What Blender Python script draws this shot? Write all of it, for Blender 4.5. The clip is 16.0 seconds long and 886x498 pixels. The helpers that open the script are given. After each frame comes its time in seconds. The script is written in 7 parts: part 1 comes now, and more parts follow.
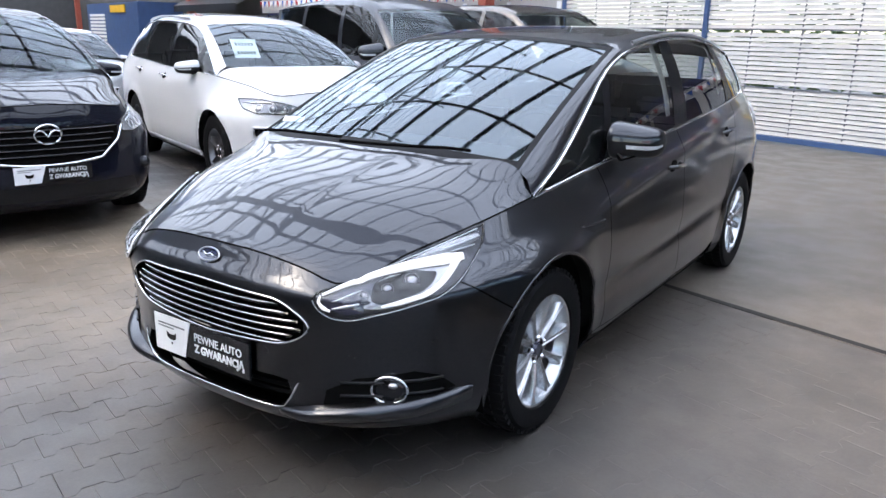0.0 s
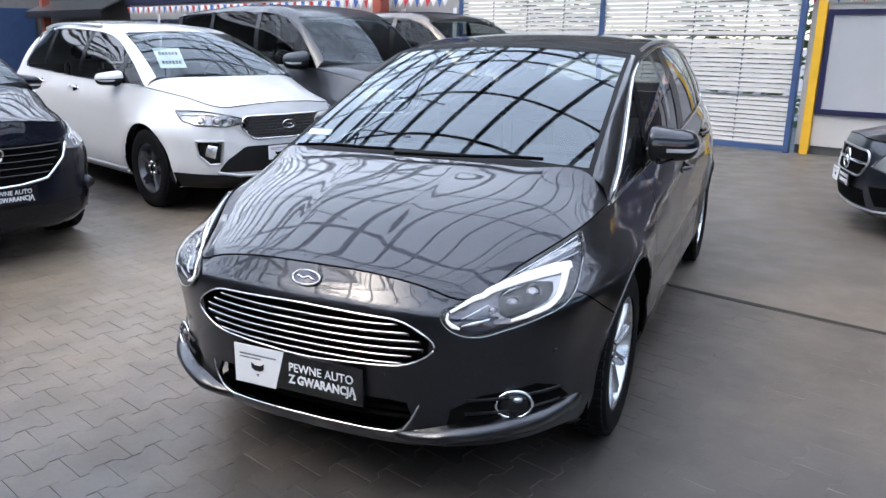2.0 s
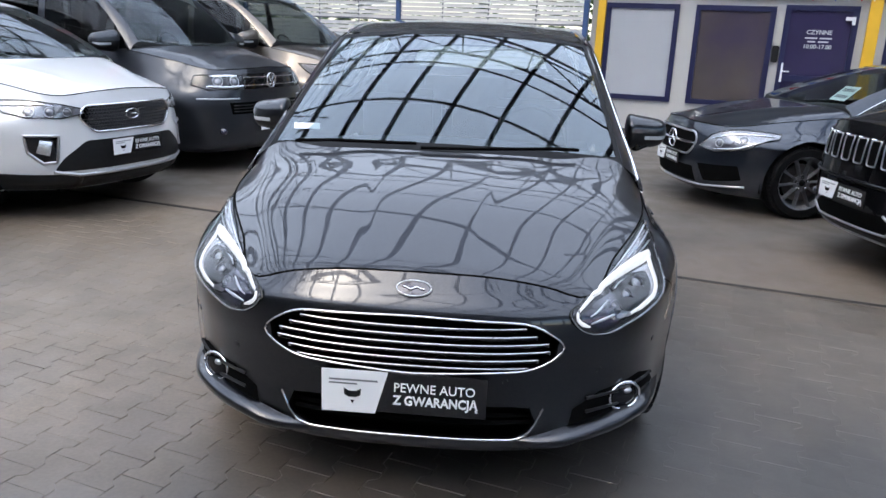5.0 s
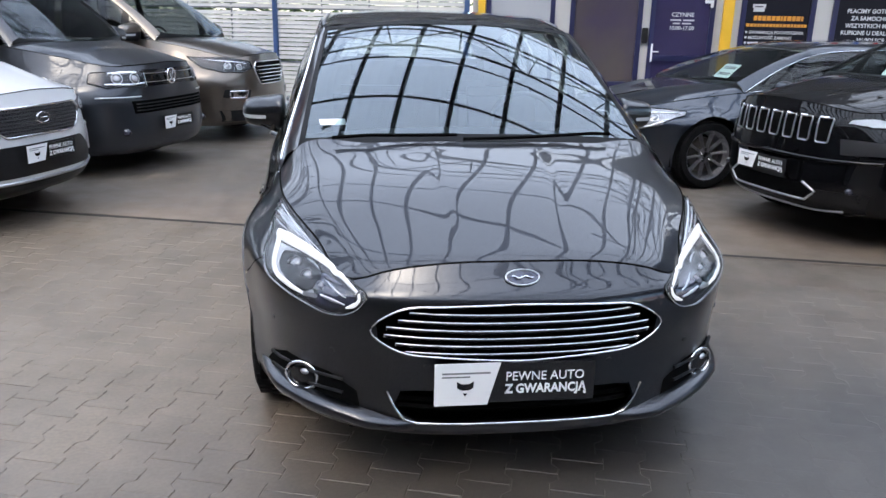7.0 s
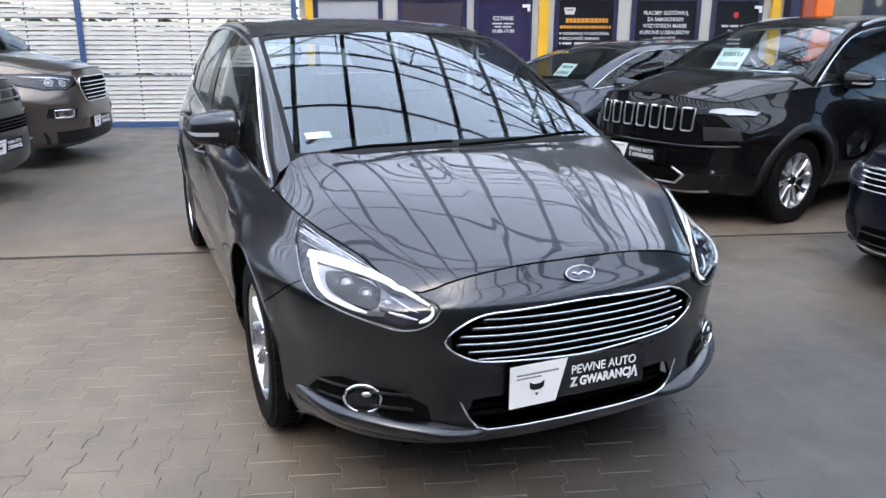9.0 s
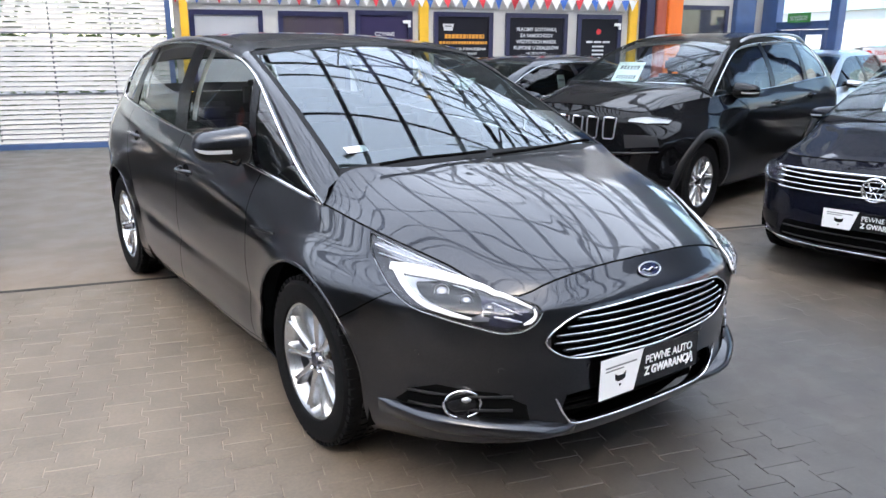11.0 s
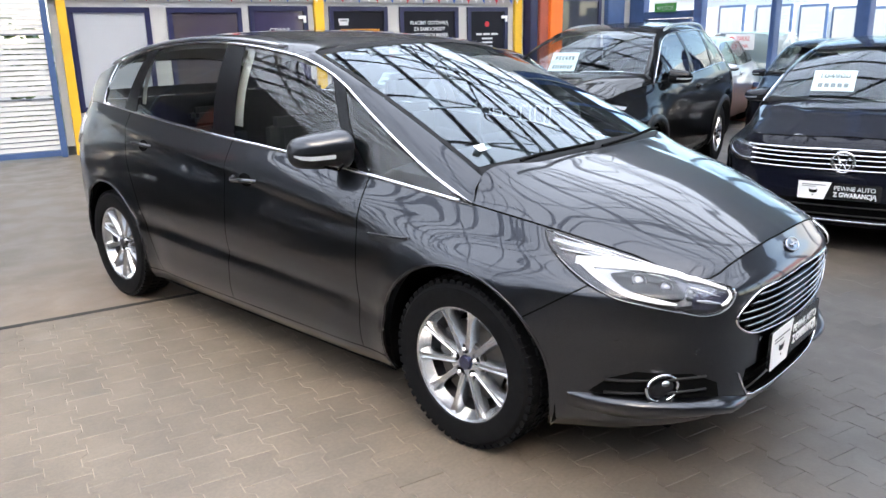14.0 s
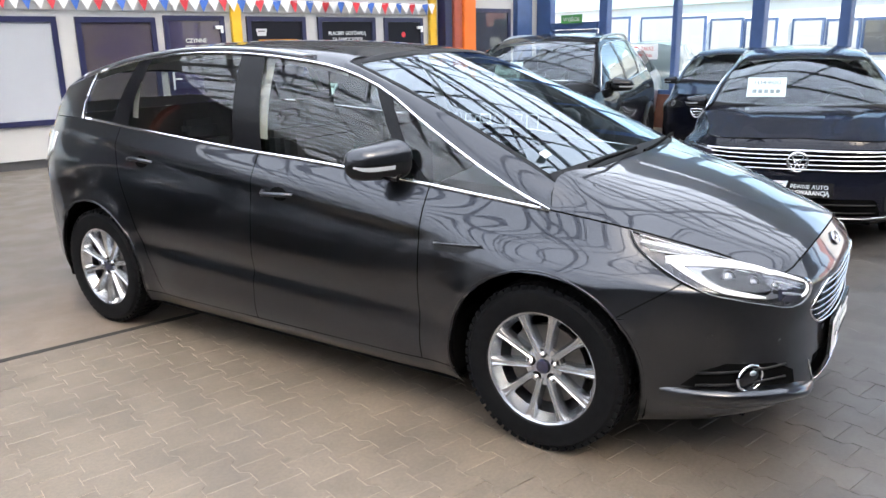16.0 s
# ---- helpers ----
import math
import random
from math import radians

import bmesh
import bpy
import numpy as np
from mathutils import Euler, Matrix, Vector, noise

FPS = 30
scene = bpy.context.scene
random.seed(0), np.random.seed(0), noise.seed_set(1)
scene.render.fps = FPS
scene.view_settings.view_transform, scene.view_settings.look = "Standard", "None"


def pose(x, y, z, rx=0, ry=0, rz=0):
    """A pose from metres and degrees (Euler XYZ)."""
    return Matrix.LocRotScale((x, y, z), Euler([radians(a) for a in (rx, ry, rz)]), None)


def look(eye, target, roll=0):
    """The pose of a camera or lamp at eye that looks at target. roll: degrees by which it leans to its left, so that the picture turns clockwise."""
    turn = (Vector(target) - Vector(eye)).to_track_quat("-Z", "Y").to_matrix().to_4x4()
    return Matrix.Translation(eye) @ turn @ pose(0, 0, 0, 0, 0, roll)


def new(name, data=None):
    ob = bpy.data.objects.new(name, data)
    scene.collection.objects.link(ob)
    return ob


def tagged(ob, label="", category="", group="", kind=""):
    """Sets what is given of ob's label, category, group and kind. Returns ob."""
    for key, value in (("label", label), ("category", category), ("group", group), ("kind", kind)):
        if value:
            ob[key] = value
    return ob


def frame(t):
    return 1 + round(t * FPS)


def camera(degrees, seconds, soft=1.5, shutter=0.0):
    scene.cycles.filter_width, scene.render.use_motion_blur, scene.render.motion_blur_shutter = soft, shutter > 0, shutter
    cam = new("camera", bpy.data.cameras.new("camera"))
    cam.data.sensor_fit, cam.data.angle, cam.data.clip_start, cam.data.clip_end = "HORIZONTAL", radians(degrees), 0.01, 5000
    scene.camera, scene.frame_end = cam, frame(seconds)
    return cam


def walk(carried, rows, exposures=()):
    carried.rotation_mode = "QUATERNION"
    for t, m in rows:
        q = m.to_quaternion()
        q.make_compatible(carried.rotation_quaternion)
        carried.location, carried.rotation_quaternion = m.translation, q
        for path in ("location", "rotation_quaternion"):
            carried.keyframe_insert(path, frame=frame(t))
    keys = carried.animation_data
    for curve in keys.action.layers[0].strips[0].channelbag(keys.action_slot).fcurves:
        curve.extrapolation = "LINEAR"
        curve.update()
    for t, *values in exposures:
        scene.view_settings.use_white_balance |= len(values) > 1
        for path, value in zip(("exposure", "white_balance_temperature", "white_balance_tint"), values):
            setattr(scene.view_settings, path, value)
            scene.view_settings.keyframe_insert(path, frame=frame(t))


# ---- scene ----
# camera: seconds, place in metres, turn in degrees; the grey car's front axle is at y = 0, its nose towards -y
cam = camera(60.76, 16.0)
ROWS = [
    (0.0, 2.153, -2.533, 1.555, 74.026, -1.139, 34.870),
    (0.5, 1.995, -2.658, 1.560, 74.172, -1.066, 31.328),
    (1.0, 1.829, -2.738, 1.544, 74.543, -1.246, 29.990),
    (1.5, 1.625, -2.805, 1.550, 74.670, -0.684, 27.806),
    (2.0, 1.418, -2.906, 1.555, 74.613, -0.835, 24.483),
    (2.5, 1.215, -3.015, 1.559, 74.587, -0.545, 20.860),
    (3.0, 1.048, -3.046, 1.545, 74.530, -0.613, 17.629),
    (3.5, 0.828, -3.026, 1.544, 74.409, 0.056, 14.117),
    (4.0, 0.633, -3.042, 1.547, 74.209, -0.879, 10.834),
    (6.5, -0.343, -3.095, 1.551, 73.383, -1.650, -3.818),
    (7.0, -0.541, -3.078, 1.544, 73.252, -1.229, -7.066),
    (7.5, -0.738, -3.000, 1.537, 73.669, -0.643, -10.383),
    (8.0, -0.923, -2.933, 1.540, 73.721, -0.308, -13.887),
    (8.5, -1.151, -2.896, 1.543, 73.755, -0.294, -18.899),
    (9.0, -1.336, -2.858, 1.539, 73.847, -0.163, -23.143),
    (11.5, -2.208, -2.414, 1.531, 74.960, 0.051, -37.539),
    (12.0, -2.343, -2.280, 1.537, 74.675, 0.439, -39.792),
    (12.5, -2.541, -2.169, 1.546, 74.526, 0.497, -42.241),
    (13.0, -2.700, -2.079, 1.551, 74.400, 0.619, -44.515),
    (13.5, -2.806, -1.945, 1.541, 74.392, 0.824, -45.944),
    (14.0, -2.914, -1.769, 1.548, 74.455, 0.998, -47.623),
    (14.5, -3.039, -1.634, 1.557, 74.565, 1.068, -49.457),
    (15.0, -3.197, -1.507, 1.565, 74.768, 1.306, -52.177),
    (15.5, -3.296, -1.380, 1.564, 74.903, 1.198, -54.474),
    (16.0, -3.365, -1.204, 1.556, 75.047, 1.090, -56.507),
]
walk(cam, [(t, pose(x, y, z, rx, ry, rz)) for t, x, y, z, rx, ry, rz in ROWS], [(0, 1.98, 6600, 13), (4, 1.57, 6470, 12), (8, 1.8, 6520, 12), (10.5, 2.05, 6740, 12), (16, 2.24, 7080, 12)])

# exposure is set on the walk's last line above; light: daylight sky and a high sun over a translucent hall roof
world = bpy.data.worlds.new("sky")
scene.world = world
world.use_nodes = True
_n = world.node_tree.nodes
_sky = _n.new("ShaderNodeTexSky")
_sky.sky_type, _sky.sun_disc, _sky.sun_elevation, _sky.sun_rotation = "NISHITA", False, radians(47), radians(216)
world.node_tree.links.new(_sky.outputs[0], _n["Background"].inputs[0])
_n["Background"].inputs[1].default_value = 0.15
sun = new("sun", bpy.data.lights.new("sun", "SUN"))
sun.data.energy, sun.data.angle, sun.data.color = 5.0, radians(3), (1.0, 0.96, 0.9)
sun.matrix_world = look((-20.0, -27.6, 36.6), (0, 0, 0))

# ------------------------------------------------------------------ materials


def mat(name, color, rough=0.5, metal=0.0, coat=0.0, spec=0.5, vary=0.0, scale=8.0, bump=0.0, bscale=60.0, emit=0.0, per=0.0, stain=None):
    m = bpy.data.materials.new(name)
    m.use_nodes = True
    nt = m.node_tree
    n, ln = nt.nodes, nt.links
    b = n["Principled BSDF"]
    b.inputs["Roughness"].default_value = rough
    b.inputs["Metallic"].default_value = metal
    b.inputs["Coat Weight"].default_value = coat
    b.inputs["Coat Roughness"].default_value = 0.035
    b.inputs["Specular IOR Level"].default_value = spec
    b.inputs["Base Color"].default_value = (*color, 1)
    if emit:
        b.inputs["Emission Color"].default_value = (*color, 1)
        b.inputs["Emission Strength"].default_value = emit
    if vary or per or stain:
        tc = n.new("ShaderNodeTexCoord")
        col = None
        rgb = n.new("ShaderNodeRGB")
        rgb.outputs[0].default_value = (*color, 1)
        col = rgb.outputs[0]
        val = None
        if vary:
            big = n.new("ShaderNodeTexNoise")
            big.inputs["Scale"].default_value, big.inputs["Detail"].default_value = scale, 6
            ln.new(tc.outputs["Object"], big.inputs["Vector"])
            mr = n.new("ShaderNodeMapRange")
            mr.inputs[1].default_value, mr.inputs[2].default_value = 0.25, 0.75
            mr.inputs[3].default_value, mr.inputs[4].default_value = 1 - vary, 1 + vary
            ln.new(big.outputs["Fac"], mr.inputs[0])
            val = mr.outputs[0]
        if per:
            oi = n.new("ShaderNodeObjectInfo")
            mp = n.new("ShaderNodeMapRange")
            mp.inputs[3].default_value, mp.inputs[4].default_value = 1 - per, 1 + per
            ln.new(oi.outputs["Random"], mp.inputs[0])
            if val is None:
                val = mp.outputs[0]
            else:
                mu = n.new("ShaderNodeMath")
                mu.operation = "MULTIPLY"
                ln.new(val, mu.inputs[0])
                ln.new(mp.outputs[0], mu.inputs[1])
                val = mu.outputs[0]
        if val is not None:
            vm = n.new("ShaderNodeVectorMath")
            vm.operation = "SCALE"
            ln.new(col, vm.inputs[0])
            ln.new(val, vm.inputs["Scale"])
            col = vm.outputs[0]
        if stain:
            sn = n.new("ShaderNodeTexNoise")
            sn.inputs["Scale"].default_value, sn.inputs["Detail"].default_value = stain[1], 5
            ln.new(tc.outputs["Object"], sn.inputs["Vector"])
            cr = n.new("ShaderNodeMapRange")
            cr.inputs[1].default_value, cr.inputs[2].default_value = stain[2], stain[3]
            cr.inputs[3].default_value, cr.inputs[4].default_value = 0, stain[4]
            ln.new(sn.outputs["Fac"], cr.inputs[0])
            mx = n.new("ShaderNodeMix")
            mx.data_type = "RGBA"
            ln.new(cr.outputs[0], mx.inputs[0])
            ln.new(col, mx.inputs[6])
            mx.inputs[7].default_value = (*stain[0], 1)
            col = mx.outputs[2]
        ln.new(col, b.inputs["Base Color"])
    if bump:
        tb = n.new("ShaderNodeTexCoord")
        bn = n.new("ShaderNodeTexNoise")
        bn.inputs["Scale"].default_value, bn.inputs["Detail"].default_value = bscale, 4
        ln.new(tb.outputs["Object"], bn.inputs["Vector"])
        bp = n.new("ShaderNodeBump")
        bp.inputs["Strength"].default_value, bp.inputs["Distance"].default_value = bump, 0.004
        ln.new(bn.outputs["Fac"], bp.inputs["Height"])
        ln.new(bp.outputs[0], b.inputs["Normal"])
    return m


def paint(name, color, flake=0.35, metal=0.6, rough=0.38, coat=1.0, ior=1.5):
    """Car paint: metallic base with fine flakes under a clear coat."""
    m = mat(name, color, rough, metal, coat=coat, spec=0.03)
    nt = m.node_tree
    n, ln = nt.nodes, nt.links
    b = n["Principled BSDF"]
    b.inputs["Coat IOR"].default_value, b.inputs["Coat Roughness"].default_value = ior, 0.015
    tc = n.new("ShaderNodeTexCoord")
    vo = n.new("ShaderNodeTexVoronoi")
    vo.inputs["Scale"].default_value = 900
    ln.new(tc.outputs["Object"], vo.inputs["Vector"])
    hs = n.new("ShaderNodeMix")
    hs.data_type = "RGBA"
    hs.inputs[6].default_value = (*color, 1)
    hs.inputs[7].default_value = (*[min(1, c * (1 + 2.5 * flake)) for c in color], 1)
    mr = n.new("ShaderNodeMapRange")
    mr.inputs[1].default_value, mr.inputs[2].default_value = 0.3, 1.0
    sp = n.new("ShaderNodeSeparateColor")
    ln.new(vo.outputs["Color"], sp.inputs[0])
    ln.new(sp.outputs[0], mr.inputs[0])
    ln.new(mr.outputs[0], hs.inputs[0])
    ln.new(hs.outputs[2], b.inputs["Base Color"])
    return m


def glass(name, tint=(0.75, 0.8, 0.8), clear=0.9, ior=1.5, rough=0.0, sheen=(1, 1, 1)):
    """Thin pane: tinted see-through plus a mirror gloss by Fresnel."""
    m = bpy.data.materials.new(name)
    m.use_nodes = True
    nt = m.node_tree
    n, ln = nt.nodes, nt.links
    n.remove(n["Principled BSDF"])
    out = n["Material Output"]
    tr = n.new("ShaderNodeBsdfTransparent")
    tr.inputs[0].default_value = (*[c * clear for c in tint], 1)
    gl = n.new("ShaderNodeBsdfGlossy")
    gl.inputs["Roughness"].default_value = rough
    gl.inputs["Color"].default_value = (*sheen, 1)
    # gloss by Schlick's curve, the same from both sides of the pane
    lw = n.new("ShaderNodeLayerWeight")
    lw.inputs["Blend"].default_value = 0.5
    pw = n.new("ShaderNodeMath")
    pw.operation = "POWER"
    pw.inputs[1].default_value = 5.0
    ln.new(lw.outputs["Facing"], pw.inputs[0])
    f0 = ((ior - 1) / (ior + 1)) ** 2
    fr = n.new("ShaderNodeMapRange")
    fr.inputs[3].default_value, fr.inputs[4].default_value = f0, 1.0
    ln.new(pw.outputs[0], fr.inputs[0])
    mx = n.new("ShaderNodeMixShader")
    ln.new(fr.outputs[0], mx.inputs[0])
    ln.new(tr.outputs[0], mx.inputs[1])
    ln.new(gl.outputs[0], mx.inputs[2])
    ln.new(mx.outputs[0], out.inputs[0])
    return m


def floor_mat(name, color, dust, amount, per=0.0, bump=0.2, dirt=0.2):
    """Grey ground with sandy dust lying thicker to one side, and darker worn patches. The dust's two pale pools also
    paint in the floor's brighter light.
    """
    m = mat(name, color, 0.78, spec=0.85)
    nt = m.node_tree
    n, ln = nt.nodes, nt.links
    b = n["Principled BSDF"]
    geo = n.new("ShaderNodeNewGeometry")

    def math_(op, a, c):
        k = n.new("ShaderNodeMath")
        k.operation = op
        for i, x in enumerate((a, c)):
            if isinstance(x, (int, float)):
                k.inputs[i].default_value = x
            else:
                ln.new(x, k.inputs[i])
        return k.outputs[0]

    def noise_(scale, detail, rough=0.55):
        k = n.new("ShaderNodeTexNoise")
        k.inputs["Scale"].default_value, k.inputs["Detail"].default_value, k.inputs["Roughness"].default_value = scale, detail, rough
        ln.new(geo.outputs["Position"], k.inputs["Vector"])
        return k.outputs["Fac"]

    def remap(x, a, c, d=0.0, e=1.0):
        k = n.new("ShaderNodeMapRange")
        k.interpolation_type = "SMOOTHSTEP"
        for i, val in enumerate((a, c, d, e)):
            k.inputs[i + 1].default_value = val
        ln.new(x, k.inputs[0])
        return k.outputs[0]

    # pale pools round two points: dust plus brighter floor light, put into colour
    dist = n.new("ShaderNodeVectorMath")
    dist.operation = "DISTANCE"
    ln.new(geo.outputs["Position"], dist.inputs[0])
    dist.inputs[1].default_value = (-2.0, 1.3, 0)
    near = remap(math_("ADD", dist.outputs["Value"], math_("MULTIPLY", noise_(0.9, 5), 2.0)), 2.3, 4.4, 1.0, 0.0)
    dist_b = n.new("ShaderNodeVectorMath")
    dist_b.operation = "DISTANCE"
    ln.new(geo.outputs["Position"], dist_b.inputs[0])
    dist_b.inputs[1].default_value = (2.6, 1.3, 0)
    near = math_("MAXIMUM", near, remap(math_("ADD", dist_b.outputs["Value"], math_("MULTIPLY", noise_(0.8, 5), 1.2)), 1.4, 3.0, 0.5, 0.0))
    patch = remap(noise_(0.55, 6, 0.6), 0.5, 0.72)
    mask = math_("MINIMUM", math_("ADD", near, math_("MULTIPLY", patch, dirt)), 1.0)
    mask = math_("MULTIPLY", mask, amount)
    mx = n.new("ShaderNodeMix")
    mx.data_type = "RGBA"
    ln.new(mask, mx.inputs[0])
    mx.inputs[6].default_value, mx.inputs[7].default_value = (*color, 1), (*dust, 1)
    val = math_("MULTIPLY", remap(noise_(2.2, 6, 0.65), 0.3, 0.7, 0.84, 1.14), remap(noise_(70, 3), 0.3, 0.7, 0.9, 1.1))
    spots = remap(noise_(5.5, 2), 0.72, 0.8, 1.0, 0.7)
    val = math_("MULTIPLY", val, spots)
    if per:
        oi = n.new("ShaderNodeObjectInfo")
        gr_ = n.new("ShaderNodeNewGeometry")
        both = math_("FRACT", math_("ADD", oi.outputs["Random"], gr_.outputs["Random Per Island"]), 0)
        val = math_("MULTIPLY", val, remap(both, 0, 1, 1 - per, 1 + per))
    vm = n.new("ShaderNodeVectorMath")
    vm.operation = "SCALE"
    ln.new(mx.outputs[2], vm.inputs[0])
    ln.new(val, vm.inputs["Scale"])
    ln.new(vm.outputs[0], b.inputs["Base Color"])
    ln.new(remap(noise_(3.0, 4), 0.3, 0.7, 0.4, 0.58), b.inputs["Roughness"])
    bp = n.new("ShaderNodeBump")
    bp.inputs["Strength"].default_value, bp.inputs["Distance"].default_value = bump, 0.004
    ln.new(noise_(160, 4), bp.inputs["Height"])
    ln.new(bp.outputs[0], b.inputs["Normal"])
    return m


M_GREY = paint("grey_metallic_paint", (0.032, 0.0337, 0.039), 0.2, 1.0, 0.29, ior=1.46)
M_WHITE = paint("white_paint", (0.59, 0.6, 0.61), 0.02, 0.0, 0.35)
M_BLACK = paint("black_paint", (0.003, 0.003, 0.0036), 0.1, 0.0, coat=0.6)
M_NAVY = paint("dark_blue_black_paint", (0.004, 0.0047, 0.009), 0.3, 0.0, coat=0.65)
M_VAN = paint("dark_grey_van_paint", (0.042, 0.045, 0.052), 0.35, 0.9, 0.38, coat=0.6)
M_BRONZE = paint("bronze_grey_paint", (0.11, 0.094, 0.08), 0.3, 0.9, 0.32)
M_STEEL = paint("steel_grey_paint", (0.028, 0.033, 0.043), 0.3, 0.9, 0.34)
M_SILVER = paint("silver_paint", (0.42, 0.43, 0.45), 0.2, 0.8, 0.35)
M_PLASTIC = mat("black_plastic", (0.009, 0.009, 0.01), 0.45, spec=0.25, vary=0.2, scale=40, bump=0.1)
M_GLOSSBLK = mat("gloss_black_plastic", (0.006, 0.006, 0.007), 0.08)
M_LINER = mat("dark_gap", (0.003, 0.003, 0.003), 0.9, spec=0.05)
M_RUBBER = mat("tyre_rubber", (0.006, 0.006, 0.0065), 0.7, spec=0.1, vary=0.25, scale=25, bump=0.2)
M_ALLOY = mat("silver_alloy", (0.52, 0.53, 0.55), 0.27, 0.92, vary=0.06, scale=30)
M_DARK_SHADED_ALLOY = mat("dark_and_shaded_alloy", (0.13, 0.13, 0.14), 0.3, 0.8)
M_TWOTONE = mat("machined_dark_alloy", (0.34, 0.34, 0.36), 0.28, 0.85, vary=0.3, scale=25)
M_DISC = mat("brake_disc_steel", (0.13, 0.12, 0.11), 0.4, 0.9, vary=0.25, scale=20)
M_CHROME = mat("chrome", (0.82, 0.83, 0.85), 0.07, 1.0)
M_SATIN = mat("satin_silver_trim", (0.55, 0.56, 0.58), 0.28, 0.9)
M_HOUSING = mat("lamp_housing", (0.035, 0.035, 0.04), 0.2, 0.5)
M_BOWL = mat("grey_lamp_bowl", (0.05, 0.05, 0.057), 0.2, 0.6, vary=0.3, scale=40, bump=0.3, bscale=70)
M_REFLECTOR = mat("lamp_reflector", (0.75, 0.76, 0.78), 0.12, 0.95)
M_DRL = mat("daytime_light", (0.93, 0.96, 1.0), 0.3, emit=0.26)
M_DRL.node_tree.nodes["Principled BSDF"].inputs["Base Color"].default_value = (0.3, 0.31, 0.33, 1)
M_LAMPWHITE = mat("lamp_white_lens", (0.5, 0.52, 0.54), 0.1, coat=1.0)
M_GLASS = glass("clear_glass", (0.94, 0.98, 0.97), 0.99)
M_SCREEN = glass("windscreen_glass", (0.62, 0.72, 0.72), 0.85, 2.0, sheen=(0.84, 0.93, 1.0))
M_SCREEN2 = glass("plain_windscreen_glass", (0.78, 0.86, 0.85), 0.92, 1.62, sheen=(0.85, 0.93, 1.0))
M_TINT2 = glass("plain_tinted_glass", (0.3, 0.32, 0.32), 0.9, 1.42)
M_PILLAR = mat("black_pillar_trim", (0.004, 0.004, 0.005), 0.22, spec=0.18)
M_FRIT = mat("black_screen_print", (0.006, 0.006, 0.007), 0.5, spec=0.1)
M_LENSDARK = mat("dark_lamp_lens", (0.03, 0.03, 0.05), 0.05, coat=1.0)
M_LENSGREY = mat("grey_lamp_lens", (0.3, 0.3, 0.32), 0.12, 0.5, coat=1.0)
M_MESH = mat("dark_grille_mesh", (0.02, 0.02, 0.022), 0.3)
M_TINT = glass("tinted_glass", (0.82, 0.86, 0.85), 0.94, 1.65)
M_FLUTED = mat("fluted_reflector", (0.75, 0.77, 0.8), 0.25, 0.85, vary=0.35, scale=70, bump=0.6, bscale=90)
M_LENS = glass("lamp_cover", (0.95, 0.96, 0.97), 0.97, 1.34)
M_SEAT = mat("dark_seat_fabric", (0.02, 0.02, 0.022), 0.9, spec=0.15, vary=0.2, scale=60)
M_BEIGE = mat("pale_headliner", (0.5, 0.48, 0.44), 0.9, vary=0.05)
M_DASH = mat("dashboard_plastic", (0.02, 0.021, 0.022), 0.6, spec=0.2, bump=0.2)
M_SIGNWHITE = mat("white_sign_print", (0.8, 0.81, 0.82), 0.3)
M_SIGNBLACK = mat("black_sign_print", (0.012, 0.012, 0.013), 0.25)
M_INK = mat("grey_ink", (0.16, 0.17, 0.18), 0.5)
M_BADGE = mat("blue_badge", (0.007, 0.011, 0.045), 0.15, coat=1.0)
M_PAPER = mat("green_white_paper", (0.66, 0.76, 0.72), 0.7, vary=0.04)
M_PAPERW = mat("white_paper", (0.8, 0.81, 0.8), 0.7, vary=0.03)

# ------------------------------------------------------------------ mesh helpers


def thing(name, label, category, group="", kind="", m=None):
    ob = new(name)
    ob.empty_display_size = 0.1
    if m is not None:
        ob.matrix_basis = m
    return tagged(ob, label, category, group, kind)


def part(name, bm, material, parent=None, label="", smooth=False, kind=""):
    me = bpy.data.meshes.new(name)
    bm.normal_update()
    bm.to_mesh(me)
    bm.free()
    me.materials.append(material)
    if smooth:
        me.shade_smooth()
    ob = new(name, me)
    if parent is not None:
        ob.parent = parent
    return tagged(ob, label, "", "", kind)


def box(bm, x0, x1, y0, y1, z0, z1, m=None, bevel=0.0):
    r = bmesh.ops.create_cube(bm, size=1)
    vs = r["verts"]
    bmesh.ops.scale(bm, vec=(abs(x1 - x0), abs(y1 - y0), abs(z1 - z0)), verts=vs)
    bmesh.ops.translate(bm, vec=((x0 + x1) / 2, (y0 + y1) / 2, (z0 + z1) / 2), verts=vs)
    if bevel:
        es = {e for v in vs for e in v.link_edges}
        r2 = bmesh.ops.bevel(bm, geom=list(es), offset=bevel, segments=2, affect="EDGES")
        vs = list({v for f in r2["faces"] for v in f.verts} | {v for v in vs if v.is_valid})
    if m is not None:
        bmesh.ops.transform(bm, matrix=m, verts=vs)
    return vs


def boxed(x0, x1, y0, y1, z0, z1, m=None, bevel=0.0):
    bm = bmesh.new()
    box(bm, x0, x1, y0, y1, z0, z1, m, bevel)
    return bm


def cyl(bm, r, depth, m, seg=24, r2=None):
    res = bmesh.ops.create_cone(bm, cap_ends=True, segments=seg, radius1=r, radius2=r if r2 is None else r2, depth=depth, matrix=m)
    return res["verts"]


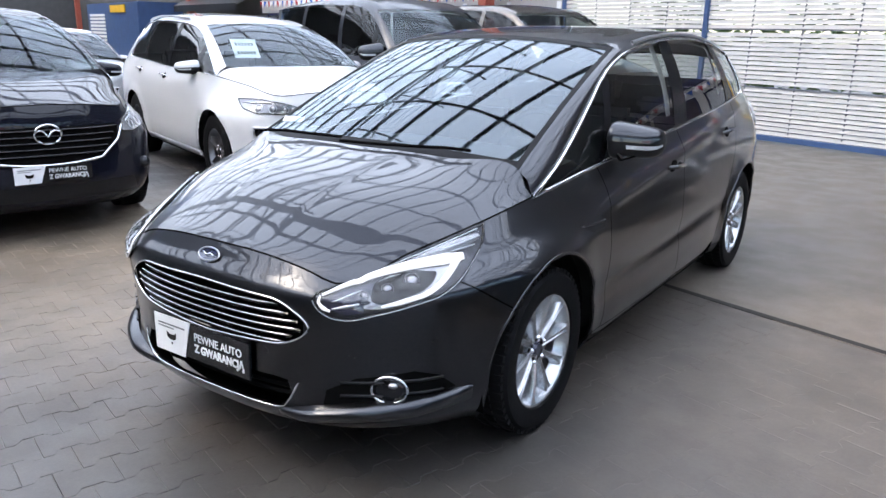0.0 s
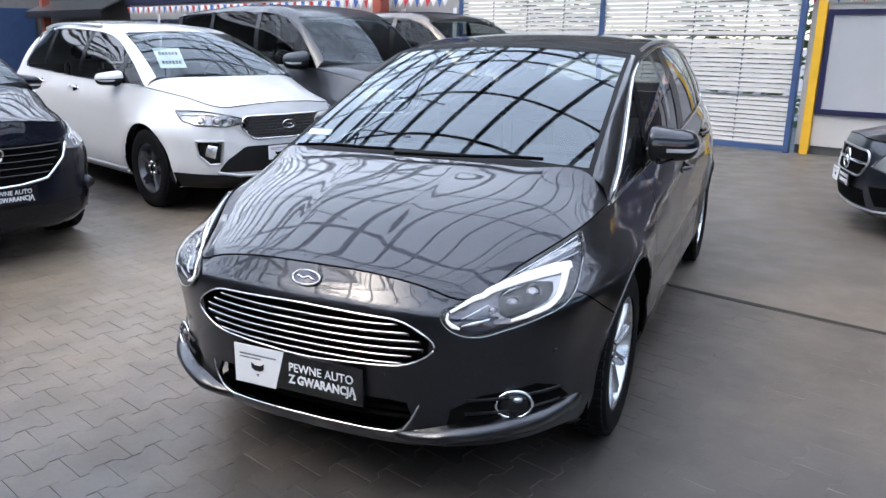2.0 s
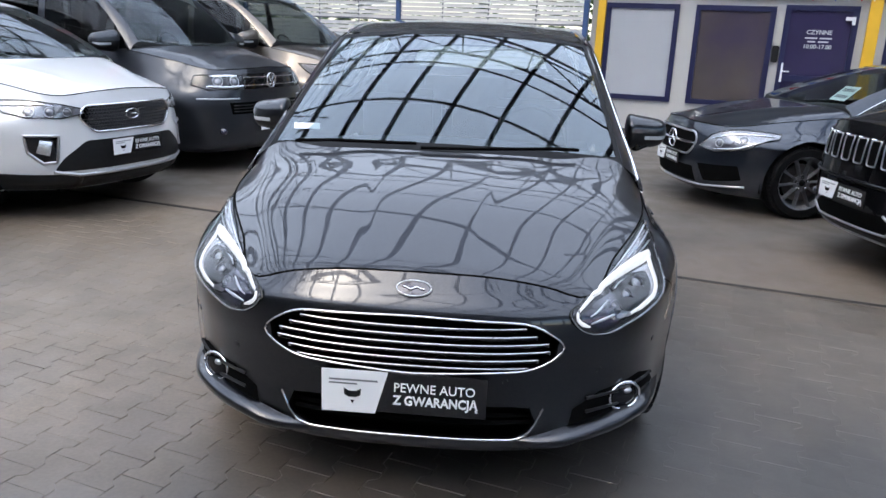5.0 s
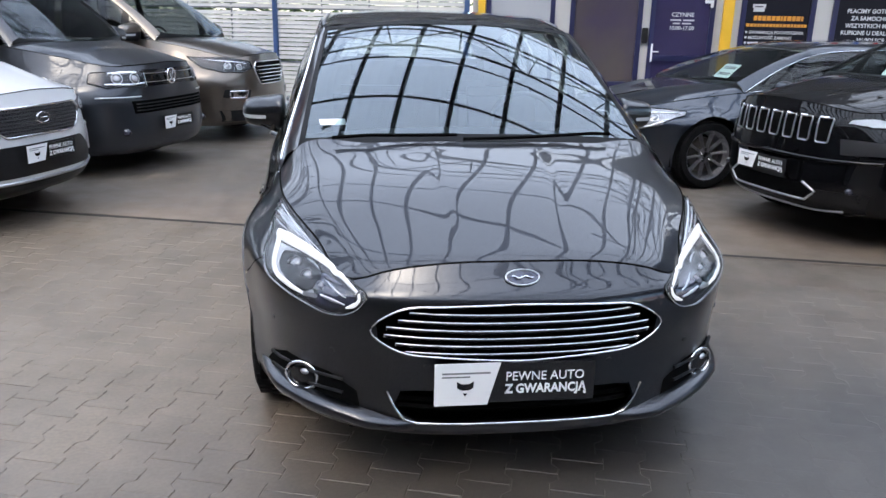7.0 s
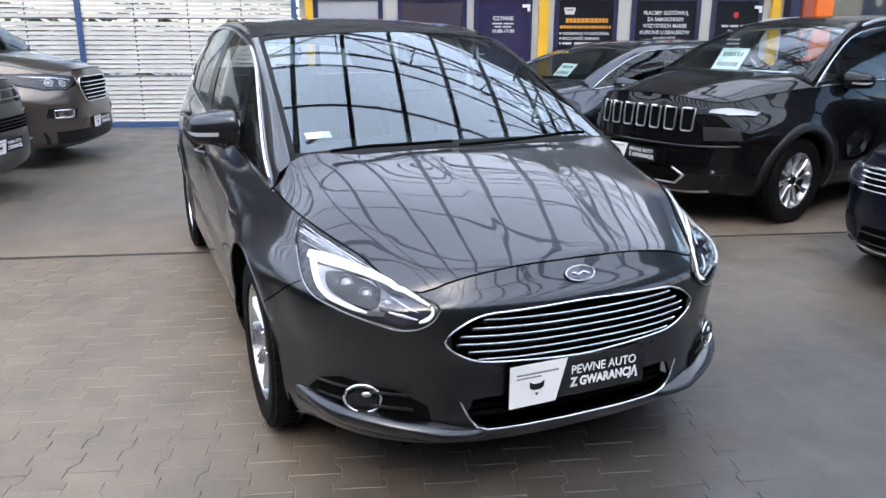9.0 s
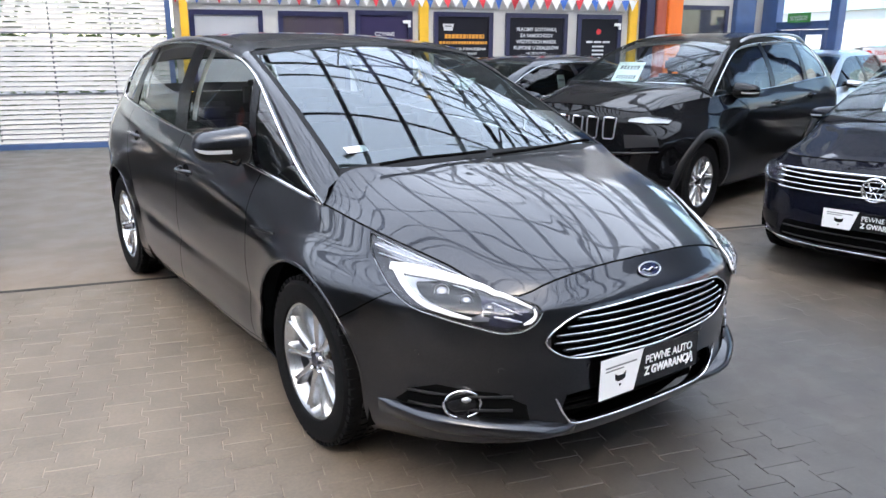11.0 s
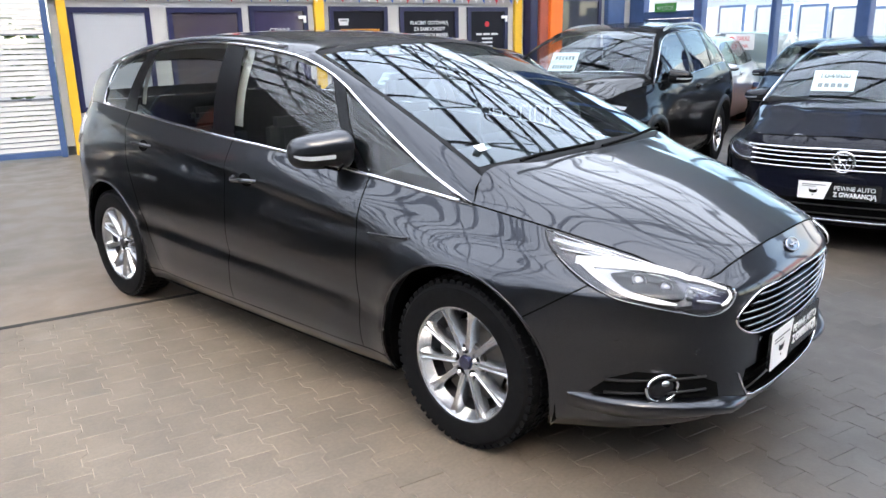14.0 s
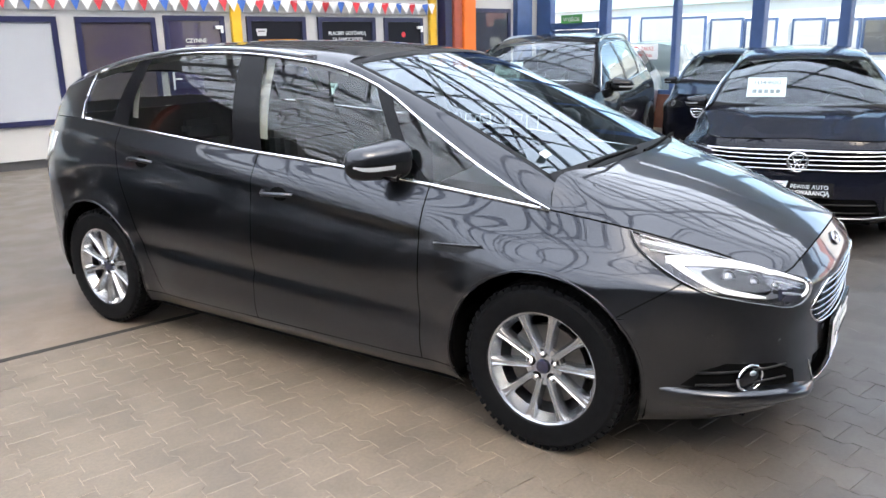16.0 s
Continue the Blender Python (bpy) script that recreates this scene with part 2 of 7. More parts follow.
def tube(bm, pts, r, seg=6, closed=False, flat=1.0):
    """A bent rod of radius r along pts."""
    pts = [Vector(p) for p in pts]
    n = len(pts)
    rings = []
    for i, p in enumerate(pts):
        a = pts[(i - 1) % n] if (closed or i) else p
        b = pts[(i + 1) % n] if (closed or i < n - 1) else p
        d = (b - a).normalized()
        up = Vector((0, 0, 1)) if abs(d.z) < 0.9 else Vector((1, 0, 0))
        s = d.cross(up).normalized()
        u = s.cross(d)
        rings.append([bm.verts.new(p + (s * math.cos(k * math.tau / seg) + u * math.sin(k * math.tau / seg) * flat) * r) for k in range(seg)])
    for i in range(n if closed else n - 1):
        a, b = rings[i], rings[(i + 1) % n]
        for k in range(seg):
            bm.faces.new((a[k], a[(k + 1) % seg], b[(k + 1) % seg], b[k]))
    if not closed:
        bm.faces.new(rings[0])
        bm.faces.new(rings[-1][::-1])


def grid(bm, P, flip=False):
    """Faces over an array of points [rows][columns]."""
    vs = [[bm.verts.new(p) for p in row] for row in P]
    for i in range(len(vs) - 1):
        for j in range(len(vs[0]) - 1):
            q = (vs[i][j], vs[i][j + 1], vs[i + 1][j + 1], vs[i + 1][j])
            bm.faces.new(q[::-1] if flip else q)
    return vs


def spline(pts, n=0, at=None):
    """Smooth curve through pts; n even samples along its length, or the values at given chord parameters 0..1."""
    p = np.array(pts, float)
    t = np.concatenate([[0], np.cumsum(np.linalg.norm(np.diff(p, axis=0), axis=1))])
    t /= t[-1]
    m = np.gradient(p, t, axis=0) if len(p) > 2 else np.repeat((p[1:] - p[:1]) / (t[1] - t[0]), 2, axis=0)

    def ev(u):
        u = np.clip(u, 0, 1)
        k = np.clip(np.searchsorted(t, u, side="right") - 1, 0, len(t) - 2)
        h = (t[k + 1] - t[k])[:, None]
        s = ((u - t[k]) / (t[k + 1] - t[k]))[:, None]
        return (2 * s**3 - 3 * s**2 + 1) * p[k] + (s**3 - 2 * s**2 + s) * h * m[k] + (-2 * s**3 + 3 * s**2) * p[k + 1] + (s**3 - s**2) * h * m[k + 1]

    if at is not None:
        return ev(np.array(at, float))
    u = np.linspace(0, 1, max(200, n * 4))
    q = ev(u)
    d = np.concatenate([[0], np.cumsum(np.linalg.norm(np.diff(q, axis=0), axis=1))])
    return ev(np.interp(np.linspace(0, d[-1], n), d, u))


def coons(front, back, left, right, nu, nv):
    """Patch between four curves: front and back run from left to right, left and right from front to back."""
    f, b, l, r = (spline(c, n) for c, n in ((front, nu), (back, nu), (left, nv), (right, nv)))
    u = np.linspace(0, 1, nu)[None, :, None]
    v = np.linspace(0, 1, nv)[:, None, None]
    S = (1 - v) * f[None] + v * b[None] + (1 - u) * l[:, None] + u * r[:, None]
    S -= (1 - u) * (1 - v) * f[0] + u * (1 - v) * f[-1] + (1 - u) * v * b[0] + u * v * b[-1]
    return S


def letters(text, size, material, parent, m, name="lettering", align="LEFT", bold=0.0, squeeze=1.0):
    """Raised words in the built-in font as a mesh; m places the text's own plane (x along the words, y up, z out)."""
    cu = bpy.data.curves.new("words", "FONT")
    cu.body, cu.size, cu.align_x, cu.extrude, cu.offset = text, size, align, 0.0012, bold
    cu.resolution_u = 3
    tmp = bpy.data.objects.new("words", cu)
    scene.collection.objects.link(tmp)
    me = bpy.data.meshes.new_from_object(tmp.evaluated_get(bpy.context.evaluated_depsgraph_get()))
    bpy.data.objects.remove(tmp)
    bpy.data.curves.remove(cu)
    me.name = name
    me.transform(m @ Matrix.Diagonal((squeeze, 1, 1, 1)))
    me.materials.clear()
    me.materials.append(material)
    ob = new(name, me)
    ob.parent = parent
    return ob


# ------------------------------------------------------------------ cars
# A car's own frame: front axle at y = 0, nose towards -y, its left side towards +x, wheels on z = 0.
from mathutils.bvhtree import BVHTree

N1, N2, N3, NV = 34, 70, 18, 26


def ring(yn, yt, hw, z, ne, te, yfa, yta, ys):
    """Half outline of the body at one height: rounded nose, straight flank, rounded tail."""
    a = np.linspace(0, math.pi / 2, 400)
    nose = np.stack([hw * np.sin(a) ** (2 / ne), yfa - (yfa - yn) * np.cos(a) ** (2 / ne)], 1)
    tail = np.stack([hw * np.cos(a) ** (2 / te), yta + (yt - yta) * np.sin(a) ** (2 / te)], 1)

    def even(p, n):
        d = np.concatenate([[0], np.cumsum(np.linalg.norm(np.diff(p, axis=0), axis=1))])
        u = np.linspace(0, d[-1], n)
        return np.stack([np.interp(u, d, p[:, 0]), np.interp(u, d, p[:, 1])], 1)

    nose, tail = even(nose, N1 + 1)[:-1], even(tail, N3 + 1)[1:]
    mid = np.stack([np.full(N2, hw), ys], 1)
    xy = np.concatenate([nose, mid, tail])
    zz = z if callable(z) else (lambda y: np.full(len(y), z))
    return np.column_stack([xy, zz(xy[:, 1])])


def shell(S):
    """Points of half the lower body [level][station] from the outlines at several heights up to the shoulder line."""
    yfa, yta = S["yfa"], S["yta"]
    ys = np.linspace(yfa, yta, N2)
    # shoulder: hood edge, window sill line, tail
    Q = np.array(S["shoulder"], float)
    q = spline(Q, 900)
    i0 = np.argmax(q[:, 1] > yfa)
    i1 = len(q) - np.argmax(q[::-1, 1] < yta)

    def even(p, n):
        d = np.concatenate([[0], np.cumsum(np.linalg.norm(np.diff(p, axis=0), axis=1))])
        u = np.linspace(0, d[-1], n)
        return np.stack([np.interp(u, d, p[:, k]) for k in range(3)], 1)

    midq = np.stack([np.interp(ys, q[i0 - 1:i1 + 1, 1], q[i0 - 1:i1 + 1, k]) for k in range(3)], 1)
    top = np.concatenate([even(np.vstack([q[:i0], midq[:1]]), N1 + 1)[:-1], midq, even(np.vstack([midq[-1:], q[i1:]]), N3 + 1)[1:]])
    rise = S.get("rise", 0.0)
    levels = []
    for z, yn, yt, hw in S["rings"]:
        f = lambda y, z=z: z + rise * max(0, (z - 0.5) / 0.3) * np.clip((y + 0.5) / 3.5, 0, 1)
        levels.append(ring(yn, yt, hw, f, S["ne"], S["te"], yfa, yta, ys))
    wv = np.clip((top[:, 1] - 0.1) / 0.7, 0, 1)
    wv = wv * wv * (3 - 2 * wv)
    mid_ = levels[-1] * 0.4 + top * 0.6
    mid_[:, 1] -= S.get("nose", 0.012) * np.clip((-0.3 - mid_[:, 1]) / 0.3, 0, 1)
    mid_[:, 0] += S.get("bulge", 0.035) * wv * np.clip(mid_[:, 0] / 0.8, 0, 1)
    levels.append(mid_)
    levels.append(top)
    L = np.array(levels)
    nv = S.get("nv", NV)
    out = np.empty((nv, L.shape[1], 3))
    for j in range(L.shape[1]):
        out[:, j] = spline(L[:, j], nv)
    # flared arches
    for yc in (0.0, S["wb"]):
        d = np.hypot(out[:, :, 1] - yc, out[:, :, 2] - S["wr"])
        out[:, :, 0] += S.get("flare", 0.018) * np.exp(-((d - S["arch"]) / 0.07) ** 2) * (out[:, :, 0] > 0.6)
    t = np.clip((out[:, :, 1] - 2.3) / 1.5, 0, 1)
    out[:, :, 0] *= 1 - S.get("taper", 0.03) * t * t
    if S.get("crease"):
        zc, dc = S["crease"]
        side = (out[:, :, 1] > 0.35) & (out[:, :, 1] < S["wb"] + 0.5) & (out[:, :, 0] > 0.5)
        out[:, :, 0] -= side * dc * np.exp(-((out[:, :, 2] - zc - 0.05 * out[:, :, 1]) / 0.04) ** 2)
    if S.get("shoulder_crease"):
        # flank hollowed under the shoulder line and over the line low on the doors
        yy, zz = out[:, :, 1], out[:, :, 2]
        flank = (out[:, :, 0] > 0.5) * np.clip((yy - 0.36) / 0.25, 0, 1) * np.clip((3.35 - yy) / 0.3, 0, 1)
        dz = np.clip((0.772 + 0.115 * yy) - zz, 0, None)
        out[:, :, 0] -= flank * S["shoulder_crease"] * (dz / 0.05) * np.exp(1 - dz / 0.05)
        doors = (out[:, :, 0] > 0.5) * np.clip((yy - 0.48) / 0.15, 0, 1) * np.clip((S["wb"] - 0.5 - yy) / 0.2, 0, 1)
        dz = np.clip(zz - (0.442 + 0.032 * yy), 0, None)
        out[:, :, 0] -= doors * 0.008 * (dz / 0.035) * np.exp(1 - dz / 0.035)
    if S.get("sill"):
        wy = np.clip((out[:, :, 1] - 0.42) / 0.3, 0, 1) * np.clip((S["wb"] - 0.42 - out[:, :, 1]) / 0.3, 0, 1)
        zq = out[:, :, 2] - 0.05 * out[:, :, 1]
        out[:, :, 0] += (out[:, :, 0] > 0.5) * S["sill"] * wy * wy * (3 - 2 * wy) * np.clip((0.62 - zq) / 0.34, 0, 1) * np.clip((zq - 0.02) / 0.16, 0, 1)
    return out


def mirrored(H):
    """Half array [level][station] to the full one, from the tail round the right flank, nose and left flank to the tail."""
    R = H[:, ::-1].copy()
    R[:, :, 0] *= -1
    return np.concatenate([R, H[:, 1:]], axis=1)


def cut_arch(bm, yc, zc, r):
    """A round wheel opening: pulls the nearest vertices onto the circle and removes the faces inside."""
    far = lambda v: abs(v.co.x) < 0.45 or math.hypot(v.co.y - yc, v.co.z - zc) >= r
    dead, pull = [], set()
    for f in bm.faces:
        ins = [v for v in f.verts if not far(v)]
        if len(ins) == len(f.verts):
            dead.append(f)
        elif ins and abs(f.calc_center_median().x) > 0.45:
            pull.update(ins)
    for v in pull:
        dy, dz = v.co.y - yc, v.co.z - zc
        d = max(math.hypot(dy, dz), 1e-4)
        v.co.y, v.co.z = yc + dy / d * r, zc + dz / d * r
    bmesh.ops.delete(bm, geom=dead, context="FACES")


def inner_well(parent, yc, zc, r, s, material):
    bm = bmesh.new()
    rows = [[(s * xx, yc + r * math.cos(a), zc + r * math.sin(a)) for a in np.linspace(-0.28, math.pi + 0.28, 30)] for xx in (0.88, 0.55)]
    grid(bm, rows)
    box(bm, s * 0.54, s * 0.55, yc - r - 0.05, yc + r + 0.05, 0.24, zc + r)
    part("wheel_well", bm, material, parent)


_wheels = {}


def wheel_meshes(r, rim, width, style):
    """tyre, rim, disc, cap, nut: the wheel's axis is x, its outer face at +x."""
    key = (r, rim, width, style)
    if key in _wheels:
        return _wheels[key]
    out = {}
    # tyre: turned profile with tread blocks
    bm = bmesh.new()
    w = width / 2
    prof = [(w * 0.80, rim - 0.004), (w * 0.93, rim + 0.004), (w * 1.0, rim + (r - rim) * 0.45), (w * 0.97, rim + (r - rim) * 0.72), (w * 0.86, r - 0.02), (w * 0.74, r - 0.006), (w * 0.4, r - 0.001), (0, r)]
    prof = prof + [(-a, b) for a, b in prof[-2::-1]]
    seg = 64
    rows = []
    for a, b in prof:
        rows.append([(a, b * math.cos(k * math.tau / seg), b * math.sin(k * math.tau / seg)) for k in range(seg + 1)])
    grid(bm, rows)
    bmesh.ops.remove_doubles(bm, verts=bm.verts, dist=1e-5)
    for k in range(56):
        a = k * math.tau / 56
        for x0, x1, sk in ((0.50, 0.86, 0.0), (0.08, 0.42, 0.05), (-0.42, -0.08, 0.0), (-0.86, -0.50, 0.05)):
            m = Matrix.Rotation(a + sk, 4, "X")
            drop = 0.014 if abs(x0 + x1) > 1.2 else 0.0
            vs = box(bm, x0 * w, x1 * w, -0.0125, 0.0125, r - 0.016 - drop * 0.6, r + 0.006 - drop * 0.6, m)
    out["tyre"] = bm
    # rim barrel
    bm = bmesh.new()
    prof = [(w * 0.80, rim + 0.008), (w * 0.86, rim), (w * 0.82, rim - 0.008), (w * 0.70, rim - 0.012), (w * 0.40, rim - 0.03), (-w * 0.8, rim - 0.045), (-w * 0.85, rim)]
    rows = [[(a, b * math.cos(k * math.tau / 48), b * math.sin(k * math.tau / 48)) for k in range(49)] for a, b in prof]
    grid(bm, rows[:5], flip=False)
    bmesh.ops.remove_doubles(bm, verts=bm.verts, dist=1e-5)
    inner = bmesh.new()
    grid(inner, rows[4:], flip=False)
    out["rim_barrel_shaded"] = inner
    # spokes
    n, pair, sw0, sw1 = {"ten": (10, 0, 0.034, 0.042), "ten_thin": (10, 0, 0.017, 0.021), "five_pair": (5, 0.24, 0.02, 0.022), "seven": (7, 0, 0.03, 0.05), "five": (5, 0, 0.045, 0.075), "steel": (12, 0, 0.03, 0.05)}[style]
    R1 = rim - 0.012
    for k in range(n):
        for sgn in ((-1, 1) if pair else (0,)):
            a = k * math.tau / n + sgn * pair * 0.5
            a0 = k * math.tau / n + sgn * pair * (0.35 if pair else 0)
            path = []
            for t in (0, 0.2, 0.4, 0.6, 0.8, 0.92, 1.0):
                rr = 0.05 + (R1 - 0.05) * t
                aa = a0 + (a - a0) * t
                waist = 1 - 0.22 * math.sin(math.pi * t) + 0.28 * max(0, t - 0.8) / 0.2
                path.append((rr, aa, w * (0.54 + 0.24 * t - 0.06 * t * t), (sw0 + (sw1 - sw0) * t) * waist))
            rows = []
            for rr, aa, xx, ww in path:
                cy, cz = math.cos(aa), math.sin(aa)
                ty, tz = -cz, cy
                # deep flanks, two raised ridges and a shallow groove between them
                rows.append([(xx + dx, rr * cy + ty * ww * q, rr * cz + tz * ww * q) for dx, q in
                             ((-0.04, -0.64), (-0.006, -0.5), (0.006, -0.32), (0.006, -0.2), (0.0005, -0.06), (0.0005, 0.06), (0.006, 0.2), (0.006, 0.32), (-0.006, 0.5), (-0.04, 0.64))])
            grid(bm, rows, flip=True)
    rot = Matrix.Rotation(math.pi / 2, 4, "Y")
    cyl(bm, 0.078, 0.05, Matrix.Translation((w * 0.52 - 0.022, 0, 0)) @ rot, 40)
    out["rim"] = bm
    bm = bmesh.new()
    cyl(bm, rim * 0.70, 0.024, Matrix.Translation((w * 0.15, 0, 0)) @ rot, 40)
    cyl(bm, rim * 0.36, 0.05, Matrix.Translation((w * 0.18, 0, 0)) @ rot, 30)
    out["brake_disc"] = bm
    bm = bmesh.new()
    cyl(bm, 0.031, 0.012, Matrix.Translation((w * 0.52 + 0.009, 0, 0)) @ rot, 28, 0.026)
    out["centre_cap"] = bm
    bm = bmesh.new()
    cyl(bm, 0.0125, 0.016, Matrix.Translation((w * 0.52 + 0.004, 0, 0)) @ rot, 6, 0.0115)
    cyl(bm, 0.0105, 0.008, Matrix.Translation((w * 0.52 + 0.016, 0, 0)) @ rot, 12, 0.005)
    out["wheel_nut"] = bm
    # thin dark disc paints the shade of the hollow round a nut
    bm = bmesh.new()
    cyl(bm, 0.0185, 0.002, Matrix.Translation((w * 0.52 + 0.0032, 0, 0)) @ rot, 20)
    out["nut_shade"] = bm
    made = {}
    for k, b in out.items():
        me = bpy.data.meshes.new(k)
        b.normal_update()
        b.to_mesh(me)
        b.free()
        if k in ("tyre", "rim", "rim_barrel_shaded"):
            me.shade_smooth()
            me.set_sharp_from_angle(angle=radians(32))
        made[k] = me
    _wheels[key] = made
    return made


def add_wheel(car, x, y, r, rim, width, style, alloy, cap, spin=0.0, nuts=True):
    ms = wheel_meshes(r, rim, width, style)
    w = new("wheel")
    w.empty_display_size = 0.05
    w.parent = car
    w.matrix_basis = pose(x, y, r, 0, 0, 0 if x > 0 else 180) @ Matrix.Rotation(spin, 4, "X")
    # silver wheels too get a dark barrel: shade behind the spokes put in colour
    for k, m in (("tyre", M_RUBBER), ("rim", alloy), ("rim_barrel_shaded", M_DARK_SHADED_ALLOY), ("brake_disc", M_DISC), ("centre_cap", cap)):
        me = ms[k] if not ms[k].materials else ms[k].copy()
        if not me.materials:
            me.materials.append(m)
        else:
            me.materials[0] = m
        o = new(k, me)
        o.parent = w
    if nuts:
        for nm_, m_ in (("nut_shade", M_LINER), ("wheel_nut", M_CHROME)):
            me = ms[nm_]
            if not me.materials:
                me.materials.append(m_)
            for k in range(5):
                o = new(nm_, me)
                o.parent = w
                a = k * math.tau / 5 + 0.3
                o.matrix_basis = pose(0, 0.054 * math.cos(a), 0.054 * math.sin(a))


class Skin:
    """Casts rays on the body to lay lamps, grilles and trim on it."""

    def __init__(self, bm):
        self.tree = BVHTree.FromBMesh(bm)

    def front(self, x, z, out=0.0):
        hit = self.tree.ray_cast(Vector((x, -6, z)), Vector((0, 1, 0)))
        if hit[0] is None:
            near = self.tree.find_nearest(Vector((x, -0.9, z)))
            return near[0] + near[1] * out
        n = hit[1] if hit[1].y < 0 else -hit[1]
        return hit[0] + n * out

    def side(self, y, z, s=1, out=0.0):
        hit = self.tree.ray_cast(Vector((3 * s, y, z)), Vector((-s, 0, 0)))
        if hit[0] is None:
            near = self.tree.find_nearest(Vector((0.9 * s, y, z)))
            return near[0] + near[1] * out
        n = hit[1] if hit[1].x * s > 0 else -hit[1]
        return hit[0] + n * out

    def near(self, p, out=0.0):
        q = self.tree.find_nearest(Vector(p))
        n = q[1]
        if n.dot(Vector((q[0].x, q[0].y - 1.2, q[0].z - 0.5))) < 0:
            n = -n
        return q[0] + n * out


def dense(poly, step=0.02, closed=True):
    out = []
    n = len(poly)
    for i in range(n if closed else n - 1):
        a, b = np.array(poly[i], float), np.array(poly[(i + 1) % n], float)
        k = max(1, int(np.linalg.norm(b - a) / step))
        out += [tuple(a + (b - a) * j / k) for j in range(k)]
    if not closed:
        out.append(tuple(poly[-1]))
    return out


def rounded(poly, r=0.03):
    """Rounds the corners of a polygon."""
    out = []
    n = len(poly)
    for i in range(n):
        p, a, b = (np.array(poly[k % n], float) for k in (i, i - 1, i + 1))
        da, db = a - p, b - p
        la, lb = np.linalg.norm(da), np.linalg.norm(db)
        k = min(r, la * 0.45, lb * 0.45)
        s, e = p + da / la * k, p + db / lb * k
        for t in (0, 0.25, 0.5, 0.75, 1):
            out.append(tuple((1 - t) ** 2 * s + 2 * t * (1 - t) * p + t * t * e))
    return out


def decal(poly, put, out=0.004, thick=0.0, rings=4, sink=0.0):
    """A panel of that outline laid on the body: put(u, v, out) gives the place on it."""
    pts = dense(poly)
    rings = max(8, rings * 2)
    c = np.mean(np.array(poly), axis=0)
    bm = bmesh.new()
    prev, first = None, None
    for k in range(rings + 1):
        f = 1 - k / rings
        o = out + sink * (1 - (f ** 4))
        if k == rings:
            v = bm.verts.new(put(*c, o))
            for i in range(len(pts)):
                bm.faces.new((prev[i], prev[(i + 1) % len(pts)], v))
            break
        row = [bm.verts.new(put(*(c + (np.array(p) - c) * f), o)) for p in pts]
        if k == 0:
            first = row
            if thick:
                base = [bm.verts.new(put(*p, out - thick)) for p in pts]
                for i in range(len(pts)):
                    j = (i + 1) % len(pts)
                    bm.faces.new((base[i], base[j], row[j], row[i]))
        if prev:
            for i in range(len(pts)):
                j = (i + 1) % len(pts)
                bm.faces.new((prev[i], prev[j], row[j], row[i]))
        prev = row
    bmesh.ops.recalc_face_normals(bm, faces=bm.faces)
    return bm


def strip(poly, put, r=0.006, out=0.004, closed=False, flat=1.0, step=0.02):
    bm = bmesh.new()
    tube(bm, [put(*p, out) for p in dense(poly, step, closed)], r, 6, closed, flat)
    return bm


def band(path, widths, put, out=0.008, thick=0.004, n=40):
    """A smooth ribbon of varying width laid on the body along a path of points (x, y, z)."""
    c = spline(path, n)
    w = np.interp(np.linspace(0, 1, n), np.linspace(0, 1, len(widths)), widths)
    rows = []
    A = np.array([put(*p, 0.0) for p in c])
    B = np.array([put(*p, 0.1) for p in c])
    for _ in range(4):
        A[1:-1] = (A[:-2] + A[1:-1] * 2 + A[2:]) / 4
        B[1:-1] = (B[:-2] + B[1:-1] * 2 + B[2:]) / 4
    for i in range(n):
        a = Vector(A[i])
        nn = Vector(B[i] - A[i]).normalized()
        t = Vector(A[min(i + 1, n - 1)] - A[max(i - 1, 0)]).normalized()
        d = nn.cross(t).normalized() * w[i]
        rows.append([a - d + nn * (out - thick), a - d * 0.9 + nn * out, a + nn * (out + 0.002), a + d * 0.9 + nn * out, a + d + nn * (out - thick)])
    bm = bmesh.new()
    grid(bm, rows)
    return bm


def inside(poly, x, y):
    c = False
    n = len(poly)
    for i in range(n):
        (x0, y0), (x1, y1) = poly[i], poly[i - 1]
        if (y0 > y) != (y1 > y) and x < (x1 - x0) * (y - y0) / (y1 - y0) + x0:
            c = not c
    return c


def panels_from(bm, normals, which, car, materials, gap=0.003):
    """Cuts the body skin into panels named by which(centre); each panel's rim draws back to leave a real gap."""
    groups = {}
    for f in bm.faces:
        k = which(f.calc_center_median())
        if k:
            groups.setdefault(k, []).append(f)
    obs = {}
    for k, fs in groups.items():
        b2 = bmesh.new()
        seen = {}
        for f in fs:
            vs = []
            for v in f.verts:
                if v.index not in seen:
                    seen[v.index] = b2.verts.new(v.co)
                vs.append(seen[v.index])
            b2.faces.new(vs)
        order = list(seen.keys())
        b2.verts.index_update()
        for v in list(b2.verts):
            if v.is_boundary:
                c = sum((f.calc_center_median() for f in v.link_faces), Vector()) / len(v.link_faces)
                d = c - v.co
                e = [x for x in v.link_edges if x.is_boundary]
                if len(e) == 2:
                    tan = (e[0].other_vert(v).co - e[1].other_vert(v).co)
                    if tan.length > 1e-6:
                        tan.normalize()
                        d = d - tan * d.dot(tan)
                if d.length > 1e-6:
                    v.co += d.normalized() * gap
        nm = [normals[i] for i in order]
        name = k.split(":")[0]
        o = part(name, b2, materials.get(name, materials["body"]), car, smooth=True)
        o.data.normals_split_custom_set_from_vertices(nm)
        obs[k] = o
    return obs


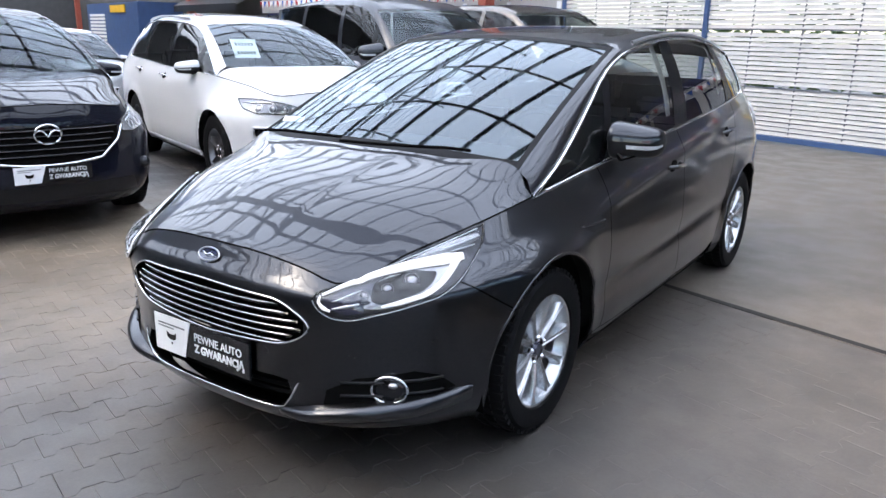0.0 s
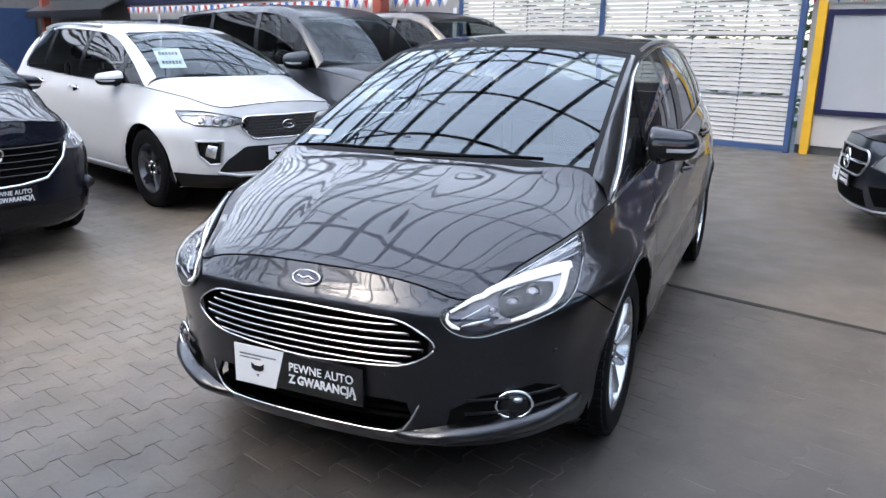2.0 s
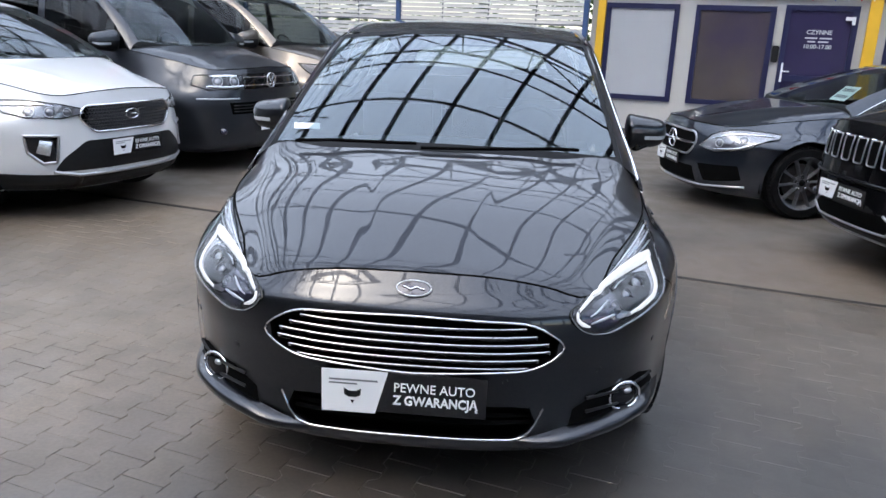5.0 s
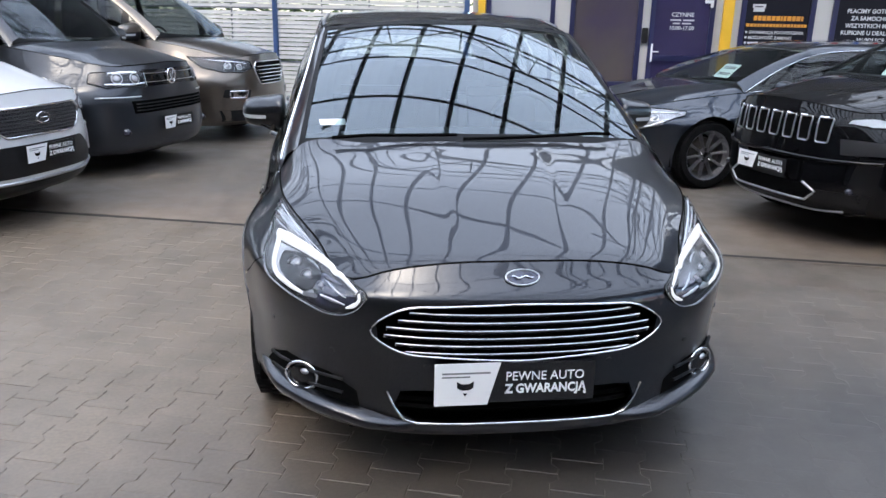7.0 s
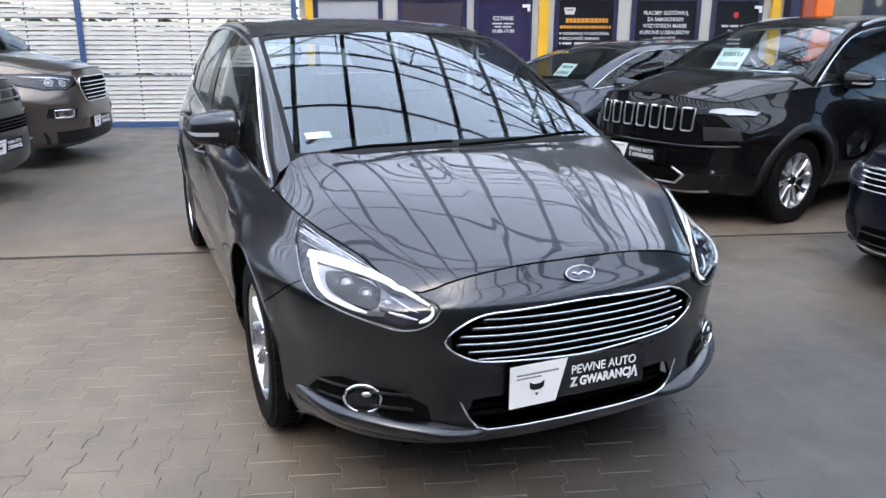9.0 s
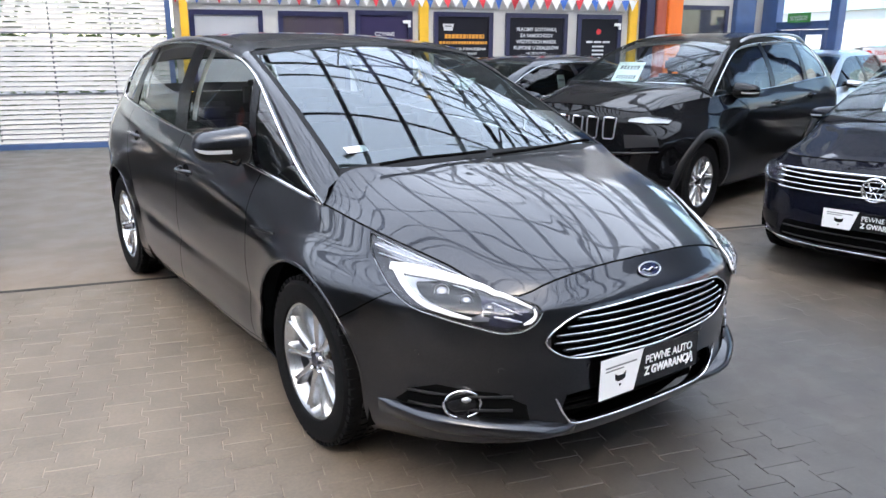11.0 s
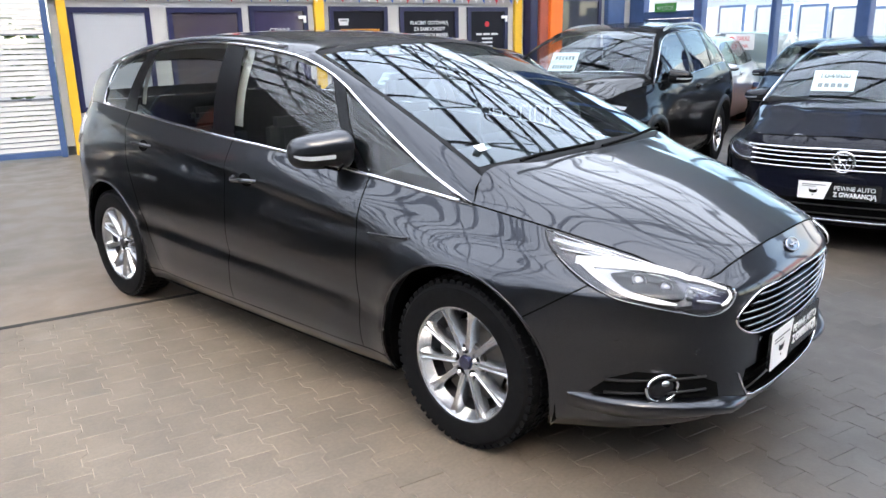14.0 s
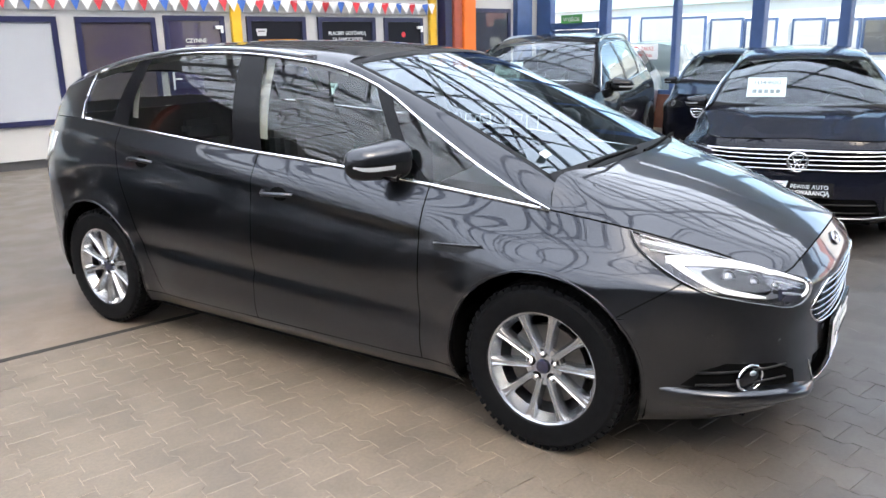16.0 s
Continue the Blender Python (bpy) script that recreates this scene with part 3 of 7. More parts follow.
def car_spec(yn, yt, hw, wb, wr, hood, corner, ap, beltm, beltr, tail, cowl, ws, roofz, rear, gz=0.2, ne=2.8, te=3.2, van=False):
    """Curves of a car from a few sizes. hood: nose top z; corner: hood's front corner; ap: foot of the A-pillar; ws: windscreen's upper corner; rear: roof's rear corner."""
    ymid = (ap[1] + wb) / 2
    L = lambda a, b, t: tuple(np.array(a) * (1 - t) + np.array(b) * t)
    S = dict(yfa=0.1, yta=wb + 0.35, ne=ne, te=te, wb=wb, wr=wr, arch=wr + 0.05, hw=hw, rise=0.12)
    S["rings"] = [(gz, yn + 0.13, yt - 0.15, hw * 0.91), (gz + 0.07, yn + 0.03, yt - 0.05, hw * 0.955), (gz + 0.17, yn, yt, hw * 0.985), (0.55, yn, yt, hw * 0.995), (0.55 + (hood - 0.6) * 0.5, yn + 0.02, yt - 0.02, hw)]
    S["shoulder"] = [(0, yn + 0.07, hood), (corner[0] * 0.55, yn + 0.08, hood - 0.012), corner, L(corner, ap, 0.5) if not van else L(corner, ap, 0.45), ap, (hw * 0.9, ymid, beltm), (hw * 0.88, wb, beltr), (hw * 0.84, yt - 0.35, tail), (hw * 0.7, yt - 0.12, tail), (hw * 0.35, yt - 0.06, tail), (0, yt - 0.05, tail)]
    m1 = L(ap, ws, 0.5)
    S["rail"] = [ap, (m1[0] + 0.03, m1[1], m1[2] + 0.01), (ws[0] + 0.05, ws[1] + 0.05, ws[2] - 0.05), (ws[0] + 0.04, (ws[1] + wb) / 2, roofz - 0.08), (ws[0] + 0.04, wb, roofz - 0.09), rear]
    S["cowl"] = [(ap[0] - 0.09, ap[1] - 0.03, ap[2] + 0.09), (0.35, cowl[0] + 0.02, cowl[1] - 0.01), (0, cowl[0], cowl[1])]
    S["wstop"] = ws
    S["wsc"] = (0, ws[1] - 0.08, ws[2] + 0.035)
    S["roofrear"] = (0, rear[1] + 0.08, rear[2] + 0.1)
    S["glass_end"] = 0.9
    S["pillars"] = (0.45, 0.72)
    return S


def build_car(S, car, body, hero=False, trim=None, tint=None, screen=None, wheel=None, arch_mat=None, seats=True):
    """The car's skin, glass, roof, wheels and cabin under the empty `car`. Returns what the details need."""
    H = shell(S)
    F = mirrored(H)
    bm = bmesh.new()
    grid(bm, F)
    bmesh.ops.remove_doubles(bm, verts=bm.verts, dist=0.0015)
    skin = Skin(bm)
    if hero:
        # seams of the wings, doors and bumpers
        for co, no in (((0, 0.565, 0), (0, 1, 0.02)), ((0, 1.57, 0), (0, 1, 0.05)), ((0, 2.6, 1.0), (0, 1, -0.42)), ((0, 0, 0.265), (0, 0, 1)), ((0, -0.28, 0.60), (0, 0.667, 1)), ((0, 3.32, 0.7), (0, 1, 0.0)), ((0, 0, 0.74), (0, 0, 1))):
            bmesh.ops.bisect_plane(bm, geom=list(bm.verts) + list(bm.edges) + list(bm.faces), dist=1e-4, plane_co=co, plane_no=no)
    for yc in (0.0, S["wb"]):
        cut_arch(bm, yc, S["wr"], S["arch"])
    if S.get("grille_hole"):
        for hole in S["grille_hole"]:
            edge = np.array(dense(hole, 0.008))
            ins = {v for v in bm.verts if v.co.y < -0.5 and inside(hole, v.co.x, v.co.z)}
            dead, pull = [], set()
            for f in bm.faces:
                k = [v for v in f.verts if v in ins]
                if len(k) == len(f.verts):
                    dead.append(f)
                else:
                    pull.update(k)
            for v in pull:
                e = edge[np.argmin((edge[:, 0] - v.co.x) ** 2 + (edge[:, 1] - v.co.z) ** 2)]
                v.co = skin.front(e[0], e[1], 0.0)
            bmesh.ops.delete(bm, geom=dead, context="FACES")
    bmesh.ops.recalc_face_normals(bm, faces=bm.faces)
    probe = min(bm.faces, key=lambda f: f.calc_center_median().y)
    if probe.normal.y > 0:
        bmesh.ops.reverse_faces(bm, faces=bm.faces)
    bm.normal_update()
    bm.verts.ensure_lookup_table()
    bm.verts.index_update()
    normals = [v.normal.copy() for v in bm.verts]
    # dark inner skin behind the gaps
    bl = bmesh.new()
    vmap = {}
    for f in bm.faces:
        vs = []
        for v in f.verts:
            if v.index not in vmap:
                vmap[v.index] = bl.verts.new(v.co - v.normal * 0.012)
            vs.append(vmap[v.index])
        bl.faces.new(vs)
    part("inner_skin", bl, M_LINER, car)
    if hero:
        def which(c):
            s = "L" if c.x > 0 else "R"
            if c.y > 3.32 and c.z < 0.74:
                return "rear_bumper"
            if c.y < -0.1 and c.z < 0.6 - 0.667 * (c.y + 0.28):
                return "front_bumper"
            if c.y < 0.565 - 0.02 * c.z:
                return "front_wing:" + s if c.z > 0.265 else "sill:" + s
            if c.z < 0.265 and c.y < 2.6:
                return "sill:" + s
            if c.y < 1.57 - 0.05 * c.z:
                return "front_door:" + s
            if c.y - 0.42 * (c.z - 1.0) < 2.6 and c.y < 2.62:
                return "rear_door:" + s
            return "rear_quarter:" + ("L" if c.x > 0 else "R")
        panels_from(bm, normals, which, car, {"body": body, "sill": body})
        bm.free()
    else:
        part("body", bm, body, car, smooth=True)
    # hood
    top = F[-1]
    mid = len(top) // 2
    right, left = top[:mid + 1][::-1], top[mid:]
    cx = S["shoulder"][S.get("hood_corner", 2)]
    ic = int(np.argmin(np.linalg.norm(left - np.array(cx), axis=1)))
    ap = np.array(S["rail"][0])
    ia = int(np.argmin(np.linalg.norm(left - ap, axis=1)))
    front = np.vstack([right[:ic + 1][::-1], left[1:ic + 1]])
    mx = lambda c: [(-p[0], p[1], p[2]) for p in c]
    cow = [tuple(left[ia])] + list(S["cowl"])
    back = mx(cow) + cow[::-1][1:]
    NH, MH = (121, 40) if hero else (41, 30)
    P = coons(front, back, right[ic:ia + 1], left[ic:ia + 1], NH, MH)
    u = np.linspace(-1, 1, NH)[None, :]
    v = np.linspace(0, 1, MH)[:, None]
    zf, zb = front[len(front) // 2][2], S["cowl"][-1][2]
    zc = spline([(0, zf), (0.5, zf + (zb - zf) * S.get("hood_mid", 0.6)), (1, zb)], at=np.linspace(0, 1, MH))[:, 1][:, None]
    ze = P[:, :1, 2]
    pw = S.get("hood_p0", 2.0) + S.get("hood_p1", 6.0) * v ** S.get("hood_pe", 2.0)
    if hero:
        # gently crowned middle, a soft crease towards each edge, a raised plateau with stepped flanks
        uo = 0.87 - 0.11 * v
        au = np.abs(u) + 0 * v
        kf = 0.6 - 0.2 * v
        g = np.where(au < uo, kf * (au / uo) ** 2.2, kf + (1 - kf) * np.clip((au - uo) / (1 - uo), 0, 1) ** 0.9)
        ends = [(c_[NH // 2, 2] - c_[:, 2]) / (c_[NH // 2, 2] - c_[0, 2]) for c_ in (P[0], P[-1])]
        wm = np.sin(np.pi * v) ** 0.8
        g = (1 - wm) * ((1 - v) * ends[0] + v * ends[1]) + wm * g
        half_ = g[:, NH // 2:]
        pad = np.concatenate([half_[:, 6:0:-1], half_, 2 * half_[:, -1:] - half_[:, -2:-8:-1]], axis=1)
        kern = np.exp(-(np.arange(-6, 7) / 2.2) ** 2)
        kern /= kern.sum()
        half_ = np.stack([np.convolve(r_, kern, "valid") for r_ in pad])
        half_[:, 0], half_[:, -1] = 0, 1
        half_[0], half_[-1] = ends[0][NH // 2:], ends[1][NH // 2:]
        g = np.concatenate([half_[:, :0:-1], half_], axis=1)
        P[:, :, 2] = zc - (zc - ze) * g
        for _ in range(10):
            P[1:-1, :, 2] = (P[:-2, :, 2] + 2 * P[1:-1, :, 2] + P[2:, :, 2]) / 4
        # even out the panel's inner field with a smooth surface, left as it is along the rims
        U_, V_ = np.broadcast_arrays(u, v)
        base = np.stack([(U_ ** a_) * (V_ ** b_) for a_ in (0, 2, 4, 6) for b_ in range(5)], -1)
        sel = np.abs(U_) < 0.88
        fit_, *_r = np.linalg.lstsq(base[sel], P[:, :, 2][sel], rcond=None)
        step_ = lambda q: np.clip(q, 0, 1) ** 2 * (3 - 2 * np.clip(q, 0, 1))
        W = step_((0.93 - np.abs(U_)) / 0.2) * step_(V_ / 0.12) * step_((1 - V_) / 0.12)
        P[:, :, 2] += W * (base @ fit_ - P[:, :, 2])
        xi = 0.165 + 0.075 * v
        fade = np.clip((v - 0.03) / 0.6, 0, 1) * np.clip((1 - v) / 0.08, 0, 1)
        fade = fade * fade * (3 - 2 * fade)
        P[:, :, 2] += S["hood_step"] * fade * 0.5 * (1 - np.tanh((np.abs(P[:, :, 0]) - xi) / 0.016))
    else:
        P[:, :, 2] = zc - (zc - ze) * np.abs(u) ** pw
    for k in S.get("hood_ridges", ()):
        P[:, :, 2] += k[1] * np.exp(-((np.abs(u) - k[0] - k[2] * (v - 0.5)) / S.get("ridge_w", 0.1)) ** 2) * np.sin(np.pi * np.clip(v * 1.02, 0, 1))
    bm = bmesh.new()
    grid(bm, P)
    o = part("hood", bm, S.get("hood_mat") or body, car, smooth=True)
    if o.data.polygons[300].normal.z < 0:
        o.data.flip_normals()
    # dark strip along the hood's rim paints the shade of its gap
    bm = bmesh.new()
    rim_pts = [Vector(p) + Vector((0, 0, 0.0005)) for p in list(right[ic:ia + 1][::-1]) + list(front) + list(left[ic + 1:ia + 1])]
    tube(bm, rim_pts, 0.0035 if hero else 0.004, 5)
    part("hood_gap_shade", bm, M_LINER, car)
    # windscreen: ruled between two arcs, bowed outwards
    cb, cc = S["cowl"][0], S["cowl"][-1]
    wt, wc = S["wstop"], S["wsc"]
    arc = lambda e, c, uu_: np.stack([uu_ * e[0], c[1] + (e[1] - c[1]) * uu_ ** 2, c[2] + (e[2] - c[2]) * uu_ ** 2], -1)
    us_ = np.linspace(-1, 1, 31)
    head = [tuple(p) for p in arc(wt, wc, np.linspace(-1, 1, 9))]
    bow = S.get("ws_bow", 0.03)
    vs_ = np.linspace(0, 1, 24)
    nrm = np.array((0, -(wc[2] - cc[2]), wc[1] - cc[1]))
    nrm = nrm / np.linalg.norm(nrm)
    PW = arc(cb, cc, us_)[None] * (1 - vs_)[:, None, None] + arc(wt, wc, us_)[None] * vs_[:, None, None]
    PW = PW + (4 * vs_ * (1 - vs_))[:, None, None] * bow * nrm
    mleft = [tuple(p) for p in PW[:, -1]]
    bm = bmesh.new()
    grid(bm, np.stack([np.stack([np.interp(np.linspace(0, NH - 1, 31), np.arange(NH), P[-1][:, k]) for k in range(3)], -1) + np.array((0, 0.01, -0.006)), PW[0] + np.array((0, 0.004, -0.006)), PW[1] + np.array((0, 0, -0.01))]))
    part("scuttle", bm, M_PLASTIC, car, smooth=True)
    bm = bmesh.new()
    grid(bm, PW)
    o = part("windscreen", bm, screen or (M_SCREEN if hero else M_SCREEN2), car, smooth=True)
    if o.data.polygons[200].normal.z < 0:
        o.data.flip_normals()
    # black band round the windscreen
    if hero:
        bm = bmesh.new()
        off = np.array((0, -0.0012, 0.0022))
        grid(bm, PW[:2] + off)
        grid(bm, PW[-2:] + off)
        for a_, b_ in ((0, 1), (-1, -2)):
            grid(bm, np.stack([PW[:, a_], PW[:, a_] * 0.55 + PW[:, b_] * 0.45], 1) + off)
        part("screen_border", bm, M_FRIT, car, smooth=True)
    # side glass between sill line and rail
    T = spline(S["rail"], 300)
    belt = left[ia:]
    yb_end = S.get("belt_end", S["rail"][-1][1])
    ie = int(np.argmin(np.abs(belt[:, 1] - yb_end) + 10 * (belt[:, 0] < 0.3)))
    belt = belt[:ie + 1]
    NU, NW = 70, 9
    ub = np.linspace(0, 1, NU)
    yb = belt[0, 1] + (belt[-1, 1] - belt[0, 1]) * ub
    B = np.stack([np.interp(yb, belt[:, 1], belt[:, k]) for k in range(3)], 1)
    yt_ = T[0, 1] + (T[-1, 1] - T[0, 1]) * ub
    TT = np.stack([np.interp(yt_, T[:, 1], T[:, k]) for k in range(3)], 1)
    w = np.linspace(0, 1, NW)[None, :, None]
    SG = B[:, None] * (1 - w) + TT[:, None] * w
    hgt = (TT[:, 2] - B[:, 2])[:, None]
    SG[:, :, 0] += 0.06 * hgt * np.sin(np.pi * w[:, :, 0])
    ng = int(NU * S["glass_end"])
    for s in (1, -1):
        G = SG * np.array((s, 1, 1))
        frac = [p if isinstance(p, float) else ((p[0] + p[1]) / 2 - B[0, 1]) / (B[-1, 1] - B[0, 1]) for p in S["pillars"]]
        pil = [0] + [int(NU * p) for p in frac] + [ng]
        for a, b in zip(pil, pil[1:]):
            bm = bmesh.new()
            grid(bm, G[a:b + 1])
            part("side_window", bm, tint or (M_TINT if hero else M_TINT2), car, smooth=True)
        yr = G[:, 0, 1]
        for np_, p in enumerate(S["pillars"]):
            if isinstance(p, float):
                yy = yr[0] + (yr[-1] - yr[0]) * p
                p = (yy - 0.05, yy + 0.06, yy - 0.02, yy + 0.07)
            rows = []
            for j, wj in enumerate(np.linspace(0, 1, NW)):
                y0, y1 = p[0] + (p[2] - p[0]) * wj, p[1] + (p[3] - p[1]) * wj
                rows.append([[np.interp(yy, yr, G[:, j, k]) for k in range(3)] for yy in np.linspace(y0, y1, 4)])
            bm = bmesh.new()
            grid(bm, np.array(rows) + np.array((0.004 * s, 0, 0)))
            part("window_pillar", bm, S.get("pillar_mat", M_PILLAR) if np_ else M_PILLAR, car, smooth=True)
        bm = bmesh.new()
        grid(bm, G[ng:])
        part("rear_pillar", bm, S.get("d_pillar") or body, car, smooth=True)
        if trim:
            tr_ = 0.0085 if hero else 0.006
            for line in (G[:ng + 1, 0], G[:ng + 1, -1]):
                bm = bmesh.new()
                tube(bm, [Vector(p) + Vector((0.006 * s, 0, 0)) for p in line[::2]], tr_, 6)
                part("window_trim", bm, trim, car, smooth=True)
            bm = bmesh.new()
            tube(bm, [Vector(p) + Vector((0.006 * s, 0, 0)) for p in G[ng, :]], 0.006, 6)
            part("window_trim", bm, trim, car, smooth=True)
        # windscreen pillar
        iT = int(np.argmin(np.abs(T[:, 1] - wt[1])))
        a = spline(T[:iT + 1], 24)
        b = np.array(mleft)
        m3 = (a + b) / 2 + np.array((0.012, 0, 0.012))
        bm = bmesh.new()
        grid(bm, np.stack([a, m3, b]) * np.array((s, 1, 1)))
        o = part("windscreen_pillar", bm, body, car, smooth=True)
        # foot of the pillar between hood, sill line and screen
    iT = int(np.argmin(np.abs(T[:, 1] - wt[1])))
    tl = T[iT:]
    rr = S["roofrear"]
    te_ = T[-1]
    fr = [(-tl[0][0], tl[0][1], tl[0][2])] + head + [tuple(tl[0])]
    bk = [(-te_[0], te_[1], te_[2]), (-te_[0] * 0.6, rr[1] * 0.75 + te_[1] * 0.25, rr[2] * 0.8 + te_[2] * 0.2), rr, (te_[0] * 0.6, rr[1] * 0.75 + te_[1] * 0.25, rr[2] * 0.8 + te_[2] * 0.2), tuple(te_)]
    PR = coons(fr, bk, mx(tl), tl, 31, 30)
    if S.get("roof_dip"):
        PR[:, :, 2] -= S["roof_dip"] * np.sin(np.pi * np.linspace(0, 1, 30))[:, None] * (1 - np.linspace(-1, 1, 31)[None] ** 2)
    bm = bmesh.new()
    grid(bm, PR)
    o = part("roof", bm, S.get("roof_mat") or body, car, smooth=True)
    if o.data.polygons[400].normal.z < 0:
        o.data.flip_normals()
    bm = bmesh.new()
    P2 = PR.copy()
    P2[:, :, 2] -= 0.03
    P2[:, :, 0] *= 0.97
    grid(bm, P2)
    part("headliner", bm, M_BEIGE, car, smooth=True)
    # tailgate
    iend = ia + ie
    tailr = np.vstack([right[iend:], left[iend:][::-1][1:]])
    edge = SG[-1][::-1]
    PT = coons(bk, tailr, mx(edge), edge, 25, 14)
    PT[:, :, 1] += 0.05 * np.sin(np.pi * np.linspace(0, 1, 14))[:, None] * (1 - np.linspace(-1, 1, 25)[None, :] ** 4)
    bm = bmesh.new()
    tg = grid(bm, PT)
    if hero:
        hole = {v_ for row in tg[3:10] for v_ in row[4:-4]}
        bmesh.ops.delete(bm, geom=[f for f in bm.faces if any(v_ in hole for v_ in f.verts)], context="FACES")
    part("tailgate", bm, body, car, smooth=True)
    if not S.get("blind"):
        bm = bmesh.new()
        grid(bm, PT[2:11, 3:-3] + np.array((0, 0.006, 0.002)))
        part("rear_window", bm, M_TINT, car, smooth=True)
    # floor and cabin
    bm = bmesh.new()
    y0, y1 = S["rings"][0][1] + 0.12, S["rings"][0][2] - 0.1
    box(bm, -0.55, 0.55, y0, y1, S["rings"][0][0] - 0.02, S["rings"][0][0] + 0.05)
    box(bm, -S["hw"] * 0.9, S["hw"] * 0.9, S["arch"] + 0.03, S["wb"] - S["arch"] - 0.03, S["rings"][0][0] - 0.02, S["rings"][0][0] + 0.08)
    part("underbody", bm, M_LINER, car)
    ca, za = S["cowl"][-1][1], S["cowl"][-1][2]
    bm = bmesh.new()
    rows = []
    for y, z in ((ca + 0.02, za - 0.03), (ca + 0.35, za - 0.035), (ca + 0.6, za - 0.02), (ca + 0.72, za - 0.08), (ca + 0.74, za - 0.4)):
        rows.append([(x * S["hw"] * 0.78, y, z - 0.04 * x * x) for x in np.linspace(-1, 1, 9)])
    grid(bm, rows)
    part("dashboard", bm, M_DASH, car, smooth=True)
    if seats:
        zb = S["beltz"] if "beltz" in S else 1.0
        for y in ((ca + 1.15, ca + 2.1) if S["wb"] > 2.5 else (ca + 1.1,)):
            for sx in (-0.38, 0.38):
                bm = bmesh.new()
                box(bm, sx - 0.25, sx + 0.25, y, y + 0.5, 0.5, 0.66, None, 0.05)
                hi = -0.12 if hero and y > ca + 1.5 else 0.0
                box(bm, sx - 0.24, sx + 0.24, y + 0.42, y + 0.56, 0.6, zb + 0.12 + hi, None, 0.05)
                box(bm, sx - 0.13, sx + 0.13, y + 0.46, y + 0.55, zb + 0.14 + hi, zb + 0.30 + hi * 1.5, None, 0.035)
                part("seat", bm, M_SEAT, car, smooth=False)
        bm = bmesh.new()
        c = Vector((0.38, ca + 0.88, za - 0.06))
        tube(bm, [c + Vector((0.18 * math.cos(a), 0.07 * math.sin(a), 0.17 * math.sin(a))) for a in np.linspace(0, math.tau, 24, endpoint=False)], 0.014, 6, True)
        box(bm, c.x - 0.17, c.x + 0.17, c.y - 0.01, c.y + 0.01, c.z - 0.03, c.z + 0.03)
        part("steering_wheel", bm, M_DASH, car, smooth=True)
    # wheels and wells
    for yc in (0.0, S["wb"]):
        for s in (1, -1):
            inner_well(car, yc, S["wr"], S["arch"] + 0.02, s, M_LINER)
            add_wheel(car, s * S["track"], yc, S["wr"], S["rim"], S["tw"], S["spokes"], S.get("alloy", M_ALLOY), S.get("cap", M_GLOSSBLK), 0.25 if yc else 0.1)
            if arch_mat:
                bm = bmesh.new()
                R = S["arch"]
                a = np.linspace(-0.3, math.pi + 0.3, 30)
                rows = []
                for rr_, o_ in ((R + 0.07, 0.004), (R + 0.065, 0.014), (R + 0.01, 0.016), (R - 0.015, 0.012), (R - 0.02, -0.06)):
                    rows.append([skin.side(yc + max(rr_, R + 0.003) * math.cos(k), max(S["wr"] + max(rr_, R + 0.003) * math.sin(k), S["rings"][0][0] + 0.01), s, o_) for k in a])
                grid(bm, rows)
                part("arch_cladding", bm, arch_mat, car, smooth=True)
    return dict(skin=skin, H=H, SG=SG, PW=PW, hood=P, T=T)


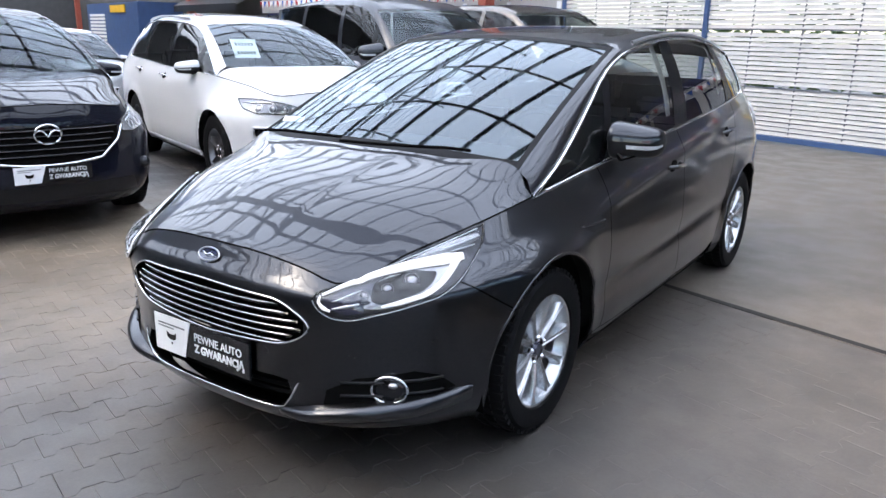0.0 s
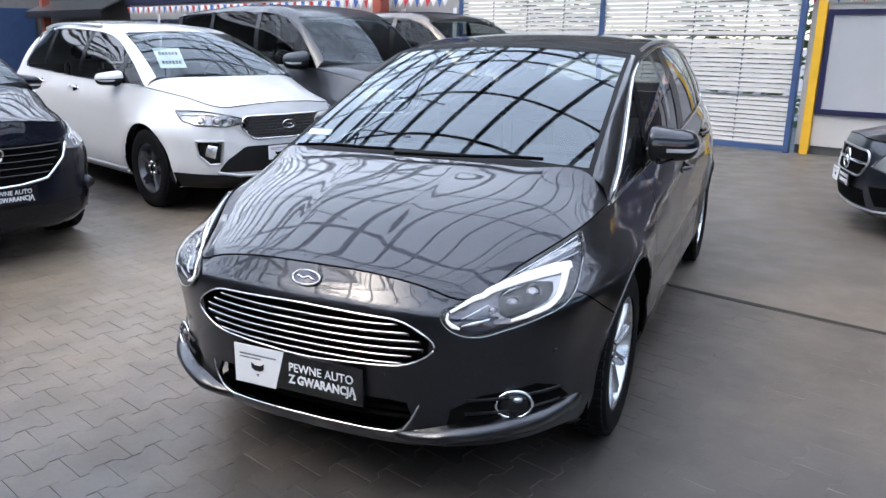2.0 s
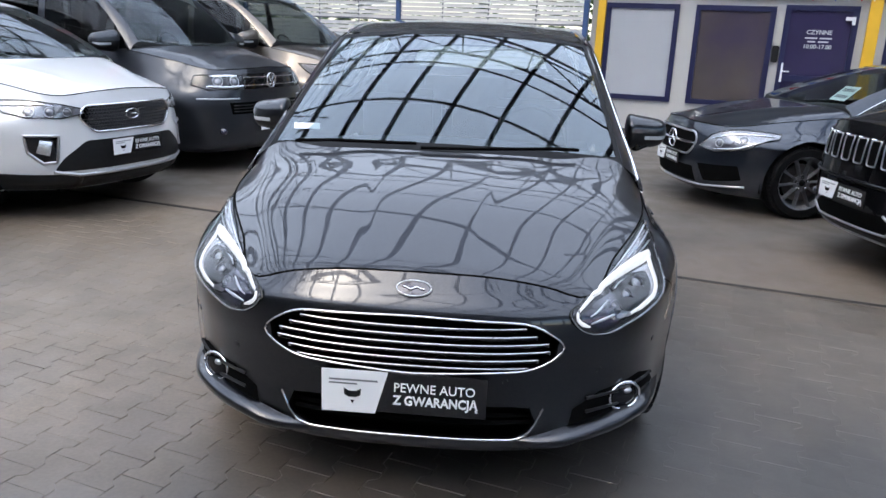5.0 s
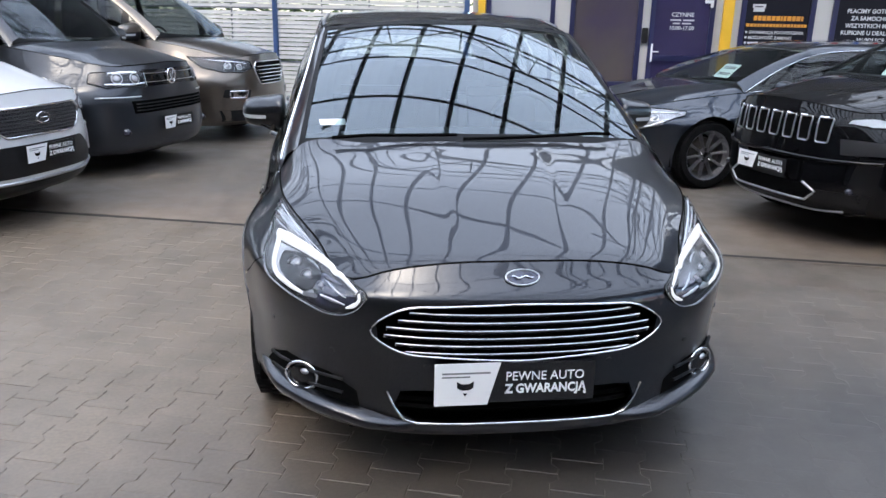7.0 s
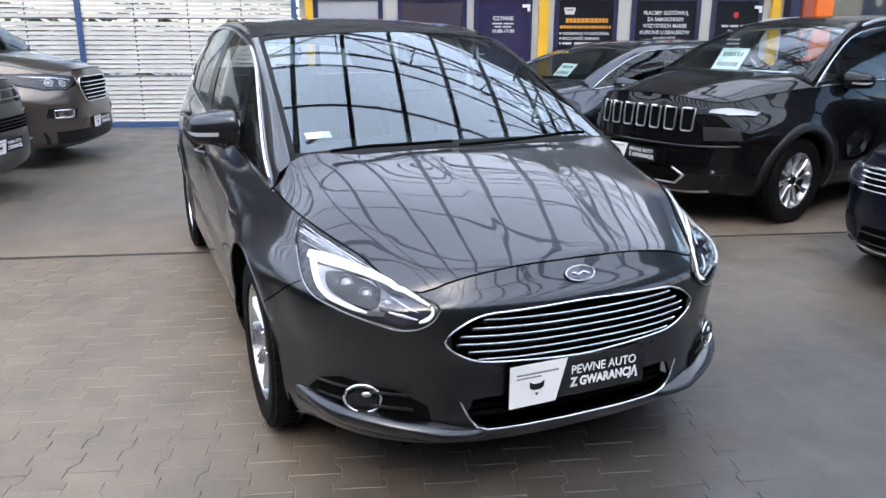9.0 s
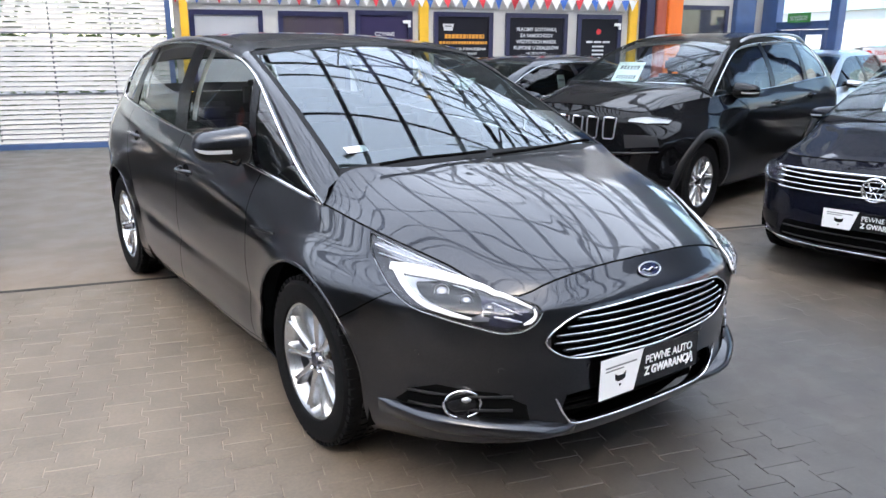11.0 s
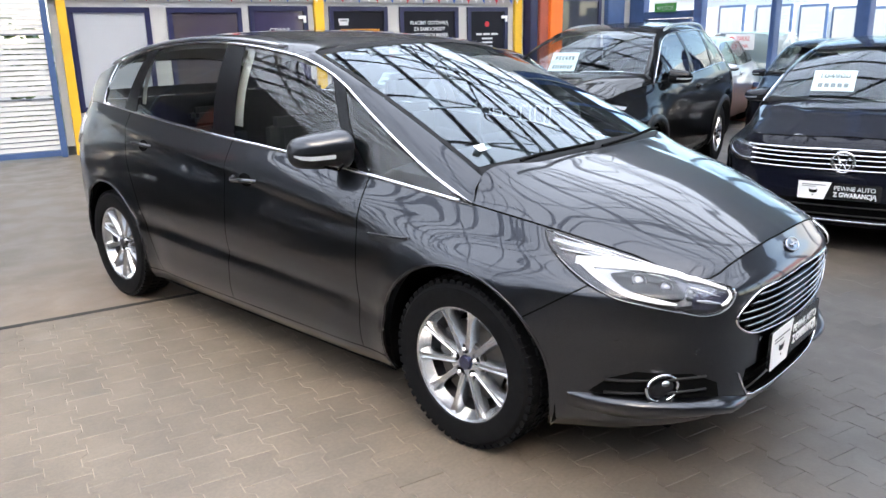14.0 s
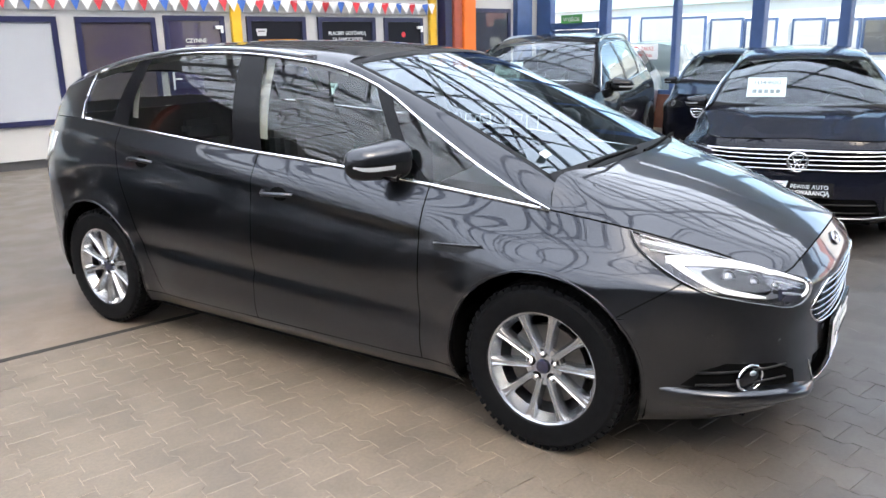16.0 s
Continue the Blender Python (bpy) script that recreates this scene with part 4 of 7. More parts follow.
def plate_holder(car, c, tilt=0.0, w=0.52, h=0.115, rz=0.0):
    """The dealer's plate: white end with a logo mark, black field with two lines of words. c: centre in the car's frame."""
    p = new("dealer_plate")
    p.parent = car
    p.empty_display_size = 0.05
    p.matrix_basis = pose(*c, 90 + tilt, 0, rz)
    bm = boxed(-w / 2, w / 2, -h / 2, h / 2, -0.008, 0.004, None, 0.002)
    part("backing", bm, M_SIGNBLACK, p)
    bm = bmesh.new()
    k = w * 0.40
    for z in (0.0052,):
        f = bm.faces.new([bm.verts.new(q) for q in ((-w / 2 - 0.004, -h / 2 - 0.004, z), (-w / 2 + k - 0.04, -h / 2 - 0.004, z), (-w / 2 + k, h / 2 + 0.004, z), (-w / 2 - 0.004, h / 2 + 0.004, z))])
    r = bmesh.ops.extrude_face_region(bm, geom=bm.faces[:])
    bmesh.ops.translate(bm, vec=(0, 0, 0.0022), verts=[g for g in r["geom"] if isinstance(g, bmesh.types.BMVert)])
    bmesh.ops.recalc_face_normals(bm, faces=bm.faces)
    part("white_end", bm, M_SIGNWHITE, p)
    bm = bmesh.new()
    x0 = -w / 2 + 0.02
    box(bm, x0, x0 + 0.155, 0.036, 0.042, 0.0075, 0.0082)
    box(bm, x0, x0 + 0.09, 0.024, 0.029, 0.0075, 0.0082)
    part("small_print", bm, M_INK, p)
    bm = bmesh.new()
    cx = x0 + 0.075
    f = bm.faces.new([bm.verts.new((cx + a, b, 0.0082)) for a, b in ((-0.028, 0.012), (-0.012, 0.002), (0.012, 0.002), (0.028, 0.012), (0.026, -0.012), (0.012, -0.02), (-0.012, -0.02), (-0.026, -0.012))])
    f = bm.faces.new([bm.verts.new((cx + a, b, 0.0082)) for a, b in ((-0.007, -0.03), (0.0, -0.042), (0.007, -0.03))])
    part("logo_mark", bm, M_SIGNBLACK, p)
    letters("PEWNE AUTO", 0.044, M_SIGNWHITE, p, Matrix.Translation((-w / 2 + 0.225, 0.008, 0.005)), "lettering", squeeze=0.92)
    letters("Z GWARANCJĄ", 0.044, M_SIGNWHITE, p, Matrix.Translation((-w / 2 + 0.225, -0.036, 0.005)), "lettering", bold=0.0012, squeeze=0.86)
    return p


def mirror(car, s, base, tip, h, body, cap=None, sweep=0.03):
    """Door mirror: painted cap over a black housing on a flat foot. base: where the foot meets the door; tip: its outermost point."""
    o = new("door_mirror")
    o.parent = car
    o.empty_display_size = 0.05
    b, t = Vector(base), Vector(tip)
    b.x, t.x = b.x * s, t.x * s
    c = b.lerp(t, 0.47)
    half = abs(t.x - b.x) * 0.54
    ts = 0.5 - 0.5 * np.cos(np.linspace(0, math.pi, 19))

    def loft(up, a0, a1, n, grow=1.0):
        """Half of the housing above (up) or below the waist, as sections from the inner to the outer end."""
        rows = []
        for q in ts:
            e = max(0.0, 1 - abs(2 * q - 1) ** (14 if q < 0.5 else 6)) ** 0.5
            hh = h * (0.85 if up else 0.95) * e * (1 - 0.3 * q)
            x = c.x + s * half * (2 * q - 1) * grow
            row = []
            for a in np.linspace(a0, a1, n):
                y = -math.cos(a)
                row.append((x, c.y - 0.02 + sweep * q + (0.1 if y < 0 else 0.055) * grow * e * (1 - 0.25 * q * q) * math.copysign(abs(y) ** 0.8, y), c.z - 0.012 - 0.012 * q + (1 if up else -1) * hh * grow * math.sin(a) ** 0.8))
            rows.append(row)
        bm = bmesh.new()
        grid(bm, rows)
        bmesh.ops.remove_doubles(bm, verts=bm.verts, dist=1e-4)
        bmesh.ops.recalc_face_normals(bm, faces=bm.faces)
        return bm

    part("mirror_cap", loft(True, 0, math.pi, 17), cap or body, o, smooth=True)
    part("mirror_housing", loft(False, 0, math.pi, 17, 0.97), M_PLASTIC, o, smooth=True)
    rows = []
    for q in np.linspace(0.42, 0.985, 12):
        e = max(0.0, 1 - abs(2 * q - 1) ** (14 if q < 0.5 else 6)) ** 0.5
        x = c.x + s * half * (2 * q - 1)
        rows.append([(x, c.y - 0.02 + sweep * q - 0.1 * e * (1 - 0.25 * q * q) * math.cos(a) ** 0.8 - 0.001, c.z - 0.012 - 0.012 * q - h * 0.95 * e * (1 - 0.3 * q) * max(0.0, math.sin(a)) ** 0.8) for a in np.linspace(0.10, 0.22 + 0.14 * q, 4)])
    bm = bmesh.new()
    grid(bm, rows)
    part("indicator", bm, M_LAMPWHITE, o, smooth=True)
    bm = bmesh.new()
    tube(bm, [b, b.lerp(c, 0.45) + Vector((0, 0, -h * 0.75)), c + Vector((0, 0, -h * 0.72))], 0.034, 8, flat=0.5)
    part("mirror_foot", bm, M_GLOSSBLK, o, smooth=True)
    return o


def handle(car, skin, s, y, z, m, w=0.19):
    o = new("door_handle")
    o.parent = car
    bm = bmesh.new()
    pts = [skin.side(y - w / 2, z - 0.004, s, 0.0), skin.side(y - w * 0.36, z, s, 0.03), skin.side(y, z + 0.003, s, 0.037), skin.side(y + w * 0.36, z + 0.002, s, 0.03), skin.side(y + w / 2, z, s, 0.0)]
    tube(bm, [tuple(p) for p in spline([tuple(q) for q in pts], 14)], 0.014, 8, flat=0.8)
    part("grip", bm, m, o, smooth=True)
    # flat dark oval paints the shade of the hand cup behind the grip
    ell = [(y + 0.055 * math.cos(a) - 0.01, z - 0.004 + 0.032 * math.sin(a)) for a in np.linspace(0, math.tau, 16, endpoint=False)]
    part("recess_shade", decal(ell, lambda a, b, q: skin.side(a, b, s, q), 0.003, rings=2), M_LINER, o, smooth=True)


def lamp_unit(car, skin, s, poly, drl, lenses, cover=True, name="headlight", base=None, lit=True, put=None):
    """Headlight: dark bowl, bright light guide, lens barrels and a clear cover, laid on the body. Points are (x, y, z) of the left lamp."""
    o = new(name)
    o.parent = car
    flip = lambda p: (p[0] * s, p[1], p[2])
    put = put or (lambda x, y, z, q: skin.near((x, y, z), q))
    part("housing", decal([flip(p) for p in poly], put, 0.004, rings=5), base or M_HOUSING, o, smooth=True)
    bm = bmesh.new()
    tube(bm, [put(*flip(p), 0.006) for p in dense(poly, 0.02)], 0.0045, 6, True)
    part("rim", bm, M_GLOSSBLK, o, smooth=True)
    for d in drl:
        part("light_guide", band([flip(p) for p in d[0]], d[1], put, 0.011), M_DRL if lit else M_REFLECTOR, o, smooth=True)
    for x, y, z, r in lenses:
        c = put(x * s, y, z, 0.004)
        bm = bmesh.new()
        q = put(x * s, y, z, 0.05) - c
        rot = q.to_track_quat("Z", "Y").to_matrix().to_4x4()
        bmesh.ops.create_uvsphere(bm, u_segments=20, v_segments=12, radius=r * 0.8, matrix=Matrix.Translation(c) @ rot @ Matrix.Diagonal((1, 1, 0.45, 1)))
        part("projector_lens", bm, M_LENSDARK if lit else M_LENSGREY, o, smooth=True)
        bm = bmesh.new()
        tube(bm, [Matrix.Translation(c) @ rot @ Vector((r * math.cos(a), r * math.sin(a), 0.008)) for a in np.linspace(0, math.tau, 24, endpoint=False)], r * 0.09, 6, True)
        part("lens_ring", bm, M_SATIN, o, smooth=True)
    if cover:
        part("cover", decal([flip(p) for p in poly], put, 0.02, thick=0.015, rings=5), M_LENS, o, smooth=True)
    return o


def corner_put(skin, s):
    """Places (a, z) seen square on to the car's front corner, laid on its skin; a runs outwards and back."""
    e, d = Vector((0.8 * s, 0.6, 0)), Vector((-0.6 * s, 0.8, 0))

    def cast(a, z):
        for k in range(12):
            o = e * a - d * 3 + Vector((0, 0, z - 0.005 * k))
            h = skin.tree.ray_cast(o, d)
            if h[0] is not None and h[3] < 3.0:
                return h[0]
        return skin.near(e * a - d * 0.9 + Vector((0, 0, z)))

    def lput(a, z, q):
        p = cast(a, z)
        if q == 0:
            return p
        u = cast(a + 0.012, z) - cast(a - 0.012, z)
        v = p - cast(a, z - 0.016)
        n = u.cross(v).normalized()
        if n.dot(d) > 0:
            n = -n
        return p + (n - d * 0.8).normalized() * q
    return lput


def hero_lamp(car, skin, s):
    """Slim headlight that sweeps up along the bonnet: dark bowl, bright looped light guide, two lens barrels, fins."""
    put = corner_put(skin, s)
    o = new("headlight")
    o.parent = car
    low = spline([(-0.108, 0.729), (-0.124, 0.714), (-0.112, 0.688), (-0.072, 0.660), (-0.02, 0.651), (0.09, 0.671), (0.21, 0.698), (0.303, 0.722), (0.368, 0.757), (0.418, 0.807), (0.447, 0.855), (0.449, 0.900)], 56)
    top = spline([(0.449, 0.900), (0.317, 0.858), (0.13, 0.793), (-0.052, 0.744), (-0.108, 0.729)], 30)
    poly = [tuple(p) for p in low[:-1]] + [tuple(p) for p in top[:-1]]
    part("housing", decal(poly, put, 0.003, rings=5), M_BOWL, o, smooth=True)
    bm = bmesh.new()
    tube(bm, [put(*p, 0.004) for p in poly], 0.0045, 6, True)
    part("rim", bm, M_GLOSSBLK, o, smooth=True)
    bm = bmesh.new()
    tube(bm, [put(*p, 0.012) for p in low[2:-6]], 0.0014, 5)
    part("rim_line", bm, M_SATIN, o, smooth=True)
    # grey bowl behind the fins, bright fluted reflector with a dark chamber, dark inner end
    part("upper_bowl", band([(0.428, 0.866), (0.35, 0.842), (0.25, 0.818), (0.17, 0.801)], (0.012, 0.024, 0.018, 0.006), put, 0.006, n=24), M_LENSGREY, o, smooth=True)
    part("reflector", decal([(0.335, 0.79), (0.20, 0.782), (0.11, 0.765), (0.085, 0.735), (0.04, 0.722), (0.045, 0.69), (0.10, 0.688), (0.17, 0.703), (0.25, 0.727), (0.30, 0.757)], put, 0.006, rings=3), M_LENSGREY, o, smooth=True)
    part("lamp_chamber", decal(rounded([(0.285, 0.776), (0.19, 0.784), (0.105, 0.77), (0.075, 0.752), (0.062, 0.715), (0.10, 0.703), (0.17, 0.718), (0.24, 0.737), (0.27, 0.753)], 0.012), put, 0.0085, rings=3), M_GLOSSBLK, o, smooth=True)
    part("inner_bezel", decal([(0.07, 0.752), (-0.03, 0.732), (-0.088, 0.713), (-0.088, 0.695), (-0.06, 0.681), (-0.015, 0.668), (0.045, 0.678), (0.04, 0.715), (0.085, 0.735)], put, 0.0075, rings=3), M_LENSDARK, o, smooth=True)
    for path, w in (([(0.03, 0.704), (-0.02, 0.694), (-0.06, 0.686)], (0.003, 0.006, 0.002)), ([(0.035, 0.735), (-0.01, 0.722), (-0.06, 0.708)], (0.002, 0.004, 0.001)), ([(0.16, 0.773), (0.12, 0.766), (0.09, 0.756)], (0.001, 0.003, 0.001))):
        part("reflector_fin", band(path, w, put, 0.0095, n=16), M_SATIN, o, smooth=True)
    part("light_guide", band([(0.375, 0.812), (0.32, 0.808), (0.25, 0.802), (0.175, 0.793), (0.11, 0.781), (0.04, 0.764), (-0.03, 0.744), (-0.092, 0.724)], (0.013, 0.021, 0.018, 0.016, 0.013, 0.010, 0.007, 0.004), put, 0.011, n=70), M_DRL, o, smooth=True)
    part("light_guide", band([(-0.098, 0.722), (-0.104, 0.706), (-0.092, 0.690), (-0.065, 0.678)], (0.003, 0.005, 0.007, 0.003), put, 0.011, n=24), M_DRL, o, smooth=True)
    part("light_guide", band([(0.355, 0.81), (0.336, 0.784), (0.304, 0.755), (0.256, 0.73), (0.18, 0.712), (0.10, 0.697)], (0.014, 0.011, 0.009, 0.008, 0.008, 0.003), put, 0.0105, n=50), M_DRL, o, smooth=True)
    for a, z, r in ((0.198, 0.757, 0.024), (0.118, 0.739, 0.019), (0.045, 0.724, 0.015)):
        c = put(a, z, 0.004)
        rot = (put(a, z, 0.05) - c).to_track_quat("Z", "Y").to_matrix().to_4x4()
        bm = bmesh.new()
        bmesh.ops.create_uvsphere(bm, u_segments=20, v_segments=12, radius=r * 0.85, matrix=Matrix.Translation(c) @ rot @ Matrix.Diagonal((1, 1, 0.5, 1)))
        part("projector_lens", bm, M_LENSGREY, o, smooth=True)
        bm = bmesh.new()
        tube(bm, [Matrix.Translation(c) @ rot @ Vector((r * math.cos(k), r * math.sin(k), 0.008)) for k in np.linspace(0, math.tau, 24, endpoint=False)], r * 0.1, 6, True)
        part("lens_ring", bm, M_DARK_SHADED_ALLOY, o, smooth=True)
    for fin, w in ((((0.425, 0.888), (0.28, 0.842), (0.10, 0.788)), (0.002, 0.0032, 0.001)), (((0.432, 0.866), (0.34, 0.843), (0.235, 0.819)), (0.0025, 0.0032, 0.001)), (((0.415, 0.842), (0.36, 0.832), (0.31, 0.823)), (0.002, 0.003, 0.001))):
        part("lamp_fin", band(fin, w, put, 0.012), M_SATIN, o, smooth=True)
    part("cover", decal(poly, put, 0.018, thick=0.014, rings=5), M_LENS, o, smooth=True)
    return o


# ------------------------------------------------------------------ the hall
HALL = pose(0, 0, 0, 0, 0, -17)   # hall frame: x along the back wall, y away from it, turned against the grey car
VB = 9.75                         # back wall
UR = 9.6                          # glass front

M_FENCE = mat("white_louvre_metal", (0.44, 0.435, 0.415), 0.45, vary=0.08, scale=3, stain=((0.45, 0.43, 0.38), 2.5, 0.5, 0.75, 0.4))
M_BLUE = mat("blue_painted_steel", (0.045, 0.088, 0.2), 0.4, vary=0.12, scale=4)
M_NAVYF = mat("navy_frame", (0.012, 0.014, 0.055), 0.35, vary=0.1, scale=5)
M_YELLOW = mat("yellow_painted_post", (0.72, 0.42, 0.03), 0.4, vary=0.08, scale=4)
M_ORANGE = mat("orange_painted_pillar", (0.75, 0.16, 0.02), 0.45, vary=0.08, scale=4)
M_REDP = mat("red_painted_post", (0.34, 0.08, 0.05), 0.5, vary=0.1, scale=4)
M_WALLW = mat("white_wall_panel", (0.46, 0.455, 0.44), 0.5, vary=0.05, scale=1.5, stain=((0.5, 0.48, 0.44), 1.2, 0.55, 0.8, 0.3))
M_FILMG = mat("pale_grey_window_film", (0.38, 0.395, 0.42), 0.25, coat=0.5, vary=0.06, scale=1.0)
M_FILMD = mat("dark_taupe_window_film", (0.082, 0.068, 0.066), 0.2, coat=0.4, vary=0.2, scale=0.8, stain=((0.04, 0.03, 0.08), 0.9, 0.5, 0.75, 0.6))
M_FILMP = mat("violet_door_film", (0.032, 0.026, 0.07), 0.2, coat=0.4, vary=0.2, scale=1.0)
M_SIGNNAVY = mat("dark_navy_sign", (0.007, 0.007, 0.013), 0.4, spec=0.2, vary=0.15, scale=2)
M_ORTEXT = mat("orange_print", (0.6, 0.26, 0.03), 0.5)
M_CONC = mat("dark_grey_concrete", (0.07, 0.07, 0.07), 0.85, vary=0.12, scale=3, bump=0.3)
M_STEELD = mat("dark_roof_steel", (0.14, 0.148, 0.16), 0.5, vary=0.2, scale=5)
M_BRICK = mat("red_brown_low_wall", (0.15, 0.062, 0.042), 0.7, vary=0.15, scale=6, bump=0.3)
M_BLDG = mat("white_building", (0.82, 0.82, 0.8), 0.7, vary=0.05, scale=0.6)
M_TEAL = mat("turquoise_fascia", (0.45, 0.6, 0.62), 0.5, vary=0.1)
M_PINK = mat("faded_red_fascia", (0.6, 0.25, 0.22), 0.5, vary=0.1)
M_DULLGLASS = mat("dark_window_pane", (0.05, 0.055, 0.07), 0.08, coat=0.6, vary=0.2, scale=2)
M_FLAGR, M_FLAGW, M_FLAGB = (mat(n, c, 0.7, vary=0.1) for n, c in (("red_flag", (0.5, 0.03, 0.04)), ("white_flag", (0.75, 0.75, 0.74)), ("blue_flag", (0.04, 0.12, 0.42))))

# translucent roof sheet: daylight comes through it
M_SHEET = bpy.data.materials.new("translucent_roof_sheet")
M_SHEET.use_nodes = True
_n, _l = M_SHEET.node_tree.nodes, M_SHEET.node_tree.links
_n.remove(_n["Principled BSDF"])
_tr = _n.new("ShaderNodeBsdfTranslucent")
_df = _n.new("ShaderNodeBsdfDiffuse")
_mx = _n.new("ShaderNodeMixShader")
_mx.inputs[0].default_value = 0.12
_tx = _n.new("ShaderNodeTexCoord")
_ns = _n.new("ShaderNodeTexNoise")
_ns.inputs["Scale"].default_value = 0.5
_rp = _n.new("ShaderNodeValToRGB")
_rp.color_ramp.elements[0].color, _rp.color_ramp.elements[1].color = (0.69, 0.79, 0.92, 1), (0.80, 0.88, 0.98, 1)
_l.new(_tx.outputs["Object"], _ns.inputs["Vector"])
_l.new(_ns.outputs["Fac"], _rp.inputs[0])
_l.new(_rp.outputs[0], _tr.inputs[0])
_l.new(_rp.outputs[0], _df.inputs[0])
_l.new(_tr.outputs[0], _mx.inputs[1])
_l.new(_df.outputs[0], _mx.inputs[2])
# part of the sunlight keeps its way through the sheet, widely scattered
_rf = _n.new("ShaderNodeBsdfRefraction")
_rf.inputs["Roughness"].default_value, _rf.inputs["IOR"].default_value = 1.0, 1.3
_rf.inputs["Color"].default_value = (1.0, 0.93, 0.81, 1)
_m2 = _n.new("ShaderNodeMixShader")
_m2.inputs[0].default_value = 0.23
_l.new(_mx.outputs[0], _m2.inputs[1])
_l.new(_rf.outputs[0], _m2.inputs[2])
_l.new(_m2.outputs[0], _n["Material Output"].inputs[0])


def hall_thing(name, label, category, kind="", group=""):
    return thing(name, label, category, group, kind, HALL.copy())


def hall_part(name, bm, m, parent, label=""):
    return part(name, bm, m, parent, label)


# ground: one sheet to the horizon
M_GROUND = floor_mat("sandy_joint_bed", (0.06, 0.05, 0.04), (0.29, 0.228, 0.163), 0.95)
g = part("ground", boxed(-400, 400, -400, 400, -0.3, -0.006), M_GROUND)
tagged(g, "grey sandy ground under the paved hall", "ground", "", "structure")

# roof: sheets, rafters, purlins and lattice girders
ROOF_Z = 6.0
U0, U1, V0, V1 = -46.0, 9.6, -10.5, 9.75


def roof_z(u):
    return max(5.7, ROOF_Z + 1.6 * (1 - ((u + 5) / 17.0) ** 2))


roof = hall_thing("ceiling", "arched translucent roof on dark steel purlins and lattice girders", "roof", "structure")
bm = bmesh.new()
us = np.arange(U0 - 0.5, U1 + 0.6, 0.1)
rows = [[(u, v, roof_z(u) + 0.007 * math.sin(u * math.tau / 0.3)) for u in us] for v in (V0 - 0.5, V1 + 0.5)]
grid(bm, rows)
sheet = hall_part("roof_sheet", bm, M_SHEET, roof)
bm = bmesh.new()
for u in np.arange(-30.6, U1, 1.25):
    z = roof_z(u)
    box(bm, u - 0.055, u + 0.055, V0, V1, z - 0.13, z - 0.05)
    box(bm, u - 0.02, u + 0.02, V0, V1, z - 0.22, z - 0.13)
for v in np.arange(V0 + 0.5, V1, 1.6):
    tube(bm, [(u, v, roof_z(u) - 0.2) for u in np.linspace(-30, U1, 26)], 0.045, 4)
# lattice girders
for v in (-6.5, 0.0, 6.5):
    nb = 24
    lo = [(u, v, roof_z(u) - 1.35) for u in np.linspace(-30, U1, nb)]
    hi = [(u, v, roof_z(u) - 0.3) for u in np.linspace(-30, U1, nb)]
    tube(bm, lo, 0.05, 5)
    tube(bm, hi, 0.05, 5)
    for k in range(nb - 1):
        tube(bm, [lo[k], hi[k + 1]] if k % 2 else [hi[k], lo[k + 1]], 0.03, 4)
        tube(bm, [hi[k], lo[k]], 0.022, 4)
for u in (-16.5, -6.3, 4.0):
    nb = 18
    lo = [(u, v, roof_z(u) - 1.35) for v in np.linspace(V0, V1, nb)]
    hi = [(u, v, roof_z(u) - 0.3) for v in np.linspace(V0, V1, nb)]
    tube(bm, lo, 0.05, 5)
    for k in range(nb - 1):
        tube(bm, [lo[k], hi[k + 1]] if k % 2 else [hi[k], lo[k + 1]], 0.03, 4)
        for dv in (-0.35, 0.35):
            tube(bm, [lo[k], (u + dv * 4, hi[k][1], hi[k][2])], 0.022, 4)
hall_part("roof_steel", bm, M_STEELD, roof)

# walls added to close the hall, dark for reflections; two shade the grey flank
for nm, b in (("wall_front", (U0, U1, V0 - 0.2, V0, 0, 7.6)), ("wall_left", (U0 - 0.2, U0, 0.6, V1, 0, 5.6)), ("wall_shade_side", (-21.2, -21.0, V0, 0.6, 0, 7.6)), ("wall_shade_return", (U0, -21.203, 0.4, 0.6, 0, 7.6)), ("wall_back_upper", (-7.85, 7.6, VB + 0.05, VB + 0.25, 2.75, 7.6))):
    o = thing(nm, "plain dark wall added to close the hall and keep reflections dark", "wall", "", "structure", HALL.copy())
    part("wall_panel", boxed(*b), M_CONC, o)

